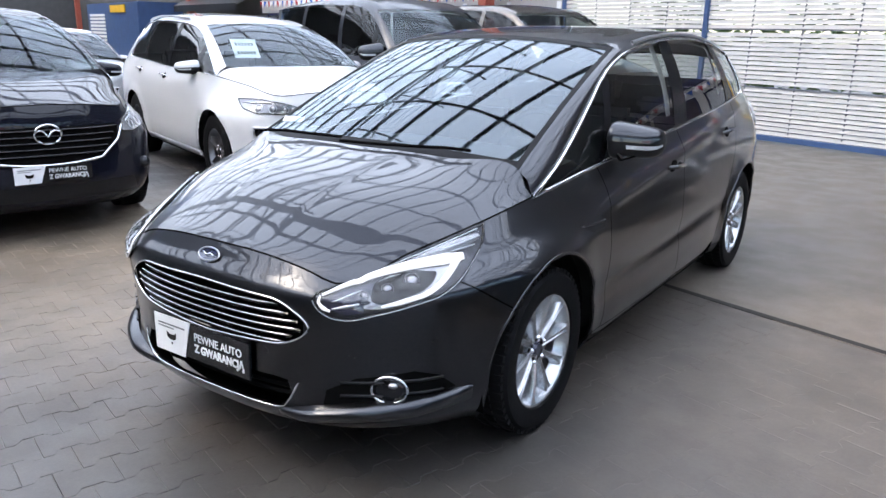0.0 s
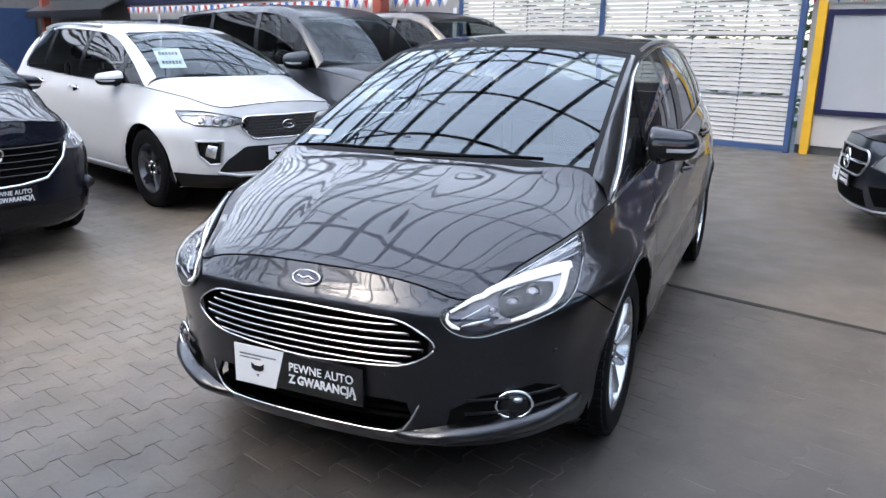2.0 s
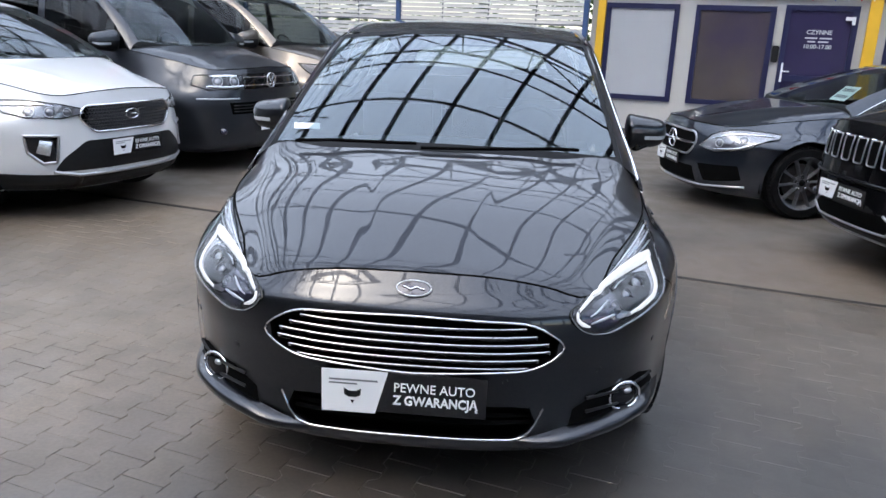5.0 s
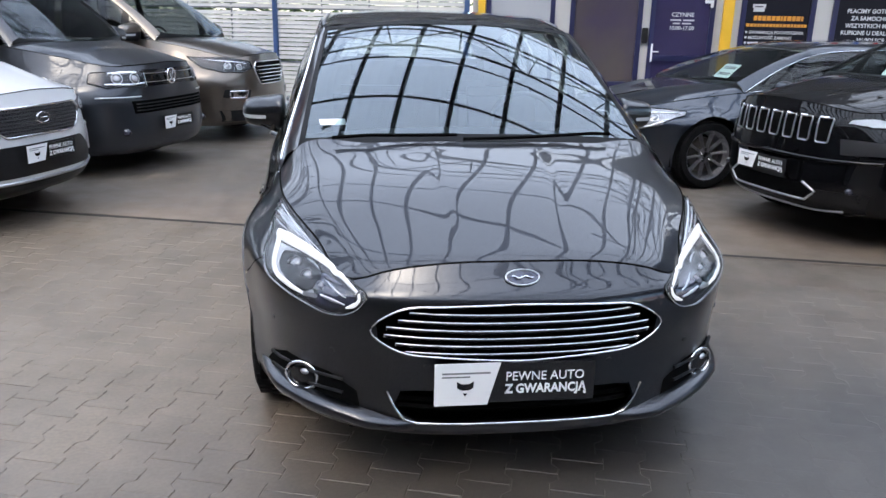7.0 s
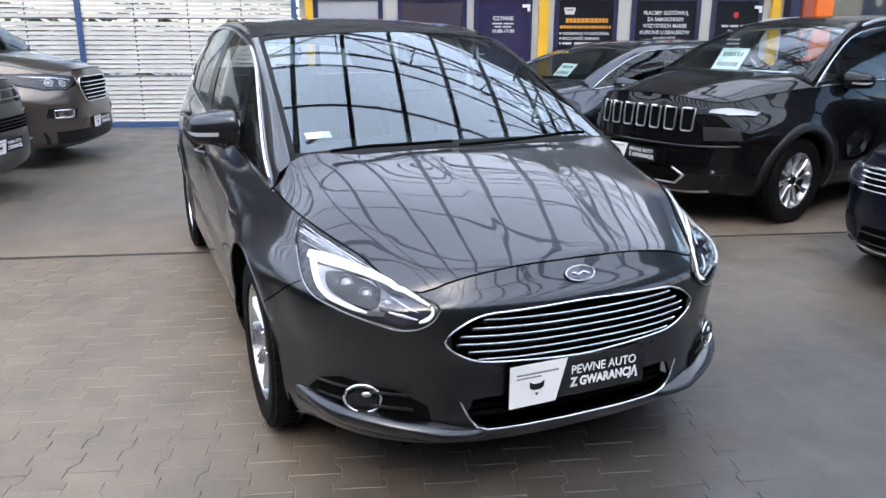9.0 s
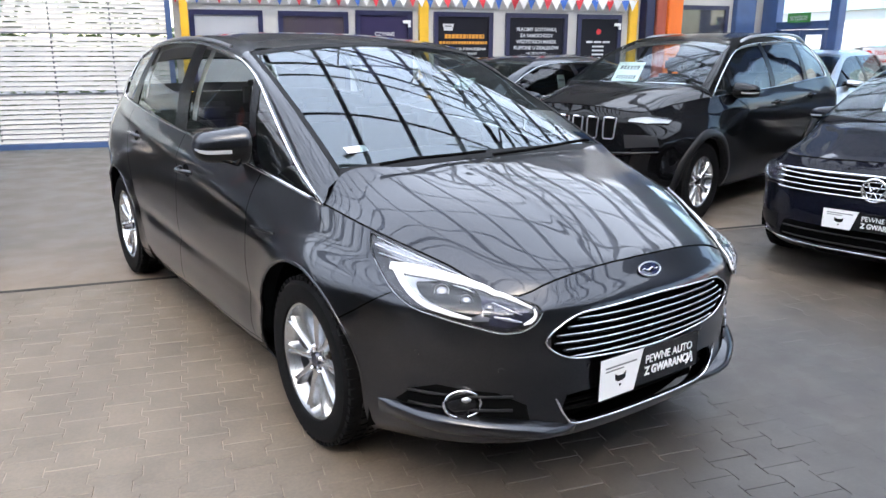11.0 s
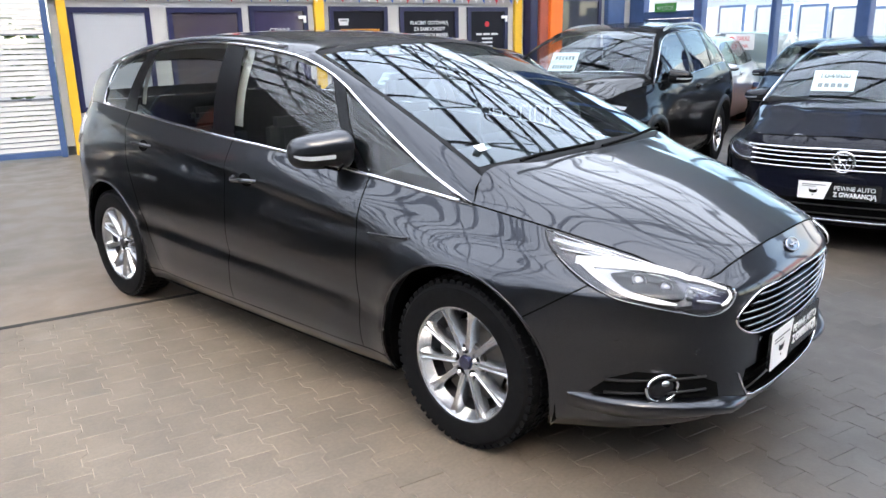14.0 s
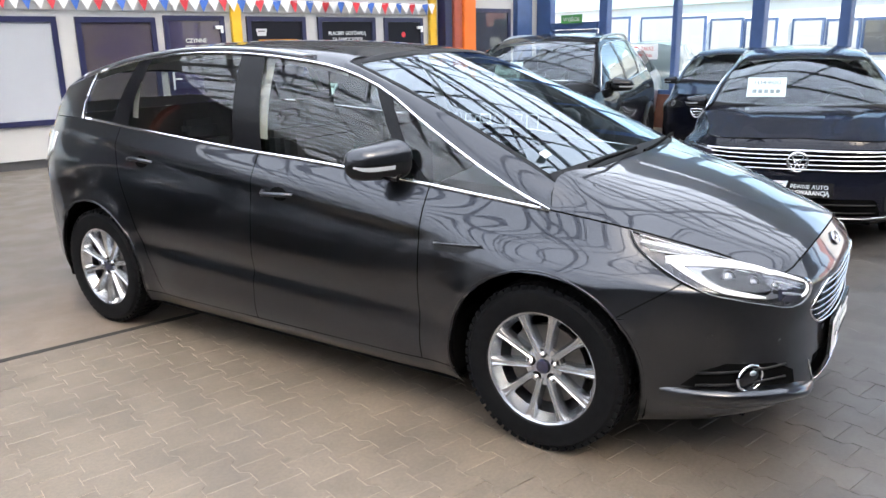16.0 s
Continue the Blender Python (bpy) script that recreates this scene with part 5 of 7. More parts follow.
# louvre fence
fence = hall_thing("louvre_fence", "white horizontal metal louvre fence between blue posts", "fence")
VF = 9.62
POSTS = (-1.45, -4.73, -7.9)
for u in POSTS:
    hall_part("post", boxed(u - 0.04, u + 0.04, VF - 0.05, VF + 0.05, 0, 2.75, None, 0.006), M_BLUE, fence)
rnd = random.Random(3)
slat = bmesh.new()
box(slat, -1.62, 1.62, -0.006, 0.006, -0.031, 0.031)
me_slat = bpy.data.meshes.new("slat")
slat.to_mesh(me_slat)
slat.free()
me_slat.materials.append(M_FENCE)
for a, b in zip(POSTS, POSTS[1:]):
    hall_part("bottom_rail", boxed(b + 0.04, a - 0.04, VF - 0.03, VF + 0.03, 0.02, 0.1, None, 0.005), M_BLUE, fence)
    for z in (0.83, 1.70, 2.6):
        hall_part("rail", boxed(b + 0.04, a - 0.04, VF - 0.015, VF + 0.015, z - 0.012, z + 0.012), M_STEELD, fence)
    z = 0.14
    while z < 2.68:
        o = new("slat", me_slat)
        o.parent = fence
        sc = (a - b - 0.08) / 3.24
        o.matrix_basis = pose((a + b) / 2, VF, z, -21 + rnd.uniform(-3.5, 3.5), rnd.uniform(-0.06, 0.06), 0) @ Matrix.Diagonal((sc, 1, 1, 1))
        z += 0.0715
        if abs(z - 0.83) < 0.03 or abs(z - 1.70) < 0.03:
            z += 0.05
    for k in range(1, 4):
        u = b + (a - b) * k / 4
        hall_part("bracket", boxed(u - 0.011, u + 0.011, VF - 0.006, VF + 0.03, 0.1, 2.7), M_STEELD, fence)

# office front
office = hall_thing("wall_back", "white office front with navy framed panels and yellow posts", "wall", "structure")
hall_part("wall_panel", boxed(-1.38, 7.6, VB, VB + 0.12, 0.13, 2.75), M_WALLW, office)
hall_part("plinth", boxed(-1.38, 7.6, VB + 0.03, VB + 0.12, 0, 0.13), M_CONC, office)


def framed(parent, u0, u1, z0, z1, film, v=VB, fw=0.075, name="window"):
    o = new(name)
    o.parent = parent
    for nm, b in (("frame_side", (u0, u0 + fw, v - 0.045, v + 0.004, z0, z1)), ("frame_side", (u1 - fw, u1, v - 0.045, v + 0.004, z0, z1)), ("frame_top", (u0 + fw, u1 - fw, v - 0.045, v + 0.004, z1 - fw, z1)), ("frame_bottom", (u0 + fw, u1 - fw, v - 0.045, v + 0.004, z0, z0 + fw))):
        part(nm, boxed(*b), M_NAVYF, o)
    part("pane", boxed(u0 + fw, u1 - fw, v - 0.018, v - 0.006, z0 + fw, z1 - fw), film, o)
    return o


framed(office, -1.15, -0.04, 0.6, 2.07, M_FILMG)
framed(office, 0.2, 1.33, 0.6, 2.07, M_FILMD)
DOOR_1 = framed(office, 1.45, 2.42, 0.13, 2.1, M_FILMP, name="office_door")
WIN_P = framed(office, 2.8, 3.88, 0.6, 2.1, M_SIGNNAVY)
WIN_T = framed(office, 4.12, 5.32, 0.6, 2.1, M_SIGNNAVY)
DOOR_2 = framed(office, 5.52, 6.42, 0.13, 2.1, M_SIGNNAVY, name="office_door")
for u in (-1.22, 2.61, 6.64):
    hall_part("post", boxed(u - 0.08 if u > 0 else u - 0.06, u + 0.08 if u > 0 else u + 0.06, VB - 0.09, VB - 0.006, 0, 2.75, None, 0.006), M_YELLOW, office)
for u0, u1, m in ((6.8, 6.98, M_NAVYF), (7.0, 7.2, M_REDP), (7.2, 7.5, M_ORANGE)):
    hall_part("pillar", boxed(u0, u1, VB - 0.25 - (u1 - 7) * 0.2, VB - 0.01, 0, 3.2, None, 0.01), m, office)
framed(office, 7.57, 8.75, 0.3, 2.3, M_DULLGLASS)
hall_part("wall_panel", boxed(7.6, 9.7, VB + 0.004, VB + 0.124, 0, 7.0), M_WALLW, office)
# ------------------------------------------------------------------ the grey people carrier
SMAX = dict(yfa=0.1, yta=3.0, ne=2.8, te=2.5, taper=0.05, wb=2.85, wr=0.341, arch=0.398, hw=0.94, rise=0.16, flare=0.02, crease=(0.43, 0.008))
SMAX["rings"] = [(0.19, -0.81, 3.68, 0.85), (0.245, -0.895, 3.79, 0.89), (0.31, -0.918, 3.85, 0.912), (0.42, -0.915, 3.87, 0.922), (0.52, -0.916, 3.87, 0.93), (0.61, -0.9265, 3.86, 0.938), (0.688, -0.9245, 3.845, 0.938), (0.708, -0.919, 3.84, 0.938)]
SMAX["nose"] = 0.0
SMAX["shoulder"] = [(0, -0.842, 0.822), (0.25, -0.836, 0.815), (0.42, -0.816, 0.788), (0.523, -0.785, 0.752), (0.655, -0.55, 0.83), (0.775, -0.285, 0.908), (0.812, 0.01, 0.953), (0.838, 0.557, 1.013), (0.855, 1.027, 1.06), (0.86, 1.595, 1.096), (0.842, 2.47, 1.16), (0.81, 2.96, 1.193), (0.755, 3.36, 1.195), (0.62, 3.64, 1.183), (0.3, 3.76, 1.17), (0, 3.78, 1.17)]
SMAX["hood_corner"] = 3
SMAX["rail"] = [(0.812, 0.01, 0.953), (0.80, 0.2, 1.03), (0.76, 0.487, 1.171), (0.73, 0.672, 1.272), (0.70, 0.867, 1.383), (0.683, 1.13, 1.472), (0.678, 1.383, 1.511), (0.67, 1.805, 1.546), (0.67, 2.347, 1.541), (0.675, 2.68, 1.506), (0.668, 3.036, 1.442), (0.635, 3.411, 1.362)]
SMAX["cowl"] = [(0.738, 0.03, 1.046), (0.45, -0.05, 1.074), (0, -0.075, 1.083)]
SMAX["wstop"], SMAX["wsc"], SMAX["roofrear"] = (0.645, 1.11, 1.502), (0, 1.04, 1.548), (0, 3.6, 1.47)
SMAX.update(glass_end=0.885, pillars=((0.53, 0.60, 0.83, 0.92), (1.49, 1.69, 1.62, 1.79), (2.55, 2.70, 2.50, 2.62)), ws_bow=0.02, hood_step=0.0028, nv=52, shoulder_crease=0.012, hood_mid=0.6, roof_dip=0.032, bulge=0.03, track=0.812, rim=0.232, tw=0.225, spokes="ten", cap=M_BADGE, beltz=1.05, sill=0.014)
GRILLE = rounded([(-0.50, 0.612), (-0.38, 0.695), (0, 0.705), (0.38, 0.695), (0.50, 0.612), (0.39, 0.535), (0, 0.51), (-0.39, 0.535)], 0.06)
LOWER = rounded([(-0.425, 0.405), (0.425, 0.405), (0.365, 0.292), (-0.365, 0.292)], 0.03)
SMAX["grille_hole"] = [GRILLE, LOWER]

hero = thing("people_carrier", "dark grey metallic people carrier with chrome grille and alloy wheels", "car")
K = build_car(SMAX, hero, M_GREY, hero=True, trim=M_CHROME)
skin = K["skin"]
fput = lambda x, z, q: skin.front(x, z, q)
# grille: recessed backing, chrome frame and bars
gr = new("grille")
gr.parent = hero
bm = bmesh.new()
rows = [[skin.front(x, z, -0.045) for x in np.linspace(-0.5, 0.5, 30)] for z in np.linspace(0.5, 0.71, 8)]
grid(bm, rows)
part("grille_backing", bm, M_LINER, gr)
part("grille_frame", strip(GRILLE, fput, 0.004, 0.003, True), M_CHROME, gr, smooth=True)
for k in range(6):
    z = 0.683 - k * 0.0275
    w = 0.335 + 0.115 * (1 - abs(k - 2.6) / 3.2)
    if k > 3:
        w = 0.43 - (k - 3) * 0.03
    bm = bmesh.new()
    pts = [skin.front(x, z - 0.012 * (1 - (x / 0.5) ** 2), -0.006) for x in np.linspace(-w, w, 41)]
    tube(bm, pts, 0.0042, 6, flat=0.8)
    part("grille_bar", bm, M_CHROME, gr, smooth=True)
    bm = bmesh.new()
    tube(bm, [Vector(p) + Vector((0, 0.012, -0.012)) for p in pts], 0.008, 4)
    part("grille_louvre", bm, M_GLOSSBLK, gr)
# badge
bd = new("badge")
bd.parent = hero
ov = lambda a, b: [(a * math.cos(k), 0.776 + b * math.sin(k)) for k in np.linspace(0, math.tau, 28, endpoint=False)]
part("badge_field", decal(ov(0.054, 0.021), fput, 0.006, thick=0.008, rings=3), M_BADGE, bd, smooth=True)
part("badge_ring", strip(ov(0.054, 0.021), fput, 0.0028, 0.007, True), M_SATIN, bd, smooth=True)
bm = bmesh.new()
tube(bm, [skin.front(x, 0.776 + 0.003 * math.sin(x * 160), 0.009) for x in np.linspace(-0.034, 0.034, 20)], 0.0032, 5)
part("badge_script", bm, M_CHROME, bd, smooth=True)
# lower intake
lo = new("lower_intake")
lo.parent = hero
bm = bmesh.new()
rows = [[skin.front(x, z, -0.07) for x in np.linspace(-0.45, 0.45, 20)] for z in np.linspace(0.27, 0.42, 6)]
grid(bm, rows)
part("intake_backing", bm, M_LINER, lo)
for z in (0.325, 0.36):
    bm = bmesh.new()
    tube(bm, [skin.front(x, z, -0.045) for x in np.linspace(-0.4, 0.4, 20)], 0.009, 4)
    part("intake_bar", bm, M_LINER, lo)
part("intake_chrome", strip([(-0.425, 0.40), (-0.40, 0.345), (-0.37, 0.302), (-0.33, 0.29), (0.33, 0.29), (0.37, 0.302), (0.40, 0.345), (0.425, 0.40)], fput, 0.0048, 0.002), M_CHROME, lo, smooth=True)
# painted lip along the foot of the bumper: a ledge that stands out below the fog lamps
nput = lambda x, y, z, q: skin.near((x, y, z), q)
for s in (1, -1):
    line = spline([(0.34, -0.90, 0.272), (0.42, -0.885, 0.282), (0.53, -0.845, 0.305), (0.66, -0.745, 0.325), (0.76, -0.60, 0.338), (0.835, -0.44, 0.345)], 30)
    rows = []
    for k, p in enumerate(line):
        f = min(1.0, k / 6, (29 - k) / 9) ** 0.7
        rows.append([skin.near((p[0] * s, p[1], p[2] + dz * (0.5 + 0.5 * f)), 0.001 + d * f) for dz, d in ((0.030, 0.0), (0.026, 0.022), (0.019, 0.043), (0.007, 0.051), (-0.010, 0.045), (-0.036, 0.026), (-0.065, 0.0))])
    bm = bmesh.new()
    grid(bm, rows)
    part("bumper_lip", bm, M_GREY, hero, smooth=True)
    # fog lamp pocket
    fo = new("fog_lamp")
    fo.parent = hero
    pocket = [(0.512 * s, -0.845, 0.334), (0.522 * s, -0.84, 0.388), (0.614 * s, -0.795, 0.436), (0.755 * s, -0.655, 0.455), (0.803 * s, -0.58, 0.428), (0.832 * s, -0.52, 0.372), (0.74 * s, -0.70, 0.343), (0.62 * s, -0.80, 0.336)]
    part("pocket", decal(pocket, nput, 0.0025, rings=4, sink=-0.0), M_LINER, fo, smooth=True)
    for dz in (-0.022, 0.026):
        bm = bmesh.new()
        tube(bm, [skin.near((x * s, y, 0.395 + dz), 0.006) for x, y in ((0.56, -0.81), (0.66, -0.73), (0.76, -0.62), (0.80, -0.56))], 0.006, 5)
        part("pocket_rib", bm, M_PLASTIC, fo, smooth=True)
    c = skin.near((0.684 * s, -0.705, 0.395), 0.006)
    q = (skin.near((0.684 * s, -0.705, 0.395), 0.1) - c).normalized()
    q = (q + Vector((0, -0.5, 0.05))).normalized()
    rot = Matrix.Translation(c) @ q.to_track_quat("Z", "Y").to_matrix().to_4x4()
    bm = bmesh.new()
    tube(bm, [rot @ Vector((0.061 * math.cos(a), 0.047 * math.sin(a), 0.008)) for a in np.linspace(0, math.tau, 32, endpoint=False)], 0.0055, 8, True)
    part("fog_ring", bm, M_CHROME, fo, smooth=True)
    bm = bmesh.new()
    bmesh.ops.create_uvsphere(bm, u_segments=20, v_segments=10, radius=0.047, matrix=rot @ Matrix.Diagonal((1.2, 0.92, 0.25, 1)))
    part("fog_lens", bm, M_GLOSSBLK, fo, smooth=True)
    bm = bmesh.new()
    bmesh.ops.create_uvsphere(bm, u_segments=16, v_segments=8, radius=0.018, matrix=rot @ Matrix.Translation((0.012, 0.016, 0.006)) @ Matrix.Diagonal((1, 0.6, 0.6, 1)))
    part("fog_bulb", bm, M_SATIN, fo, smooth=True)
    # parking sensors in the bumper
    for x, z in ((0.30, 0.495), (0.60, 0.515), (0.80, 0.56)):
        bm = bmesh.new()
        a = skin.front(x * s, z, 0.0)
        b = skin.front(x * s, z, 0.05)
        cyl(bm, 0.011, 0.006, Matrix.Translation(a) @ (b - a).to_track_quat("Z", "Y").to_matrix().to_4x4(), 14, 0.0095)
        part("parking_sensor", bm, M_GREY, hero, smooth=False)
    # headlight
    hero_lamp(hero, skin, s)
    mirror(hero, s, (0.848, 0.66, 1.092), (1.05, 0.80, 1.163), 0.1, M_GREY, sweep=0.10)
    handle(hero, skin, s, 1.345, 0.92, M_GREY)
    handle(hero, skin, s, 2.375, 1.0, M_GREY)
    # wing vent behind the front wheel
    part("wing_vent", decal([(0.25, 0.80), (0.47, 0.785), (0.47, 0.765), (0.34, 0.765)], lambda a, b, o_: skin.side(a, b, s, o_), 0.003, rings=2), M_PLASTIC, hero, smooth=True)
    part("vent_trim", strip([(0.47, 0.792), (0.25, 0.802)], lambda a, b, o_: skin.side(a, b, s, o_), 0.005, 0.006), M_GREY, hero, smooth=True)
    # tail lamp
    tl = [(0.80 * s, 3.30, 1.10), (0.86 * s, 3.30, 1.0), (0.86 * s, 3.45, 0.93), (0.74 * s, 3.65, 0.95), (0.70 * s, 3.62, 1.12)]
    part("tail_lamp", decal(tl, nput, 0.01, thick=0.012, rings=3), M_LAMPWHITE, hero, smooth=True)
    # sill and arch edges
    for yc in (0.0, 2.85):
        bm = bmesh.new()
        tube(bm, [skin.side(yc + 0.408 * math.cos(a), max(0.2, 0.341 + 0.408 * math.sin(a)), s, 0.0) for a in np.linspace(-0.3, math.pi + 0.3, 44)], 0.004, 6)
        part("arch_edge", bm, M_GREY, hero, smooth=True)
# tray added under the nose, blocks light to deepen the floor's shade
bm = bmesh.new()
grid(bm, [[(w_ * k_, y_ + 0.1 * k_ * k_, z_) for k_ in np.linspace(-1, 1, 13)] for w_, y_, z_ in ((0.50, -0.80, 0.205), (0.56, -0.72, 0.185), (0.70, -0.54, 0.185))])
part("shade_undertray", bm, M_LINER, hero)
plate_holder(hero, (-0.015, -0.926, 0.442), 0, 0.52, 0.138)
for s in (1, -1):
    for y0, y1 in ((1.50, 1.57), (2.52, 2.57)):
        bm = bmesh.new()
        SGk = K["SG"]
        rows = []
        for j in range(1, 9):
            yr = SGk[:, j, 1]
            rows.append([[np.interp(yy + 0.01 * j, yr, SGk[:, j, k]) * (s if k == 0 else 1) - (0.045 * s if k == 0 else 0) for k in range(3)] for yy in (y0, (y0 + y1) / 2, y1)])
        grid(bm, rows)
        part("inner_pillar_trim", bm, M_BEIGE, hero, smooth=True)
# wipers, washer, screen sticker, roof rails
for x0, x1, z0 in ((0.55, -0.08, 0.02), (-0.1, -0.6, 0.02)):
    bm = bmesh.new()
    pts = []
    for k in np.linspace(0, 1, 12):
        x = x0 + (x1 - x0) * k
        y = -0.085 + 0.1 * abs(x) ** 1.5 + 0.03 * (1 - k)
        pts.append((x, y - 0.01, np.interp(abs(x), (0, 0.45, 0.76), (1.083, 1.075, 1.045)) + 0.42 * (y + 0.09) + 0.012))
    tube(bm, pts, 0.006, 5, flat=1.2)
    part("wiper", bm, M_LINER, hero, smooth=True)
bm = bmesh.new()
PW = K["PW"]
c = min((Vector(p) for row in PW for p in row), key=lambda p: (p - Vector((-0.612, 0.16, 1.126))).length)
tl_ = Matrix.Translation(c + Vector((0.03, -0.003, 0.008))) @ pose(0, 0, 0, 35, 0, 12)
box(bm, -0.055, 0.055, -0.018, 0.018, 0, 0.001, tl_)
part("screen_sticker", bm, M_SIGNWHITE, hero)
for s in (1, -1):
    bm = bmesh.new()
    tube(bm, [(p[0] * s * 0.965, p[1], p[2] + 0.022) for p in K["T"][120:285:6]], 0.011, 6)
    part("roof_rail", bm, M_SATIN, hero, smooth=True)

# ------------------------------------------------------------------ the other cars


def place(x, y, heading):
    return pose(x, y, 0, 0, 0, heading + 90)


def front_lamps(car, skin, poly, drl=(), lenses=(), lit=False, base=None):
    for s in (1, -1):
        lamp_unit(car, skin, s, poly, drl, lenses, lit=lit, base=base)


def bar_grille(car, skin, poly, zs, w, frame=None, back=None, r=0.008, m=None, bow=0.0, out=0.012):
    o = new("grille")
    o.parent = car
    fp = lambda x, z, q: skin.front(x, z, q)
    part("grille_panel", decal(poly, fp, 0.003, rings=4), back or M_GLOSSBLK, o, smooth=True)
    if frame:
        part("grille_frame", strip(poly, fp, 0.01, 0.006, True), frame, o, smooth=True)
    for z in zs:
        ww = w(z) if callable(w) else w
        bm = bmesh.new()
        tube(bm, [skin.front(x, z + bow * (x / ww) ** 2, out) for x in np.linspace(-ww, ww, 21)], r, 5)
        part("grille_bar", bm, m or M_CHROME, o, smooth=True)
    return o


def round_badge(car, skin, z, r, kind):
    o = new("badge")
    o.parent = car
    c = skin.front(0, z, 0.016)
    rot = Matrix.Translation(c) @ pose(0, 0, 0, 90, 0, 0)
    bm = bmesh.new()
    sx = {"oval": 1.35, "wing": 1.3}.get(kind, 1.0)
    tube(bm, [rot @ Vector((r * sx * math.cos(a), r * math.sin(a) * (0.75 if kind == "oval" else 1), 0)) for a in np.linspace(0, math.tau, 32, endpoint=False)], r * 0.12, 6, True)
    part("badge_ring", bm, M_CHROME, o, smooth=True)
    bm = bmesh.new()
    lines = {"vee": [[(-0.6, 0.75), (-0.25, -0.1), (0, 0.25), (0.25, -0.1), (0.6, 0.75)], [(-0.9, 0.1), (-0.4, -0.85), (0, -0.1), (0.4, -0.85), (0.9, 0.1)]], "star": [[(0, 0), (0, 1)], [(0, 0), (0.86, -0.5)], [(0, 0), (-0.86, -0.5)]], "wing": [[(-1.2, 0.28), (-0.75, 0.42), (-0.35, 0.25), (0, -0.32), (0.35, 0.25), (0.75, 0.42), (1.2, 0.28)]], "oval": [[(-0.8, 0), (0.8, 0)]]}[kind]
    for l in lines:
        tube(bm, [rot @ Vector((a * r, b * r, 0)) for a, b in l], r * 0.11, 6)
    part("badge_mark", bm, M_CHROME, o, smooth=True)


def price_card(name, label, parent_m, w, h, rows, paper=None):
    o = thing(name, label, "price card", "price cards", "", parent_m)
    part("card", boxed(-w / 2, w / 2, -h / 2, h / 2, 0, 0.002), paper or M_PAPER, o)
    bm = bmesh.new()
    for k, (n, hh) in enumerate(rows):
        z = h / 2 - h * (k + 0.6) / (len(rows) + 0.2)
        for j in range(n):
            x = -w * 0.38 + w * 0.76 * (j + 0.5) / n
            box(bm, x - w * 0.28 / n, x + w * 0.28 / n, z - hh / 2, z + hh / 2, 0.002, 0.0032)
    part("print_bars", bm, M_INK, o)
    return o


# white SUV
KIA = car_spec(-0.95, 3.83, 0.945, 2.78, 0.37, 1.0, (0.55, -0.8, 0.965), (0.83, 0.1, 1.10), 1.13, 1.18, 1.2, (-0.02, 1.19), (0.60, 0.95, 1.58), 1.70, (0.58, 3.4, 1.52), gz=0.24)
KIA.update(track=0.815, rim=0.232, tw=0.235, spokes="five_pair", alloy=M_DARK_SHADED_ALLOY, beltz=1.15, hood_ridges=((0.6, 0.012, 0.2),), pillars=(0.14, 0.44, 0.72))
kia = thing("white_suv", "white sport utility car with dark mesh grille and dark alloy wheels", "car", "parked cars", "", place(-3.67, 3.21, -19))
K = build_car(KIA, kia, M_WHITE, trim=M_CHROME)
sk = K["skin"]
np_ = lambda x, y, z, q: sk.near((x, y, z), q)
front_lamps(kia, sk, [(0.42, -0.9, 0.83), (0.6, -0.85, 0.80), (0.78, -0.68, 0.82), (0.86, -0.52, 0.88), (0.89, -0.38, 1.0), (0.80, -0.55, 0.982), (0.65, -0.78, 0.925), (0.45, -0.88, 0.87)], [([(0.86, -0.47, 0.955), (0.76, -0.66, 0.935), (0.62, -0.81, 0.895)], (0.004, 0.012, 0.004))], [(0.76, -0.68, 0.872, 0.042), (0.65, -0.79, 0.852, 0.038), (0.55, -0.86, 0.845, 0.03)], base=M_LENSGREY)
KIA_GRILLE = rounded([(-0.42, 0.885), (0.42, 0.885), (0.47, 0.80), (0.36, 0.685), (-0.36, 0.685), (-0.47, 0.80)], 0.04)
bar_grille(kia, sk, KIA_GRILLE, [0.71 + 0.025 * k for k in range(7)], lambda z: 0.36 + 0.08 * (1 - abs(z - 0.79) / 0.1), M_CHROME, r=0.004, m=M_MESH)
bm = bmesh.new()
for k in range(-16, 17):
    for sg in (1, -1):
        run = [(k * 0.025 + sg * t * 0.05, 0.695 + 0.18 * (t + 1) / 2) for t in np.linspace(-1, 1, 13)]
        run = [p for p in run if inside(KIA_GRILLE, *p)]
        if len(run) > 2:
            tube(bm, [sk.front(*p, 0.012) for p in run], 0.003, 4)
part("grille_mesh", bm, M_MESH, kia)
round_badge(kia, sk, 0.80, 0.05, "oval")
kf = lambda x, z, q: sk.front(x, z, q)
part("bumper_insert", decal(rounded([(-0.44, 0.625), (0.44, 0.625), (0.60, 0.50), (0.66, 0.40), (-0.66, 0.40), (-0.60, 0.50)], 0.04), kf, 0.004, rings=6), M_PLASTIC, kia, smooth=True)
part("silver_lip", strip([(-0.66, 0.40), (-0.5, 0.365), (0.5, 0.365), (0.66, 0.40)], kf, 0.014, 0.004), M_SATIN, kia, smooth=True)
part("bumper_skirt", decal(rounded([(-0.74, 0.37), (0.74, 0.37), (0.70, 0.25), (-0.70, 0.25)], 0.03), kf, 0.003, rings=6), M_PLASTIC, kia, smooth=True)
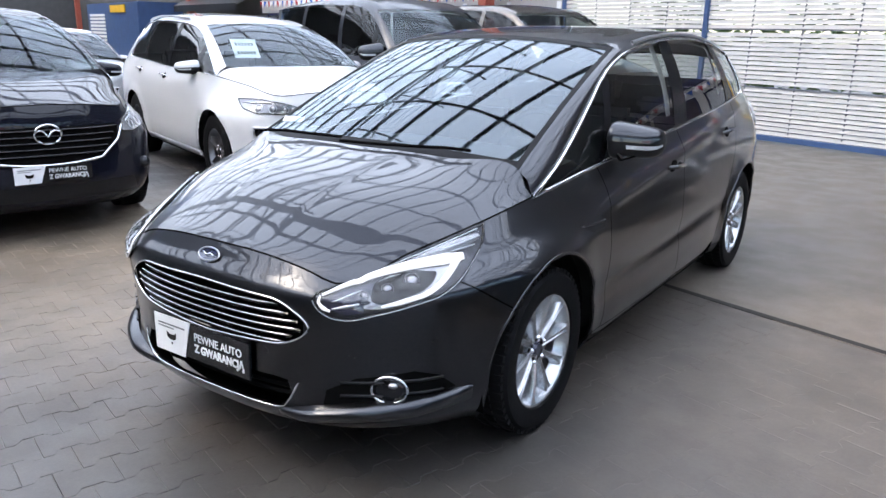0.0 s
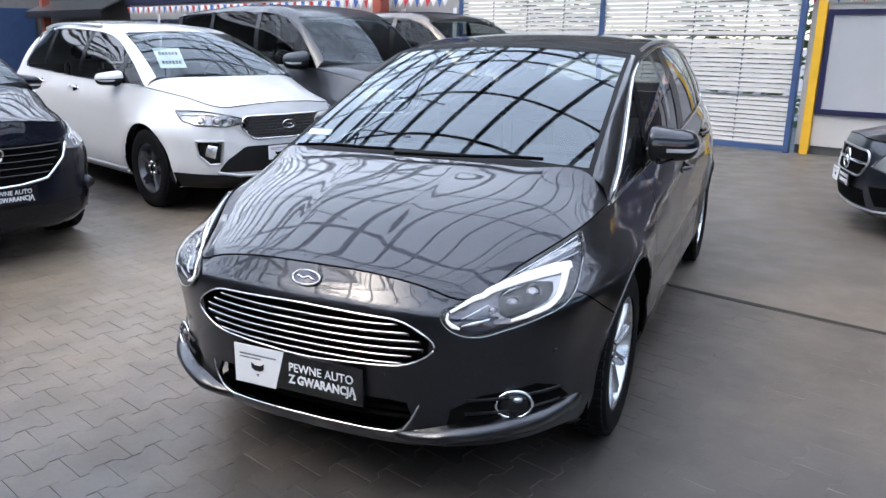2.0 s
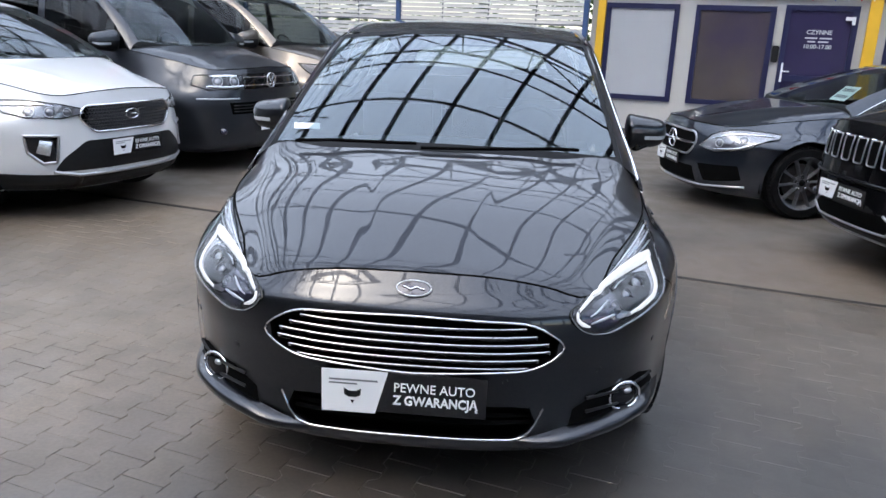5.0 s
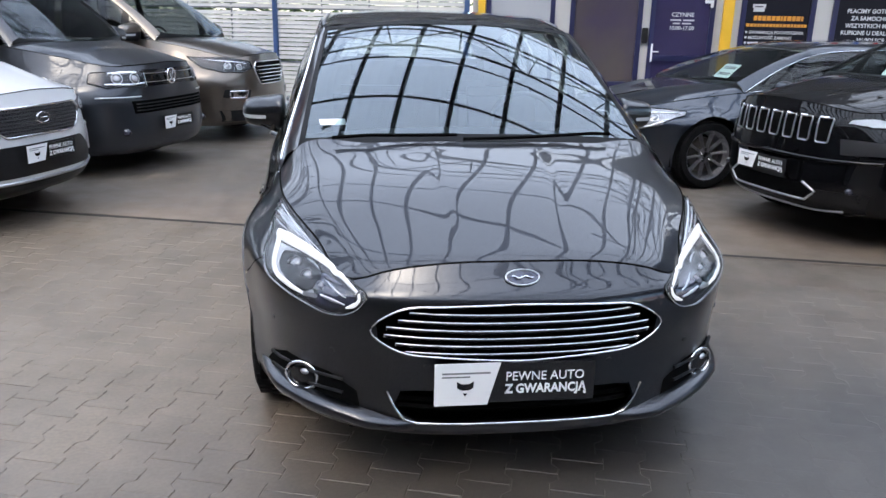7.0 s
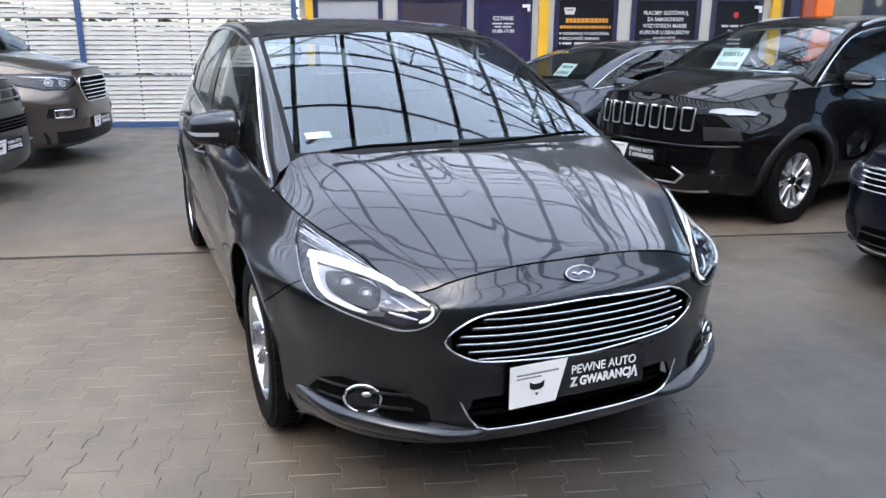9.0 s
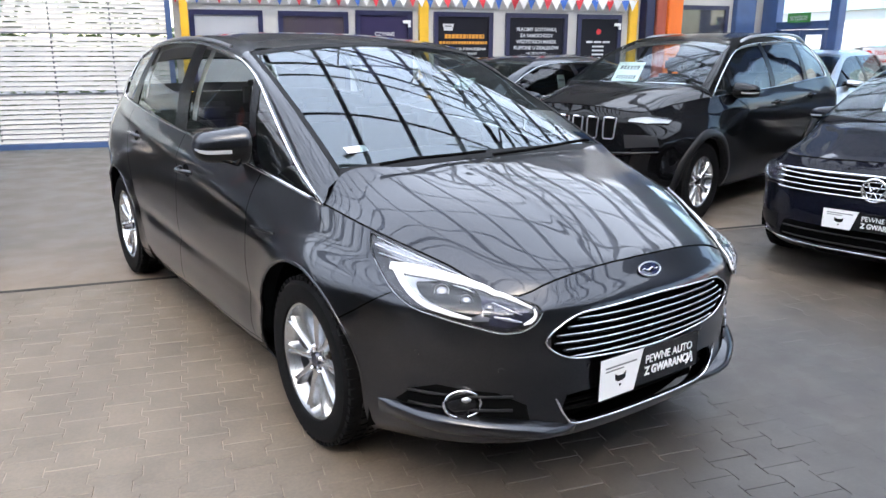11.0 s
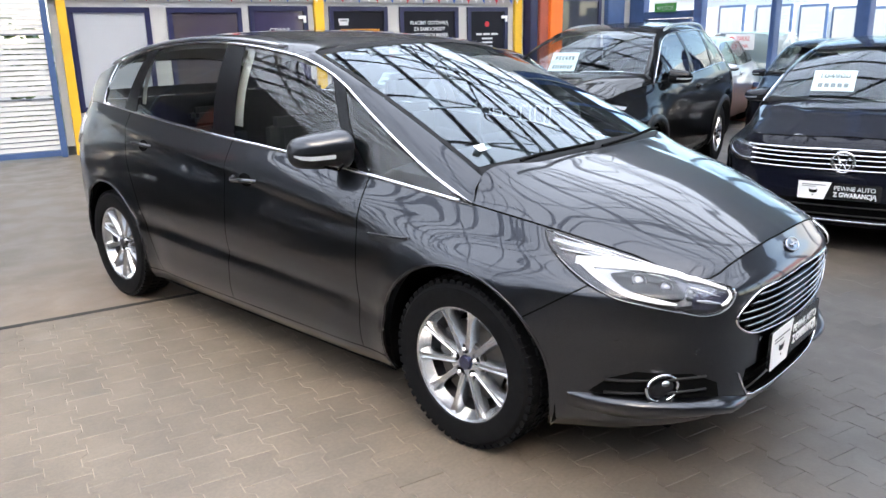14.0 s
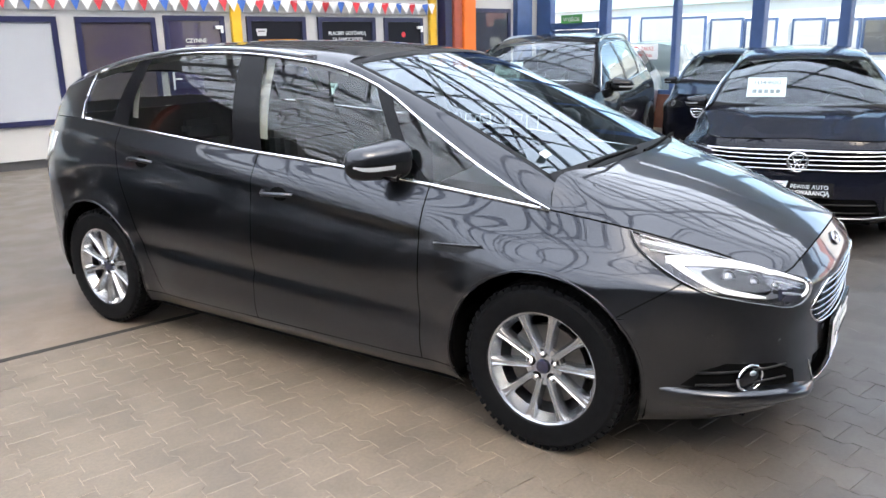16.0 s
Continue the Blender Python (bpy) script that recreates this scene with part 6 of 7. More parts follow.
for s in (1, -1):
    fog = [(0.635 * s, -0.85, 0.675), (0.79 * s, -0.665, 0.675), (0.785 * s, -0.68, 0.55), (0.73 * s, -0.77, 0.465), (0.66 * s, -0.84, 0.475)]
    part("fog_lamp", decal(fog, np_, 0.008, rings=3), M_GLOSSBLK, kia, smooth=True)
    part("fog_lens", band([(0.675 * s, -0.80, 0.575), (0.74 * s, -0.74, 0.595)], (0.055, 0.05), np_, 0.012), M_FLUTED, kia, smooth=True)
    part("fog_trim", strip(fog, lambda x, y, z, q: sk.near((x, y, z), q), 0.012, 0.004, True), M_SATIN, kia, smooth=True)
    part("corner_cladding", decal([(-0.16, 0.372), (0.49, 0.385), (0.505, 0.33), (0.50, 0.245), (-0.12, 0.245)], corner_put(sk, s), 0.004, thick=0.008, rings=5), M_PLASTIC, kia, smooth=True)
    mirror(kia, s, (0.86, 0.55, 1.15), (1.08, 0.66, 1.22), 0.085, M_WHITE)
    handle(kia, sk, s, 1.55, 1.03, M_CHROME)
    handle(kia, sk, s, 2.5, 1.06, M_CHROME)
    part("sill_trim", strip([(0.45, 0.30), (2.3, 0.30)], lambda a, b, q: sk.side(a, b, s, q), 0.02, 0.004), M_SATIN, kia, smooth=True)
    bm = bmesh.new()
    tube(bm, [(p[0] * s * 0.95, p[1], p[2] + 0.05) for p in K["T"][130:270:8]], 0.014, 6)
    part("roof_rail", bm, M_SATIN, kia, smooth=True)
plate_holder(kia, (0, -0.985, 0.56))

# black SUV beside it
MAZ = car_spec(-1.0, 3.7, 0.935, 2.75, 0.365, 1.0, (0.56, -0.8, 0.96), (0.82, 0.15, 1.10), 1.14, 1.18, 1.2, (0.02, 1.18), (0.58, 0.98, 1.60), 1.70, (0.56, 3.3, 1.5), gz=0.22)
MAZ.update(track=0.80, rim=0.24, tw=0.235, spokes="five", beltz=1.15)
maz = thing("black_suv", "black sport utility car with chrome winged grille", "car", "parked cars", "", place(-4.26, 0.59, -15))
K = build_car(MAZ, maz, M_NAVY, trim=M_CHROME)
sk = K["skin"]
front_lamps(maz, sk, [(0.56, -0.90, 0.775), (0.68, -0.83, 0.77), (0.80, -0.68, 0.80), (0.87, -0.46, 0.90), (0.865, -0.34, 0.985), (0.78, -0.52, 0.975), (0.68, -0.74, 0.93), (0.56, -0.87, 0.86)], [([(0.85, -0.42, 0.945), (0.74, -0.66, 0.915), (0.60, -0.85, 0.84)], (0.004, 0.018, 0.012))], [(0.76, -0.72, 0.85, 0.042), (0.66, -0.83, 0.82, 0.03)], base=M_LENSGREY)
bar_grille(maz, sk, rounded([(-0.52, 0.84), (0.52, 0.84), (0.5, 0.72), (0.36, 0.60), (0, 0.575), (-0.36, 0.60), (-0.5, 0.72)], 0.04), [0.64 + 0.045 * k for k in range(5)], lambda z: 0.36 + 0.6 * (z - 0.6), None, M_LINER, 0.008, M_GLOSSBLK)
part("grille_wing", strip([(-0.55, 0.83), (-0.5, 0.72), (-0.36, 0.60), (-0.18, 0.575), (0, 0.568), (0.18, 0.575), (0.36, 0.60), (0.5, 0.72), (0.55, 0.83)], lambda x, z, q: sk.front(x, z, q), 0.012, 0.01), M_CHROME, maz, smooth=True)
round_badge(maz, sk, 0.79, 0.07, "wing")
part("bumper_insert", decal([(-0.62, 0.42), (0.62, 0.42), (0.66, 0.31), (-0.66, 0.31)], lambda x, z, q: sk.front(x, z, q), 0.004, rings=3), M_PLASTIC, maz, smooth=True)
for s in (1, -1):
    c = sk.near((0.74 * s, -0.75, 0.5), 0.006)
    bm = bmesh.new()
    bmesh.ops.create_uvsphere(bm, u_segments=16, v_segments=8, radius=0.05, matrix=Matrix.Translation(c))
    part("fog_lamp", bm, M_HOUSING, maz, smooth=True)
    mirror(maz, s, (0.86, 0.58, 1.15), (1.07, 0.66, 1.21), 0.085, M_NAVY)
    handle(maz, sk, s, 1.55, 1.02, M_NAVY)
    handle(maz, sk, s, 2.5, 1.05, M_NAVY)
plate_holder(maz, (0, -1.04, 0.515))

# grey van
T5 = car_spec(-0.93, 3.95, 0.95, 3.0, 0.34, 1.09, (0.66, -0.68, 1.065), (0.87, 0.22, 1.22), 1.24, 1.24, 1.24, (0.0, 1.27), (0.72, 0.78, 1.80), 1.97, (0.72, 3.8, 1.84), gz=0.22, ne=3.6, te=5, van=True)
T5.update(pillar_mat=M_VAN, track=0.815, rim=0.21, tw=0.215, spokes="five", beltz=1.2, pillars=(0.1, 0.36, 0.68), glass_end=0.95)
t5 = thing("grey_van", "dark grey passenger van with horizontal grille bars", "van", "parked cars", "", place(-3.19, 5.51, -20))
K = build_car(T5, t5, M_VAN)
sk = K["skin"]
front_lamps(t5, sk, [(0.42, -0.9, 0.87), (0.78, -0.72, 0.87), (0.86, -0.55, 0.93), (0.84, -0.55, 1.04), (0.7, -0.76, 1.035), (0.42, -0.87, 1.015)], [([(0.44, -0.90, 0.905), (0.62, -0.83, 0.898), (0.79, -0.70, 0.91)], (0.012, 0.014, 0.012)), ([(0.76, -0.72, 1.03), (0.60, -0.84, 1.03), (0.5, -0.88, 1.02)], (0.012, 0.018, 0.012))], [(0.7, -0.78, 0.968, 0.05), (0.54, -0.87, 0.96, 0.048)])
bar_grille(t5, sk, [(-0.42, 1.03), (0.42, 1.03), (0.42, 0.87), (-0.42, 0.87)], [0.91, 0.99], 0.42, None, M_GLOSSBLK, 0.006)
round_badge(t5, sk, 0.95, 0.075, "vee")
bar_grille(t5, sk, [(-0.62, 0.74), (0.62, 0.74), (0.6, 0.62), (-0.6, 0.62)], [0.65, 0.68, 0.71], 0.58, None, M_LINER, 0.006, M_PLASTIC)
for s in (1, -1):
    part("bumper_line", strip([(0.5 * s, 0.78), (0.86 * s, 0.78)], lambda x, z, q: sk.front(x, z, q), 0.008, 0.003), M_SATIN, t5, smooth=True)
    c = sk.near((0.7 * s, -0.83, 0.45), 0.004)
    bm = bmesh.new()
    bmesh.ops.create_uvsphere(bm, u_segments=14, v_segments=8, radius=0.04, matrix=Matrix.Translation(c))
    part("fog_lamp", bm, M_LENSDARK, t5, smooth=True)
    mirror(t5, s, (0.9, 0.42, 1.3), (1.18, 0.45, 1.36), 0.13, M_VAN)
    handle(t5, sk, s, 1.3, 1.05, M_PLASTIC)
plate_holder(t5, (0, -0.965, 0.5))

# bronze van
TC = car_spec(-0.98, 3.95, 0.985, 2.93, 0.345, 1.10, (0.6, -0.74, 1.06), (0.87, 0.15, 1.24), 1.25, 1.25, 1.25, (-0.05, 1.28), (0.73, 0.85, 1.83), 1.97, (0.72, 3.8, 1.85), gz=0.22, ne=3.0, te=5, van=True)
TC.update(pillar_mat=M_BRONZE, track=0.83, rim=0.215, tw=0.215, spokes="ten", beltz=1.2, pillars=(0.1, 0.36, 0.68), glass_end=0.95)
tc = thing("bronze_van", "bronze grey metallic passenger van with a tall chrome grille", "van", "parked cars", "", place(-2.44, 7.73, -20))
K = build_car(TC, tc, M_BRONZE)
sk = K["skin"]
front_lamps(tc, sk, [(0.42, -0.93, 0.93), (0.6, -0.87, 0.875), (0.80, -0.72, 0.90), (0.92, -0.48, 1.0), (0.93, -0.28, 1.13), (0.82, -0.52, 1.12), (0.62, -0.82, 1.065), (0.44, -0.91, 1.01)], [([(0.84, -0.48, 1.075), (0.70, -0.74, 1.035), (0.52, -0.89, 0.99)], (0.004, 0.012, 0.008))], [(0.74, -0.75, 0.985, 0.042), (0.62, -0.85, 0.955, 0.035)])
bar_grille(tc, sk, rounded([(-0.36, 1.0), (0.36, 1.0), (0.4, 0.9), (0.3, 0.72), (-0.3, 0.72), (-0.4, 0.9)], 0.05), [0.76 + 0.045 * k for k in range(5)], lambda z: 0.3 + 0.25 * (z - 0.74), M_CHROME, M_LINER, 0.009)
for s in (1, -1):
    part("fog_pocket", decal([(0.5 * s, -0.93, 0.66), (0.8 * s, -0.72, 0.68), (0.82 * s, -0.7, 0.58), (0.54 * s, -0.92, 0.55)], lambda x, y, z, q: sk.near((x, y, z), q), 0.004, rings=3), M_PLASTIC, tc, smooth=True)
    part("fog_lamp", decal([(0.58 * s, -0.9, 0.64), (0.74 * s, -0.8, 0.64), (0.74 * s, -0.8, 0.59), (0.6 * s, -0.9, 0.585)], lambda x, y, z, q: sk.near((x, y, z), q), 0.012, rings=3), M_REFLECTOR, tc, smooth=True)
    part("fog_trim", strip([(0.56 * s, -0.91, 0.655), (0.77 * s, -0.77, 0.655), (0.76 * s, -0.77, 0.575), (0.58 * s, -0.905, 0.57)], lambda x, y, z, q: sk.near((x, y, z), q), 0.01, 0.006, True), M_CHROME, tc, smooth=True)
    mirror(tc, s, (0.93, 0.38, 1.32), (1.2, 0.42, 1.4), 0.14, M_BRONZE)
    handle(tc, sk, s, 1.3, 1.08, M_PLASTIC)
part("bumper_skirt", decal([(-0.85, 0.42), (0.85, 0.42), (0.8, 0.28), (-0.8, 0.28)], lambda x, z, q: sk.front(x, z, q), 0.004, rings=3), M_PLASTIC, tc, smooth=True)
plate_holder(tc, (0, -1.0, 0.48))

# steel grey estate coupe
CLS = car_spec(-0.90, 4.05, 0.94, 2.87, 0.335, 0.82, (0.6, -0.65, 0.80), (0.80, 0.42, 0.93), 0.98, 1.0, 1.02, (0.3, 1.0), (0.55, 1.35, 1.34), 1.42, (0.52, 3.7, 1.2), gz=0.17, ne=2.6)
CLS.update(track=0.815, rim=0.245, tw=0.235, spokes="ten_thin", alloy=M_TWOTONE, beltz=0.98, pillars=(0.5, 0.78), hood_ridges=((0.45, 0.02, 0.3),))
cls = thing("steel_grey_estate", "steel grey low estate car with dark split-spoke wheels", "car", "parked cars", "", place(2.82, 4.84, 190.5))
K = build_car(CLS, cls, M_STEEL, trim=M_CHROME)
sk = K["skin"]
front_lamps(cls, sk, [(0.47, -0.82, 0.60), (0.62, -0.74, 0.565), (0.80, -0.52, 0.62), (0.88, -0.28, 0.74), (0.84, -0.24, 0.80), (0.70, -0.52, 0.775), (0.55, -0.74, 0.715)], [([(0.85, -0.3, 0.765), (0.72, -0.54, 0.735), (0.56, -0.75, 0.675)], (0.006, 0.014, 0.008)), ([(0.60, -0.745, 0.59), (0.74, -0.60, 0.615), (0.84, -0.42, 0.68)], (0.006, 0.01, 0.006))], [(0.76, -0.55, 0.68, 0.04), (0.63, -0.70, 0.645, 0.035)], base=M_LENSGREY)
bar_grille(cls, sk, rounded([(-0.38, 0.72), (0.38, 0.72), (0.42, 0.62), (0.34, 0.5), (-0.34, 0.5), (-0.42, 0.62)], 0.05), [0.61], 0.4, M_SATIN, M_LINER, 0.015)
round_badge(cls, sk, 0.61, 0.085, "star")
for s in (1, -1):
    part("side_intake", decal([(0.48 * s, -0.84, 0.44), (0.8 * s, -0.6, 0.46), (0.82 * s, -0.56, 0.33), (0.55 * s, -0.8, 0.28)], lambda x, y, z, q: sk.near((x, y, z), q), 0.004, rings=3), M_LINER, cls, smooth=True)
    mirror(cls, s, (0.82, 0.85, 0.98), (1.04, 0.92, 1.03), 0.07, M_STEEL)
    handle(cls, sk, s, 1.75, 0.87, M_STEEL)
    handle(cls, sk, s, 2.75, 0.9, M_STEEL)
part("lower_intake", decal([(-0.42, 0.40), (0.42, 0.40), (0.45, 0.26), (-0.45, 0.26)], lambda x, z, q: sk.front(x, z, q), 0.004, rings=3), M_LINER, cls, smooth=True)
part("silver_lip", strip([(-0.8, 0.27), (-0.5, 0.235), (0.5, 0.235), (0.8, 0.27)], lambda x, z, q: sk.front(x, z, q), 0.01, 0.004), M_SATIN, cls, smooth=True)
plate_holder(cls, (0, -0.935, 0.45))

# black SUV with a seven-slot grille
JEEP = car_spec(-0.93, 3.7, 0.925, 2.7, 0.355, 1.05, (0.6, -0.72, 1.0), (0.82, 0.2, 1.10), 1.14, 1.2, 1.22, (0.08, 1.2), (0.58, 0.98, 1.56), 1.67, (0.56, 3.3, 1.5), gz=0.26)
JEEP.update(track=0.79, rim=0.23, tw=0.225, spokes="ten", beltz=1.12, hood_ridges=((0.5, 0.012, 0.2),), pillars=(0.13, 0.43, 0.71), hood_p0=2.5, hood_p1=3.0)
jeep = thing("black_offroader", "glossy black off-road car with seven-slot grille and roof rails", "car", "parked cars", "", place(3.6, 2.52, 190))
K = build_car(JEEP, jeep, M_BLACK, trim=M_CHROME, tint=M_TINT, arch_mat=M_PLASTIC)
sk = K["skin"]
gr = new("grille")
gr.parent = jeep
for k in range(7):
    x = -0.435 + 0.145 * k
    slot = rounded([(x - 0.05, 0.95), (x + 0.05, 0.95), (x + 0.044, 0.775), (x - 0.044, 0.775)], 0.02)
    part("grille_slot", decal(slot, lambda a, b, q: sk.front(a, b, q), 0.003, rings=2), M_LINER, gr, smooth=True)
    part("slot_frame", strip(slot, lambda a, b, q: sk.front(a, b, q), 0.006, 0.008, True), M_SATIN, gr, smooth=True)
    part("slot_cap", strip([(x - 0.045, 0.948), (x + 0.045, 0.948)], lambda a, b, q: sk.front(a, b, q), 0.011, 0.008, step=0.05), M_CHROME, gr, smooth=True)
for s in (1, -1):
    lamp_unit(jeep, sk, s, [(0.6, -0.84, 0.94), (0.74, -0.72, 0.93), (0.86, -0.5, 0.965), (0.87, -0.42, 1.0), (0.76, -0.64, 1.0), (0.62, -0.82, 0.975)], [], [], lit=False, base=M_LAMPWHITE)
    part("lamp_pocket", decal([(0.58 * s, -0.86, 0.82), (0.8 * s, -0.66, 0.82), (0.82 * s, -0.64, 0.72), (0.6 * s, -0.86, 0.71)], lambda x, y, z, q: sk.near((x, y, z), q), 0.005, rings=3), M_MESH, jeep, smooth=True)
    c = sk.near((0.70 * s, -0.82, 0.45), 0.006)
    bm = bmesh.new()
    bmesh.ops.create_uvsphere(bm, u_segments=16, v_segments=8, radius=0.027, matrix=Matrix.Translation(c))
    part("fog_lamp", bm, M_LENSDARK, jeep, smooth=True)
    mirror(jeep, s, (0.86, 0.6, 1.14), (1.07, 0.68, 1.19), 0.085, M_BLACK)
    handle(jeep, sk, s, 1.5, 1.0, M_BLACK)
    handle(jeep, sk, s, 2.4, 1.03, M_BLACK)
    bm = bmesh.new()
    tube(bm, [(p[0] * s * 0.93, p[1], p[2] + 0.075 - 0.06 * (abs(k - 11) / 11) ** 4) for k, p in enumerate(K["T"][100:278:8])], 0.016, 6)
    part("roof_rail", bm, M_SATIN, jeep, smooth=True)
part("bumper_skirt", decal([(-0.75, 0.44), (0.75, 0.44), (0.7, 0.29), (-0.7, 0.29)], lambda x, z, q: sk.front(x, z, q), 0.004, rings=3), M_PLASTIC, jeep, smooth=True)
part("bumper_crease", strip([(-0.78, 0.665), (-0.5, 0.655), (0.5, 0.655), (0.78, 0.665)], lambda x, z, q: sk.front(x, z, q), 0.016, 0.004), M_BLACK, jeep, smooth=True)
part("lower_opening", decal(rounded([(-0.36, 0.47), (0.36, 0.47), (0.43, 0.42), (0.37, 0.36), (-0.37, 0.36), (-0.43, 0.42)], 0.02), lambda x, z, q: sk.front(x, z, q), 0.005, rings=4), M_LINER, jeep, smooth=True)
part("silver_lip", strip([(-0.6, 0.30), (-0.4, 0.275), (0.4, 0.275), (0.6, 0.30)], lambda x, z, q: sk.front(x, z, q), 0.01, 0.006), M_SATIN, jeep, smooth=True)
part("tow_trim", strip([(-0.36, 0.48), (-0.46, 0.42), (-0.38, 0.35), (0.38, 0.35), (0.46, 0.42), (0.36, 0.48)], lambda x, z, q: sk.front(x, z, q), 0.009, 0.006), M_SATIN, jeep, smooth=True)
plate_holder(jeep, (0, -0.985, 0.565))

# black estate
VW = car_spec(-0.91, 3.85, 0.915, 2.79, 0.335, 0.84, (0.62, -0.70, 0.82), (0.80, 0.28, 0.94), 0.98, 1.02, 1.05, (0.2, 1.0), (0.56, 1.15, 1.38), 1.48, (0.54, 3.45, 1.3), gz=0.19, ne=3.0)
VW.update(track=0.79, rim=0.22, tw=0.225, spokes="five", beltz=1.0, hood_ridges=((0.55, 0.015, 0.2),), pillars=(0.45, 0.72))
vw = thing("black_estate", "black estate car with chrome grille bars and price card", "car", "parked cars", "", place(3.72, -0.14, 189.5))
K = build_car(VW, vw, M_NAVY, trim=M_CHROME)
sk = K["skin"]
bar_grille(vw, sk, rounded([(-0.62, 0.735), (0.62, 0.735), (0.58, 0.60), (-0.58, 0.60)], 0.03), [0.612, 0.648, 0.684, 0.716], lambda z: 0.62, None, M_LINER, 0.006)
front_lamps(vw, sk, [(0.60, -0.80, 0.62), (0.74, -0.68, 0.62), (0.85, -0.45, 0.68), (0.86, -0.35, 0.74), (0.74, -0.6, 0.75), (0.6, -0.78, 0.735)], [([(0.61, -0.79, 0.725), (0.72, -0.66, 0.735), (0.84, -0.42, 0.735)], (0.004, 0.006, 0.004)), ([(0.62, -0.79, 0.64), (0.73, -0.68, 0.645), (0.83, -0.47, 0.69)], (0.003, 0.005, 0.003))], [], base=M_LENSDARK)
part("chrome_brow", strip([(-0.66, 0.742), (-0.4, 0.748), (0, 0.752), (0.4, 0.748), (0.66, 0.742)], lambda x, z, q: sk.front(x, z, q), 0.009, 0.004), M_CHROME, vw, smooth=True)
round_badge(vw, sk, 0.665, 0.072, "vee")
bar_grille(vw, sk, rounded([(-0.55, 0.40), (0.55, 0.40), (0.6, 0.27), (-0.6, 0.27)], 0.03), [0.3, 0.36], 0.55, None, M_LINER, 0.006, M_PLASTIC)
part("chrome_lip", strip([(-0.75, 0.265), (-0.5, 0.25), (0.5, 0.25), (0.75, 0.265)], lambda x, z, q: sk.front(x, z, q), 0.008, 0.004), M_CHROME, vw, smooth=True)
for s in (1, -1):
    mirror(vw, s, (0.83, 0.72, 1.0), (1.03, 0.8, 1.04), 0.07, M_NAVY)
    handle(vw, sk, s, 1.6, 0.86, M_NAVY)
    part("side_intake", decal([(0.62 * s, -0.82, 0.42), (0.82 * s, -0.55, 0.42), (0.8 * s, -0.55, 0.33), (0.64 * s, -0.8, 0.30)], lambda x, y, z, q: sk.near((x, y, z), q), 0.004, rings=3), M_PLASTIC, vw, smooth=True)
    bm = bmesh.new()
    tube(bm, [(p[0] * s * 0.95, p[1], p[2] + 0.04) for p in K["T"][130:275:8]], 0.012, 6)
    part("roof_rail", bm, M_SATIN, vw, smooth=True)
plate_holder(vw, (0, -0.955, 0.47))

# ------------------------------------------------------------------ more cars
HATCH = car_spec(-0.88, 3.45, 0.90, 2.62, 0.32, 0.88, (0.58, -0.68, 0.86), (0.78, 0.2, 0.98), 1.02, 1.06, 1.08, (0.1, 1.04), (0.55, 1.0, 1.42), 1.50, (0.52, 3.1, 1.38), gz=0.19)
HATCH.update(track=0.77, rim=0.21, tw=0.21, spokes="five", beltz=1.0, pillars=(0.45, 0.75))


def plain_hatch(name, label, m, body):
    c = thing(name, label, "car", "parked cars", "", m)
    k = build_car(HATCH, c, body)
    sk = k["skin"]
    front_lamps(c, sk, [(0.52, -0.78, 0.68), (0.68, -0.66, 0.66), (0.82, -0.42, 0.74), (0.8, -0.42, 0.82), (0.66, -0.64, 0.79), (0.54, -0.76, 0.75)], [], [(0.68, -0.64, 0.725, 0.04)])
    bar_grille(c, sk, rounded([(-0.42, 0.66), (0.42, 0.66), (0.36, 0.54), (-0.36, 0.54)], 0.03), [0.58, 0.62], 0.38, M_CHROME, M_LINER, 0.006)
    for s in (1, -1):
        mirror(c, s, (0.82, 0.6, 1.03), (1.02, 0.68, 1.07), 0.07, body)
        handle(c, sk, s, 1.5, 0.9, body)
    plate_holder(c, (0, -0.93, 0.42))
    return c


plain_hatch("silver_hatchback", "silver grey hatchback parked behind the black off-roader", place(8.5, 3.95, 190), M_SILVER)
plain_hatch("small_dark_hatchback", "small dark blue hatchback standing before the glass front", place(8.4, 1.62, 188) @ Matrix.Diagonal((0.93, 0.7, 0.96, 1)), M_NAVY)
plain_hatch("pale_hatchback", "pale silver hatchback in the second row", place(-9.4, 4.1, -19), M_SILVER)
vanm = place(15.05, 4.7, 10) @ Matrix.Diagonal((0.93, 0.8, 0.8, 1))
wv = thing("white_panel_van", "pale grey panel van parked outside the glass front", "van", "parked cars", "", vanm)
WV = dict(T5)
WV.update(glass_end=0.3, pillars=(0.12,), d_pillar=None, blind=True)
M_PALEVAN = paint("pale_van_paint", (0.24, 0.27, 0.28), 0.02, 0.0, 0.4)
build_car(WV, wv, M_PALEVAN, seats=False)

# ------------------------------------------------------------------ price cards behind the windscreens
def card_on(carm, x, y, z, tilt, w, h, rows, paper=None, turn=0):
    return price_card("price_card", "printed paper price card behind the windscreen", carm @ pose(x, y, z, tilt, 0, turn), w, h, rows, paper)


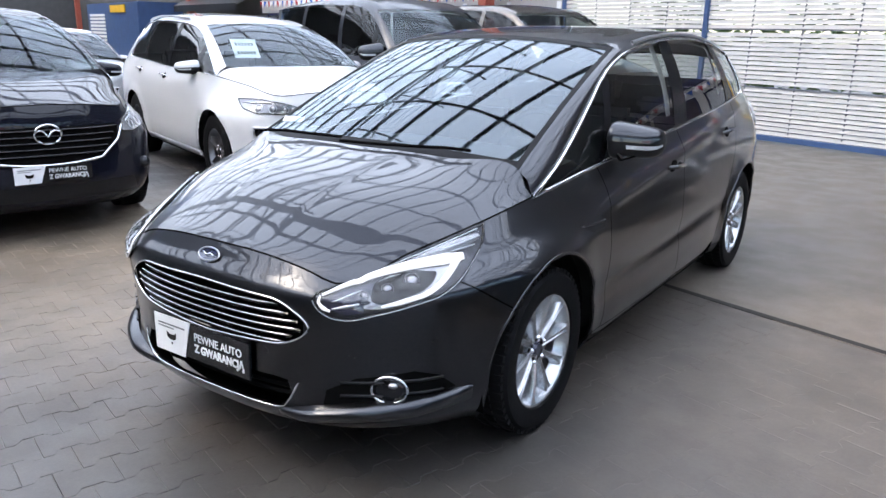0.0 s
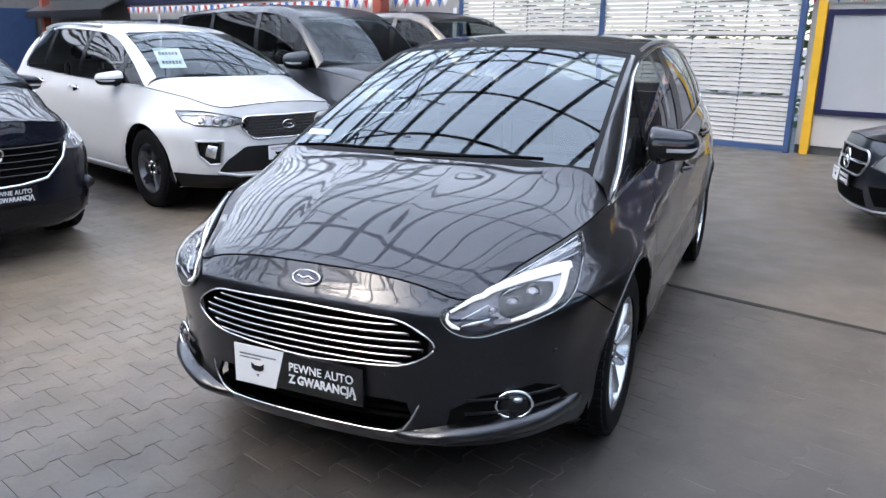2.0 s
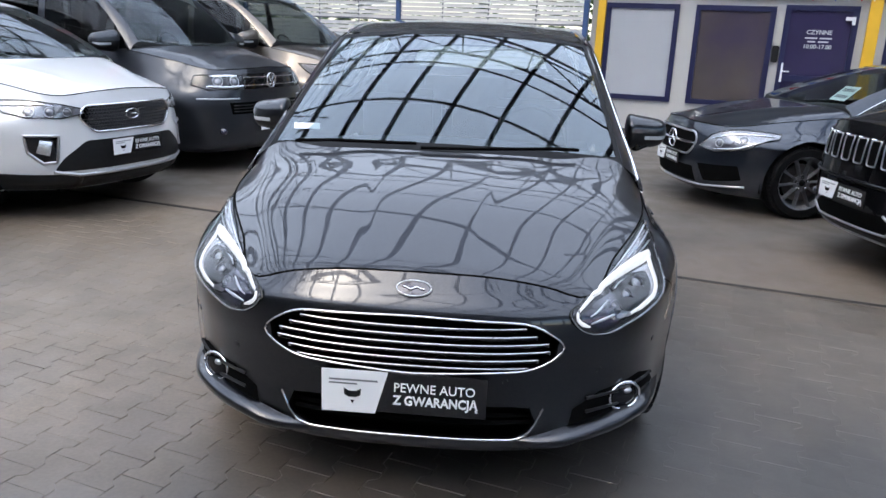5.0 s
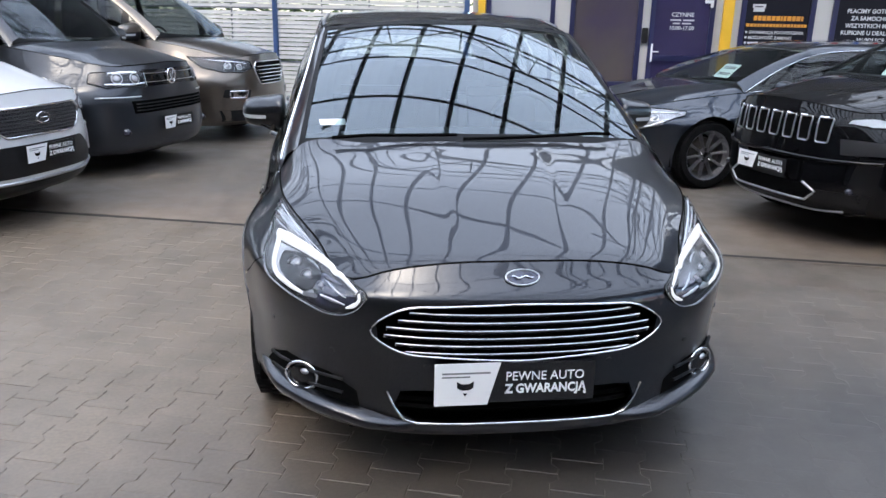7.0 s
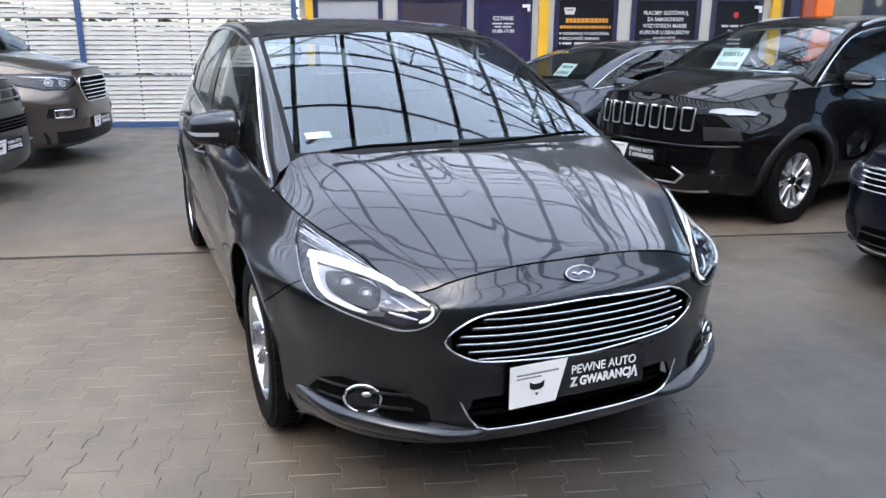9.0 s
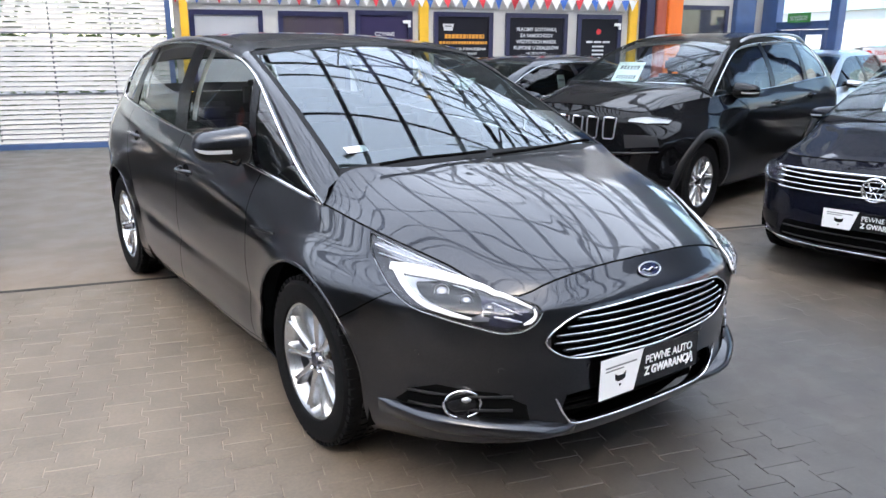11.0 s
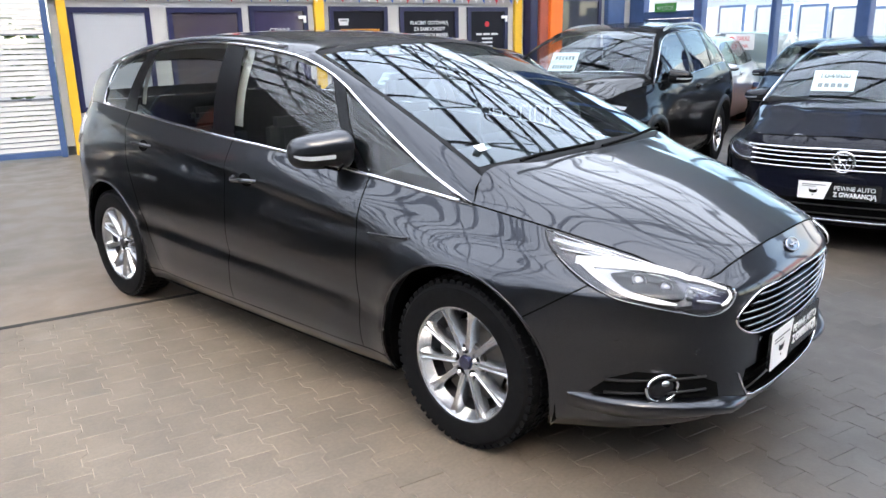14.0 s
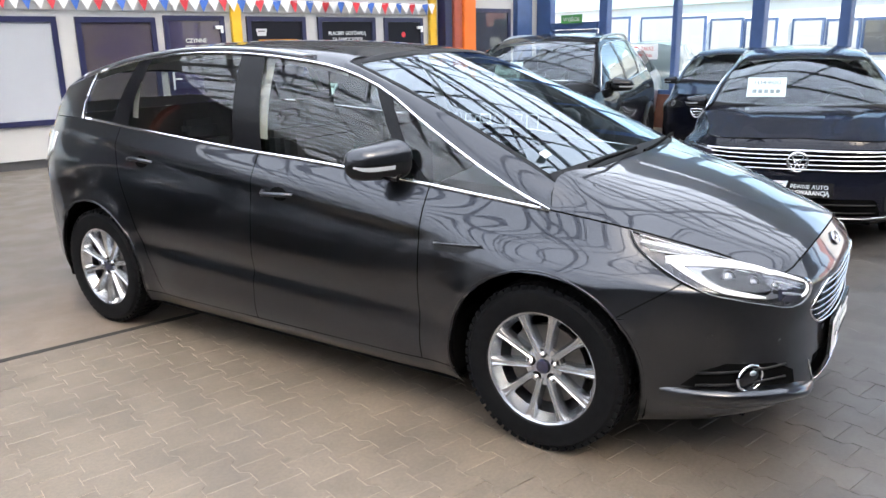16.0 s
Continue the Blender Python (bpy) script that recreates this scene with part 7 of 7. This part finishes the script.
card_on(jeep.matrix_basis, -0.28, 0.56, 1.28, 50, 0.30, 0.26, ((6, 0.05), (8, 0.05)))
vc = card_on(vw.matrix_basis, -0.30, 0.80, 1.13, 42, 0.34, 0.25, ((1, 0.004), (5, 0.05)), M_PAPERW)
letters("104900", 0.085, M_INK, vc, Matrix.Translation((0, 0.03, 0.003)), "lettering", "CENTER")
card_on(cls.matrix_basis, -0.22, 0.98, 1.08, 40, 0.26, 0.22, ((6, 0.045), (7, 0.045)))
card_on(kia.matrix_basis, -0.32, 0.6, 1.35, 52, 0.28, 0.24, ((6, 0.04), (6, 0.04)), M_PAPERW)
for van_, yy, zz in ((t5, 0.34, 1.262), (tc, 0.3, 1.272)):
    price_card("paper_sheet", "white paper sheets lying on the dashboard behind the windscreen", van_.matrix_basis @ pose(-0.12, yy, zz, 4, 0, 3), 0.8, 0.2, ((3, 0.02),), M_PAPERW)
price_card("paper_sheet", "white paper sheet lying on the dashboard behind the windscreen", jeep.matrix_basis @ pose(0.22, 0.36, 1.19, 5, 0, 4), 0.42, 0.16, ((3, 0.02),), M_PAPERW)
# side window card of the steel grey estate
price_card("price_card", "pale green paper card in a side window", cls.matrix_basis @ pose(0.72, 1.75, 1.08, 78, 0, 90), 0.15, 0.24, ((3, 0.03), (3, 0.03)))

# ------------------------------------------------------------------ signs on the office front
def on_wall(u, z, out=0.022):
    return pose(u, VB - out, z, 90, 0, 0)


def bars(parent, u, z, n, total, h, m, name="print_bars", out=0.0185, seed=1):
    r = random.Random(seed)
    ws = [r.uniform(0.6, 1.5) for _ in range(n)]
    k = total / (sum(ws) + 0.25 * (n - 1))
    bm = bmesh.new()
    x = u
    for w in ws:
        box(bm, x, x + w * k, VB - out - 0.002, VB - out, z - h / 2, z + h / 2)
        x += (w + 0.25) * k
    return part(name, bm, m, parent)


M_TXT = mat("white_print", (0.55, 0.56, 0.58), 0.5)
letters("CZYNNE", 0.085, M_TXT, DOOR_1, on_wall(1.94, 1.70), align="CENTER", bold=0.002)
bars(DOOR_1, 1.76, 1.645, 2, 0.36, 0.022, M_TXT, seed=2)
bars(DOOR_1, 1.80, 1.595, 2, 0.28, 0.022, M_TXT, seed=3)
letters("10.00-17.00", 0.08, M_TXT, DOOR_1, on_wall(1.94, 1.50), align="CENTER", bold=0.002)
part("door_rail", boxed(1.525, 2.345, VB - 0.05, VB - 0.02, 1.02, 1.11), M_NAVYF, DOOR_1)
for d, u in ((DOOR_1, 1.50), (DOOR_2, 5.57)):
    bm = bmesh.new()
    box(bm, u, u + 0.03, VB - 0.06, VB - 0.045, 1.0, 1.28, None, 0.004)
    tube(bm, [(u + 0.015, VB - 0.06, 1.16), (u + 0.015, VB - 0.1, 1.16), (u + 0.12, VB - 0.1, 1.16)], 0.011, 6)
    part("door_handle", bm, M_SIGNWHITE, d)
for d, u in ((DOOR_1, 2.25), (DOOR_2, 6.26)):
    bm = bmesh.new()
    box(bm, u, u + 0.13, VB - 0.075, VB - 0.045, 1.90, 1.95, None, 0.004)
    box(bm, u + 0.085, u + 0.13, VB - 0.075, VB - 0.045, 1.84, 1.90, None, 0.004)
    part("door_closer", bm, M_SIGNWHITE, d)
bm = boxed(1.345, 1.435, VB - 0.05, VB - 0.002, 1.28, 1.52, None, 0.008)
lb = thing("letter_box", "small black box fixed between office window and door", "letter box", "", "", HALL.copy())
part("housing", bm, M_PLASTIC, lb)
# telephone panel
bm = bmesh.new()
for x0, x1, z0, z1 in ((2.98, 3.14, 1.795, 1.86), (2.965, 3.155, 1.875, 1.905), (2.965, 3.0, 1.85, 1.89), (3.12, 3.155, 1.85, 1.89)):
    box(bm, x0, x1, VB - 0.021, VB - 0.0185, z0, z1)
part("telephone_symbol", bm, M_TXT, WIN_P)
bars(WIN_P, 3.0, 1.70, 12, 0.72, 0.07, M_ORTEXT, seed=5)
bars(WIN_P, 2.9, 1.595, 18, 0.88, 0.045, M_ORTEXT, seed=6)
for k, line in enumerate(("GWARANCJA POCHODZENIA", "MOŻLIWOŚĆ ZAMIANY")):
    letters(line, 0.062, M_TXT, WIN_P, on_wall(2.95, 1.47 - 0.08 * k), bold=0.0015, squeeze=0.95)
bars(WIN_P, 2.95, 1.33, 3, 0.7, 0.032, M_TXT, seed=8)
bm = bmesh.new()
for k in range(3):
    box(bm, 2.90, 2.93, VB - 0.021, VB - 0.0185, 1.477 - 0.08 * k, 1.507 - 0.08 * k)
part("bullet_mark", bm, M_TXT, WIN_P)
for k, line in enumerate(("PŁACIMY GOTÓWKĄ", "ZA SAMOCHODY", "WSZYSTKICH MAREK", "KUPIONE U DEALERÓW", "W POLSCE")):
    letters(line, 0.085, M_TXT, WIN_T, on_wall(4.72, 1.80 - 0.105 * k), align="CENTER", bold=0.002, squeeze=0.95)
bm = bmesh.new()
bmesh.ops.create_circle(bm, cap_ends=True, segments=20, radius=0.05, matrix=on_wall(5.96, 1.80, 0.021))
part("red_mark", bm, M_FLAGR, DOOR_2)
bars(DOOR_2, 5.72, 1.62, 3, 0.48, 0.035, M_TXT, seed=12)
for k in range(6):
    bars(DOOR_2, 5.84, 1.54 - 0.07 * k, 1, 0.24, 0.03, M_TXT, seed=13 + k)


# ------------------------------------------------------------------ strings of flags
def pennants(name, u0, u1, z, v, step=0.155, big=True):
    o = thing(name, "string of small red, white and blue triangular flags", "bunting", "bunting", "", HALL.copy())
    n = int((u1 - u0) / step)
    r = random.Random(int(u0 * 10))
    bm = bmesh.new()
    line = [(u0 + (u1 - u0) * k / 40, v, z - 0.03 * math.sin(math.pi * (k % 10) / 10)) for k in range(41)]
    tube(bm, line, 0.004, 4)
    part("cord", bm, M_SIGNWHITE, o)
    meshes = []
    for m in (M_FLAGR, M_FLAGW, M_FLAGB, M_FLAGW):
        me = bpy.data.meshes.new("flag")
        w, h = (0.085, 0.2) if m is not M_FLAGW else (0.1, 0.19)
        me.from_pydata([(-w, 0, 0), (w, 0, 0), (0, -0.02, -h), (-w, 0.002, 0), (w, 0.002, 0), (0, -0.018, -h)], [], [(0, 1, 2), (5, 4, 3), (0, 2, 5, 3), (1, 4, 5, 2), (0, 3, 4, 1)])
        me.materials.append(m)
        meshes.append(me)
    for k in range(n):
        f = new("flag", meshes[k % 4])
        f.parent = o
        f.matrix_basis = pose(u0 + step * (k + 0.5), v - 0.006 * (k % 2), z - 0.01, r.uniform(-8, 8), r.uniform(-5, 5), r.uniform(-12, 12))


pennants("pennant_string", -1.4, 6.7, 2.36, VB - 0.1)
hall_part("header_board", boxed(-1.38, 6.75, VB - 0.03, VB - 0.004, 2.16, 2.4), M_WALLW, office)
hall_part("fascia", boxed(-1.38, 6.75, VB - 0.06, VB - 0.004, 2.45, 2.74), M_NAVYF, office)

# ------------------------------------------------------------------ shops further along the back wall
shops = hall_thing("wall_shops", "row of shop fronts with white frames, navy panes and awnings", "shop front", "structure")
hall_part("wall_panel", boxed(U0, -7.95, VB + 0.03, VB + 0.15, 0, 7.6), M_CONC, shops)
hall_part("header_board", boxed(-21.6, -8.0, VB - 0.03, VB + 0.024, 2.06, 2.49), M_WALLW, shops)
hall_part("fascia", boxed(-21.6, -8.0, VB - 0.12, VB + 0.024, 2.5, 3.3), M_NAVYF, shops)
u = -8.2
while u > -21:
    o = framed(shops, u - 1.35, u, 0.5, 2.05, M_DULLGLASS, fw=0.05)
    part("mullion", boxed(u + 0.003, u + 0.11, VB - 0.06, VB + 0.02, 0, 2.2), M_SIGNWHITE, shops)
    u -= 1.46
pennants("pennant_string", -14.4, -8.1, 2.42, VB - 0.2)
pennants("pennant_string", -21.4, -14.6, 2.42, VB - 0.2)
sg = thing("yellow_shop_sign", "small yellow sign on the shop fascia", "sign", "", "", HALL.copy())
part("board", boxed(-13.2, -12.2, VB - 0.16, VB - 0.125, 2.55, 2.8), M_YELLOW, sg)
aw = hall_thing("shop_awning", "dark slate awning over a shop window", "awning")
bm = bmesh.new()
grid(bm, [[(u_, VB - d, z) for u_ in (-27.5, -21.7)] for d, z in ((0.02, 2.75), (0.9, 2.35), (0.9, 2.12), (0.86, 2.12), (0.86, 2.32), (0.02, 2.7))])
part("canopy", bm, M_VAN, aw)
kiosk = hall_thing("blue_kiosk", "blue kiosk with a yellow sign and white grille", "kiosk")
part("body", boxed(-36.5, -29.0, VB - 1.8, VB - 0.01, 0, 2.5, None, 0.02), M_BLUE, kiosk)
part("sign", boxed(-32.6, -30.6, VB - 1.86, VB - 1.81, 2.1, 2.4), M_YELLOW, kiosk)
for k in range(10):
    part("grille_slat", boxed(-36.0, -33.6, VB - 1.84, VB - 1.81, 0.6 + 0.15 * k, 0.7 + 0.15 * k), M_SIGNWHITE, kiosk)
for u in (-9.9, -27.0, -44.0):
    o = hall_thing("red_post", "red painted steel roof post", "post", group="roof posts")
    part("shaft", boxed(u - 0.13, u + 0.13, VB - 0.55, VB - 0.3, 0, 5.5, None, 0.01), M_REDP, o)
    part("base_plate", boxed(u - 0.2, u + 0.2, VB - 0.62, VB - 0.23, 0, 0.02), M_STEELD, o)

# ------------------------------------------------------------------ glass front on the right
front = hall_thing("wall_glass", "glass front with blue steel posts over a red-brown low wall", "wall", "structure")
for v, w in ((9.5, 0.2), (7.9, 0.10), (6.25, 0.05), (4.66, 0.11), (3.25, 0.08), (1.7, 0.1), (0.2, 0.1), (-1.4, 0.1), (-3.0, 0.1), (-6.0, 0.12), (-9.0, 0.12), (-12.0, 0.12), (-15.5, 0.12)):
    part("post", boxed(UR - 0.08, UR + 0.08, v - w, v + w, 0, 6.0, None, 0.008), M_BLUE, front)
part("post", boxed(8.85, 9.3, VB - 0.14, VB - 0.003, 0, 6.0, None, 0.01), M_BLUE, front)
part("low_wall", boxed(UR - 0.1, UR + 0.1, V0, 7.7, 0, 0.62), M_BRICK, front)
part("low_rail", boxed(UR - 0.06, UR + 0.06, V0, 7.7, 0.624, 0.70), M_BLUE, front)
part("top_rail", boxed(UR - 0.06, UR + 0.06, V0, 9.3, 3.6, 3.75), M_BLUE, front)
# unseen upper wall, added so the parked cars' hoods reflect dark
part("upper_shade_wall", boxed(UR - 0.05, UR + 0.1, V0, VB, 3.754, 6.5), M_CONC, front)
part("door_rail", boxed(UR - 0.06, UR + 0.06, 8.06, 9.3, 1.86, 2.0), M_BLUE, front)
for v0, v1 in ((8.72, 9.28), (8.1, 8.68)):
    d = new("glass_door")
    d.parent = front
    for b in ((v0, v0 + 0.07, 0.02, 1.85), (v1 - 0.07, v1, 0.02, 1.85), (v0 + 0.07, v1 - 0.07, 1.76, 1.85), (v0 + 0.07, v1 - 0.07, 0.02, 0.12)):
        part("door_frame", boxed(UR - 0.03, UR + 0.03, *b), M_BLUE, d)
    part("door_glass", boxed(UR - 0.004, UR + 0.004, v0 + 0.07, v1 - 0.07, 0.12, 1.76), M_GLASS, d)
for v0, v1 in ((6.33, 7.74), (4.8, 6.17), (3.33, 4.52), (1.8, 3.17)):
    o = part("pane", boxed(UR - 0.004, UR + 0.004, v0, v1, 0.71, 3.59), M_GLASS, front)
    o.visible_shadow = False
M_SIGNGREEN = mat("green_exit_sign", (0.05, 0.25, 0.06), 0.5)
M_SIGNRED = mat("red_sign_print", (0.55, 0.02, 0.02), 0.5)
rt = lambda v, z, out: pose(UR - out, v, z, 90, 0, -90)
ex = thing("exit_sign", "green exit sign over the glass doors", "sign", "", "", HALL.copy())
part("board", boxed(UR - 0.1, UR - 0.085, 8.42, 8.98, 1.98, 2.15), M_SIGNGREEN, ex)
letters("WYJŚCIE", 0.11, M_TXT, ex, rt(8.70, 2.02, 0.102), align="CENTER")
ns = thing("no_smoking_sign", "white no smoking sign with red words on the glass", "sign", "", "", HALL.copy())
part("board", boxed(UR - 0.03, UR - 0.02, 6.62, 7.24, 1.26, 1.54), M_SIGNWHITE, ns)
letters("ZAKAZ", 0.105, M_SIGNRED, ns, rt(7.0, 1.42, 0.032), align="LEFT", squeeze=0.85)
letters("PALENIA", 0.085, M_SIGNRED, ns, rt(7.0, 1.30, 0.032), align="LEFT", squeeze=0.8)
bm = bmesh.new()
tube(bm, [(UR - 0.035, 7.11 + 0.085 * math.cos(a), 1.40 + 0.085 * math.sin(a)) for a in np.linspace(0, math.tau, 24, endpoint=False)], 0.012, 5, True)
tube(bm, [(UR - 0.035, 7.17, 1.46), (UR - 0.035, 7.05, 1.34)], 0.01, 5)
part("ban_ring", bm, M_SIGNRED, ns)

# buildings outside
bl = hall_thing("white_building", "white low building with rows of windows and turquoise fascia", "building")
part("wall", boxed(20, 24, -2, 24, 0, 2.75), M_BLDG, bl)
part("fascia", boxed(19.9, 24.1, 9.2, 24, 2.754, 4.4), M_TEAL, bl)
part("fascia", boxed(19.9, 24.1, -2, 9.19, 2.754, 4.0), M_BLDG, bl)
for v0, v1, z0, z1 in ((15.2, 16.1, 0.4, 2.4), (13.4, 14.6, 0.4, 2.35), (12.2, 13.0, 0.8, 2.3), (10.9, 11.9, 1.2, 2.2), (9.8, 10.7, 1.2, 2.15), (8.4, 9.2, 1.2, 2.1), (7.4, 8.2, 1.2, 2.05), (6.4, 7.2, 1.2, 2.05), (5.0, 6.0, 1.2, 2.05)):
    w = new("building_window")
    w.parent = bl
    part("window_frame", boxed(19.95, 20.02, v0 - 0.08, v1 + 0.08, z0 - 0.08, z1 + 0.08), M_BLUE, w)
    part("window_pane", boxed(19.93, 19.945, v0, v1, z0, z1), M_FILMG if v0 > 7 else M_DULLGLASS, w)
b2 = hall_thing("red_building", "low building with a faded red fascia", "building")
part("wall", boxed(30, 36, -14, 6.5, 0, 2.4), M_BLDG, b2)
part("fascia", boxed(29.9, 36.1, -14, 6.6, 2.404, 5.0), M_PINK, b2)

# hedge seen through the fence
hd = hall_thing("hedge", "green hedge and shrubs behind the louvre fence", "hedge", "stuff")
rnd = random.Random(11)
bm = bmesh.new()
for k in range(5200):
    c = Vector((rnd.uniform(-12, 0), VB + rnd.uniform(3.2, 5.0), rnd.random() ** 1.2 * 3.6))
    c.z *= 0.75 + 0.25 * math.sin(c.x * 1.3)
    if math.sin(c.x * 2.1) * math.sin(c.z * 2.3) > 0.75:
        continue
    r = rnd.uniform(0.06, 0.14)
    n = Vector((rnd.gauss(0, 1), rnd.gauss(0, 1) - 0.5, rnd.gauss(0, 1))).normalized()
    m = Matrix.Translation(c) @ n.to_track_quat("Z", "Y").to_matrix().to_4x4()
    bm.faces.new([bm.verts.new(m @ Vector(q)) for q in ((-r, 0, 0), (0, -r * 0.5, 0.01), (r, 0, 0), (0, r * 0.5, 0.01))])
M_LEAF = mat("hedge_leaves", (0.1, 0.16, 0.04), 0.6, vary=0.4, scale=1.5)
part("leaves", bm, M_LEAF, hd, kind="stuff")

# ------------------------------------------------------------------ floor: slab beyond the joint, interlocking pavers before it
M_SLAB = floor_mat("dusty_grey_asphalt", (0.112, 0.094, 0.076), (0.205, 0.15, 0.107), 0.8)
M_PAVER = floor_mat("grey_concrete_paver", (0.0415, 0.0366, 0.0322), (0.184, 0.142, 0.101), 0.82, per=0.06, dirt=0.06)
JOINT_V = 2.25
M_TAR = mat("tar_joint", (0.016, 0.014, 0.012), 0.85, vary=0.4, scale=3, bump=0.4)
slab = thing("floor", "dusty grey asphalt floor of the hall", "floor", "", "structure", HALL.copy())
part("slab", boxed(U0, U1, JOINT_V + 0.001, VB + 0.2, -0.1, 0.0), M_SLAB, slab)
part("slab", boxed(6.4, U1, V0, JOINT_V - 0.001, -0.1, 0.0), M_SLAB, slab)
part("slab", boxed(U0, -8.05, V0, JOINT_V - 0.001, -0.1, 0.0), M_SLAB, slab)
part("joint_filler", boxed(-16, 16, -0.024, 0.024, -0.05, 0.0016, pose(0, 2.262, 0, 0, 0, 0.95)), M_TAR, slab)
pav = thing("pavement", "grey interlocking concrete pavers with sandy joints", "pavement", "", "structure", HALL.copy())
hl = 0.1 - 0.0012
w1, w0 = 0.095 - 0.0012, 0.065 - 0.0012
out_pts = [(w1, -hl), (w1, -0.062), (w0, -0.036), (w0, 0.036), (w1, 0.062), (w1, hl)]
out_pts = out_pts + [(-x, y) for x, y in out_pts[::-1]]


def paver_geo():
    n = len(out_pts)
    vs = [(x * 0.978, y * 0.985, 0.0) for x, y in out_pts] + [(x, y, -0.0016) for x, y in out_pts] + [(x, y, -0.03) for x, y in out_pts]
    fs = [tuple(range(n))[::-1]]
    for k in range(n):
        j = (k + 1) % n
        fs += [(k, j, n + j, n + k), (n + k, n + j, 2 * n + j, 2 * n + k)]
    return vs, fs


pv, pf = paver_geo()
pf = [f[::-1] for f in pf]
me_p = bpy.data.meshes.new("paver")
me_p.from_pydata(pv, [], pf)
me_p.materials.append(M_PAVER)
allv, allf = [], []
rnd = random.Random(5)
count = 0
base = np.array(pv)
nu = int((6.4 + 8.05) / 0.16)
for i in range(nu):
    uu = -8.0 + 0.16 * i
    off = 0.1 * (i % 2)
    v = -4.6 + off
    while v - 0.08 < JOINT_V:
        worn = 2.2 if v < -0.25 and -2.4 < uu < 0.95 else 1.0
        dz = rnd.uniform(-0.0004, 0.0004) * worn
        tx, ty = rnd.uniform(-0.28, 0.28) * worn ** 0.5, rnd.uniform(-0.28, 0.28) * worn ** 0.5
        if -2.15 < uu < 0.45 and -2.1 < v < 0.85 and count < 300:
            o = new("paver", me_p)
            o.parent = pav
            o.matrix_basis = pose(uu, v, dz, tx, ty, 0)
            count += 1
        else:
            k = len(allv)
            q = base + np.array((uu, v, dz))
            q[:, 1] = np.minimum(q[:, 1], JOINT_V - 0.0125)
            q[:, 2] += base[:, 0] * math.tan(radians(ty)) + base[:, 1] * math.tan(radians(tx))
            allv += q.tolist()
            allf += [tuple(a + k for a in f) for f in pf]
        v += 0.2
me = bpy.data.meshes.new("pavers")
me.from_pydata(allv, [], allf)
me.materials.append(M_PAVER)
o = new("pavers", me)
o.parent = pav
tagged(o, "", "", "", "stuff")
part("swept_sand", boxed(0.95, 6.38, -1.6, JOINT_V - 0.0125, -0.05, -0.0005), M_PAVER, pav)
part("joint_sand", boxed(-8.05, 6.4, -0.25, JOINT_V - 0.012, -0.2, -0.0017), M_GROUND, pav)
part("joint_sand", boxed(-8.05, -2.402, V0, -0.252, -0.2, -0.0017), M_GROUND, pav)
part("joint_sand", boxed(0.952, 6.4, V0, -0.252, -0.2, -0.0017), M_GROUND, pav)
part("joint_sand", boxed(-2.4, 0.95, V0, -0.252, -0.2, -0.0036), M_GROUND, pav)
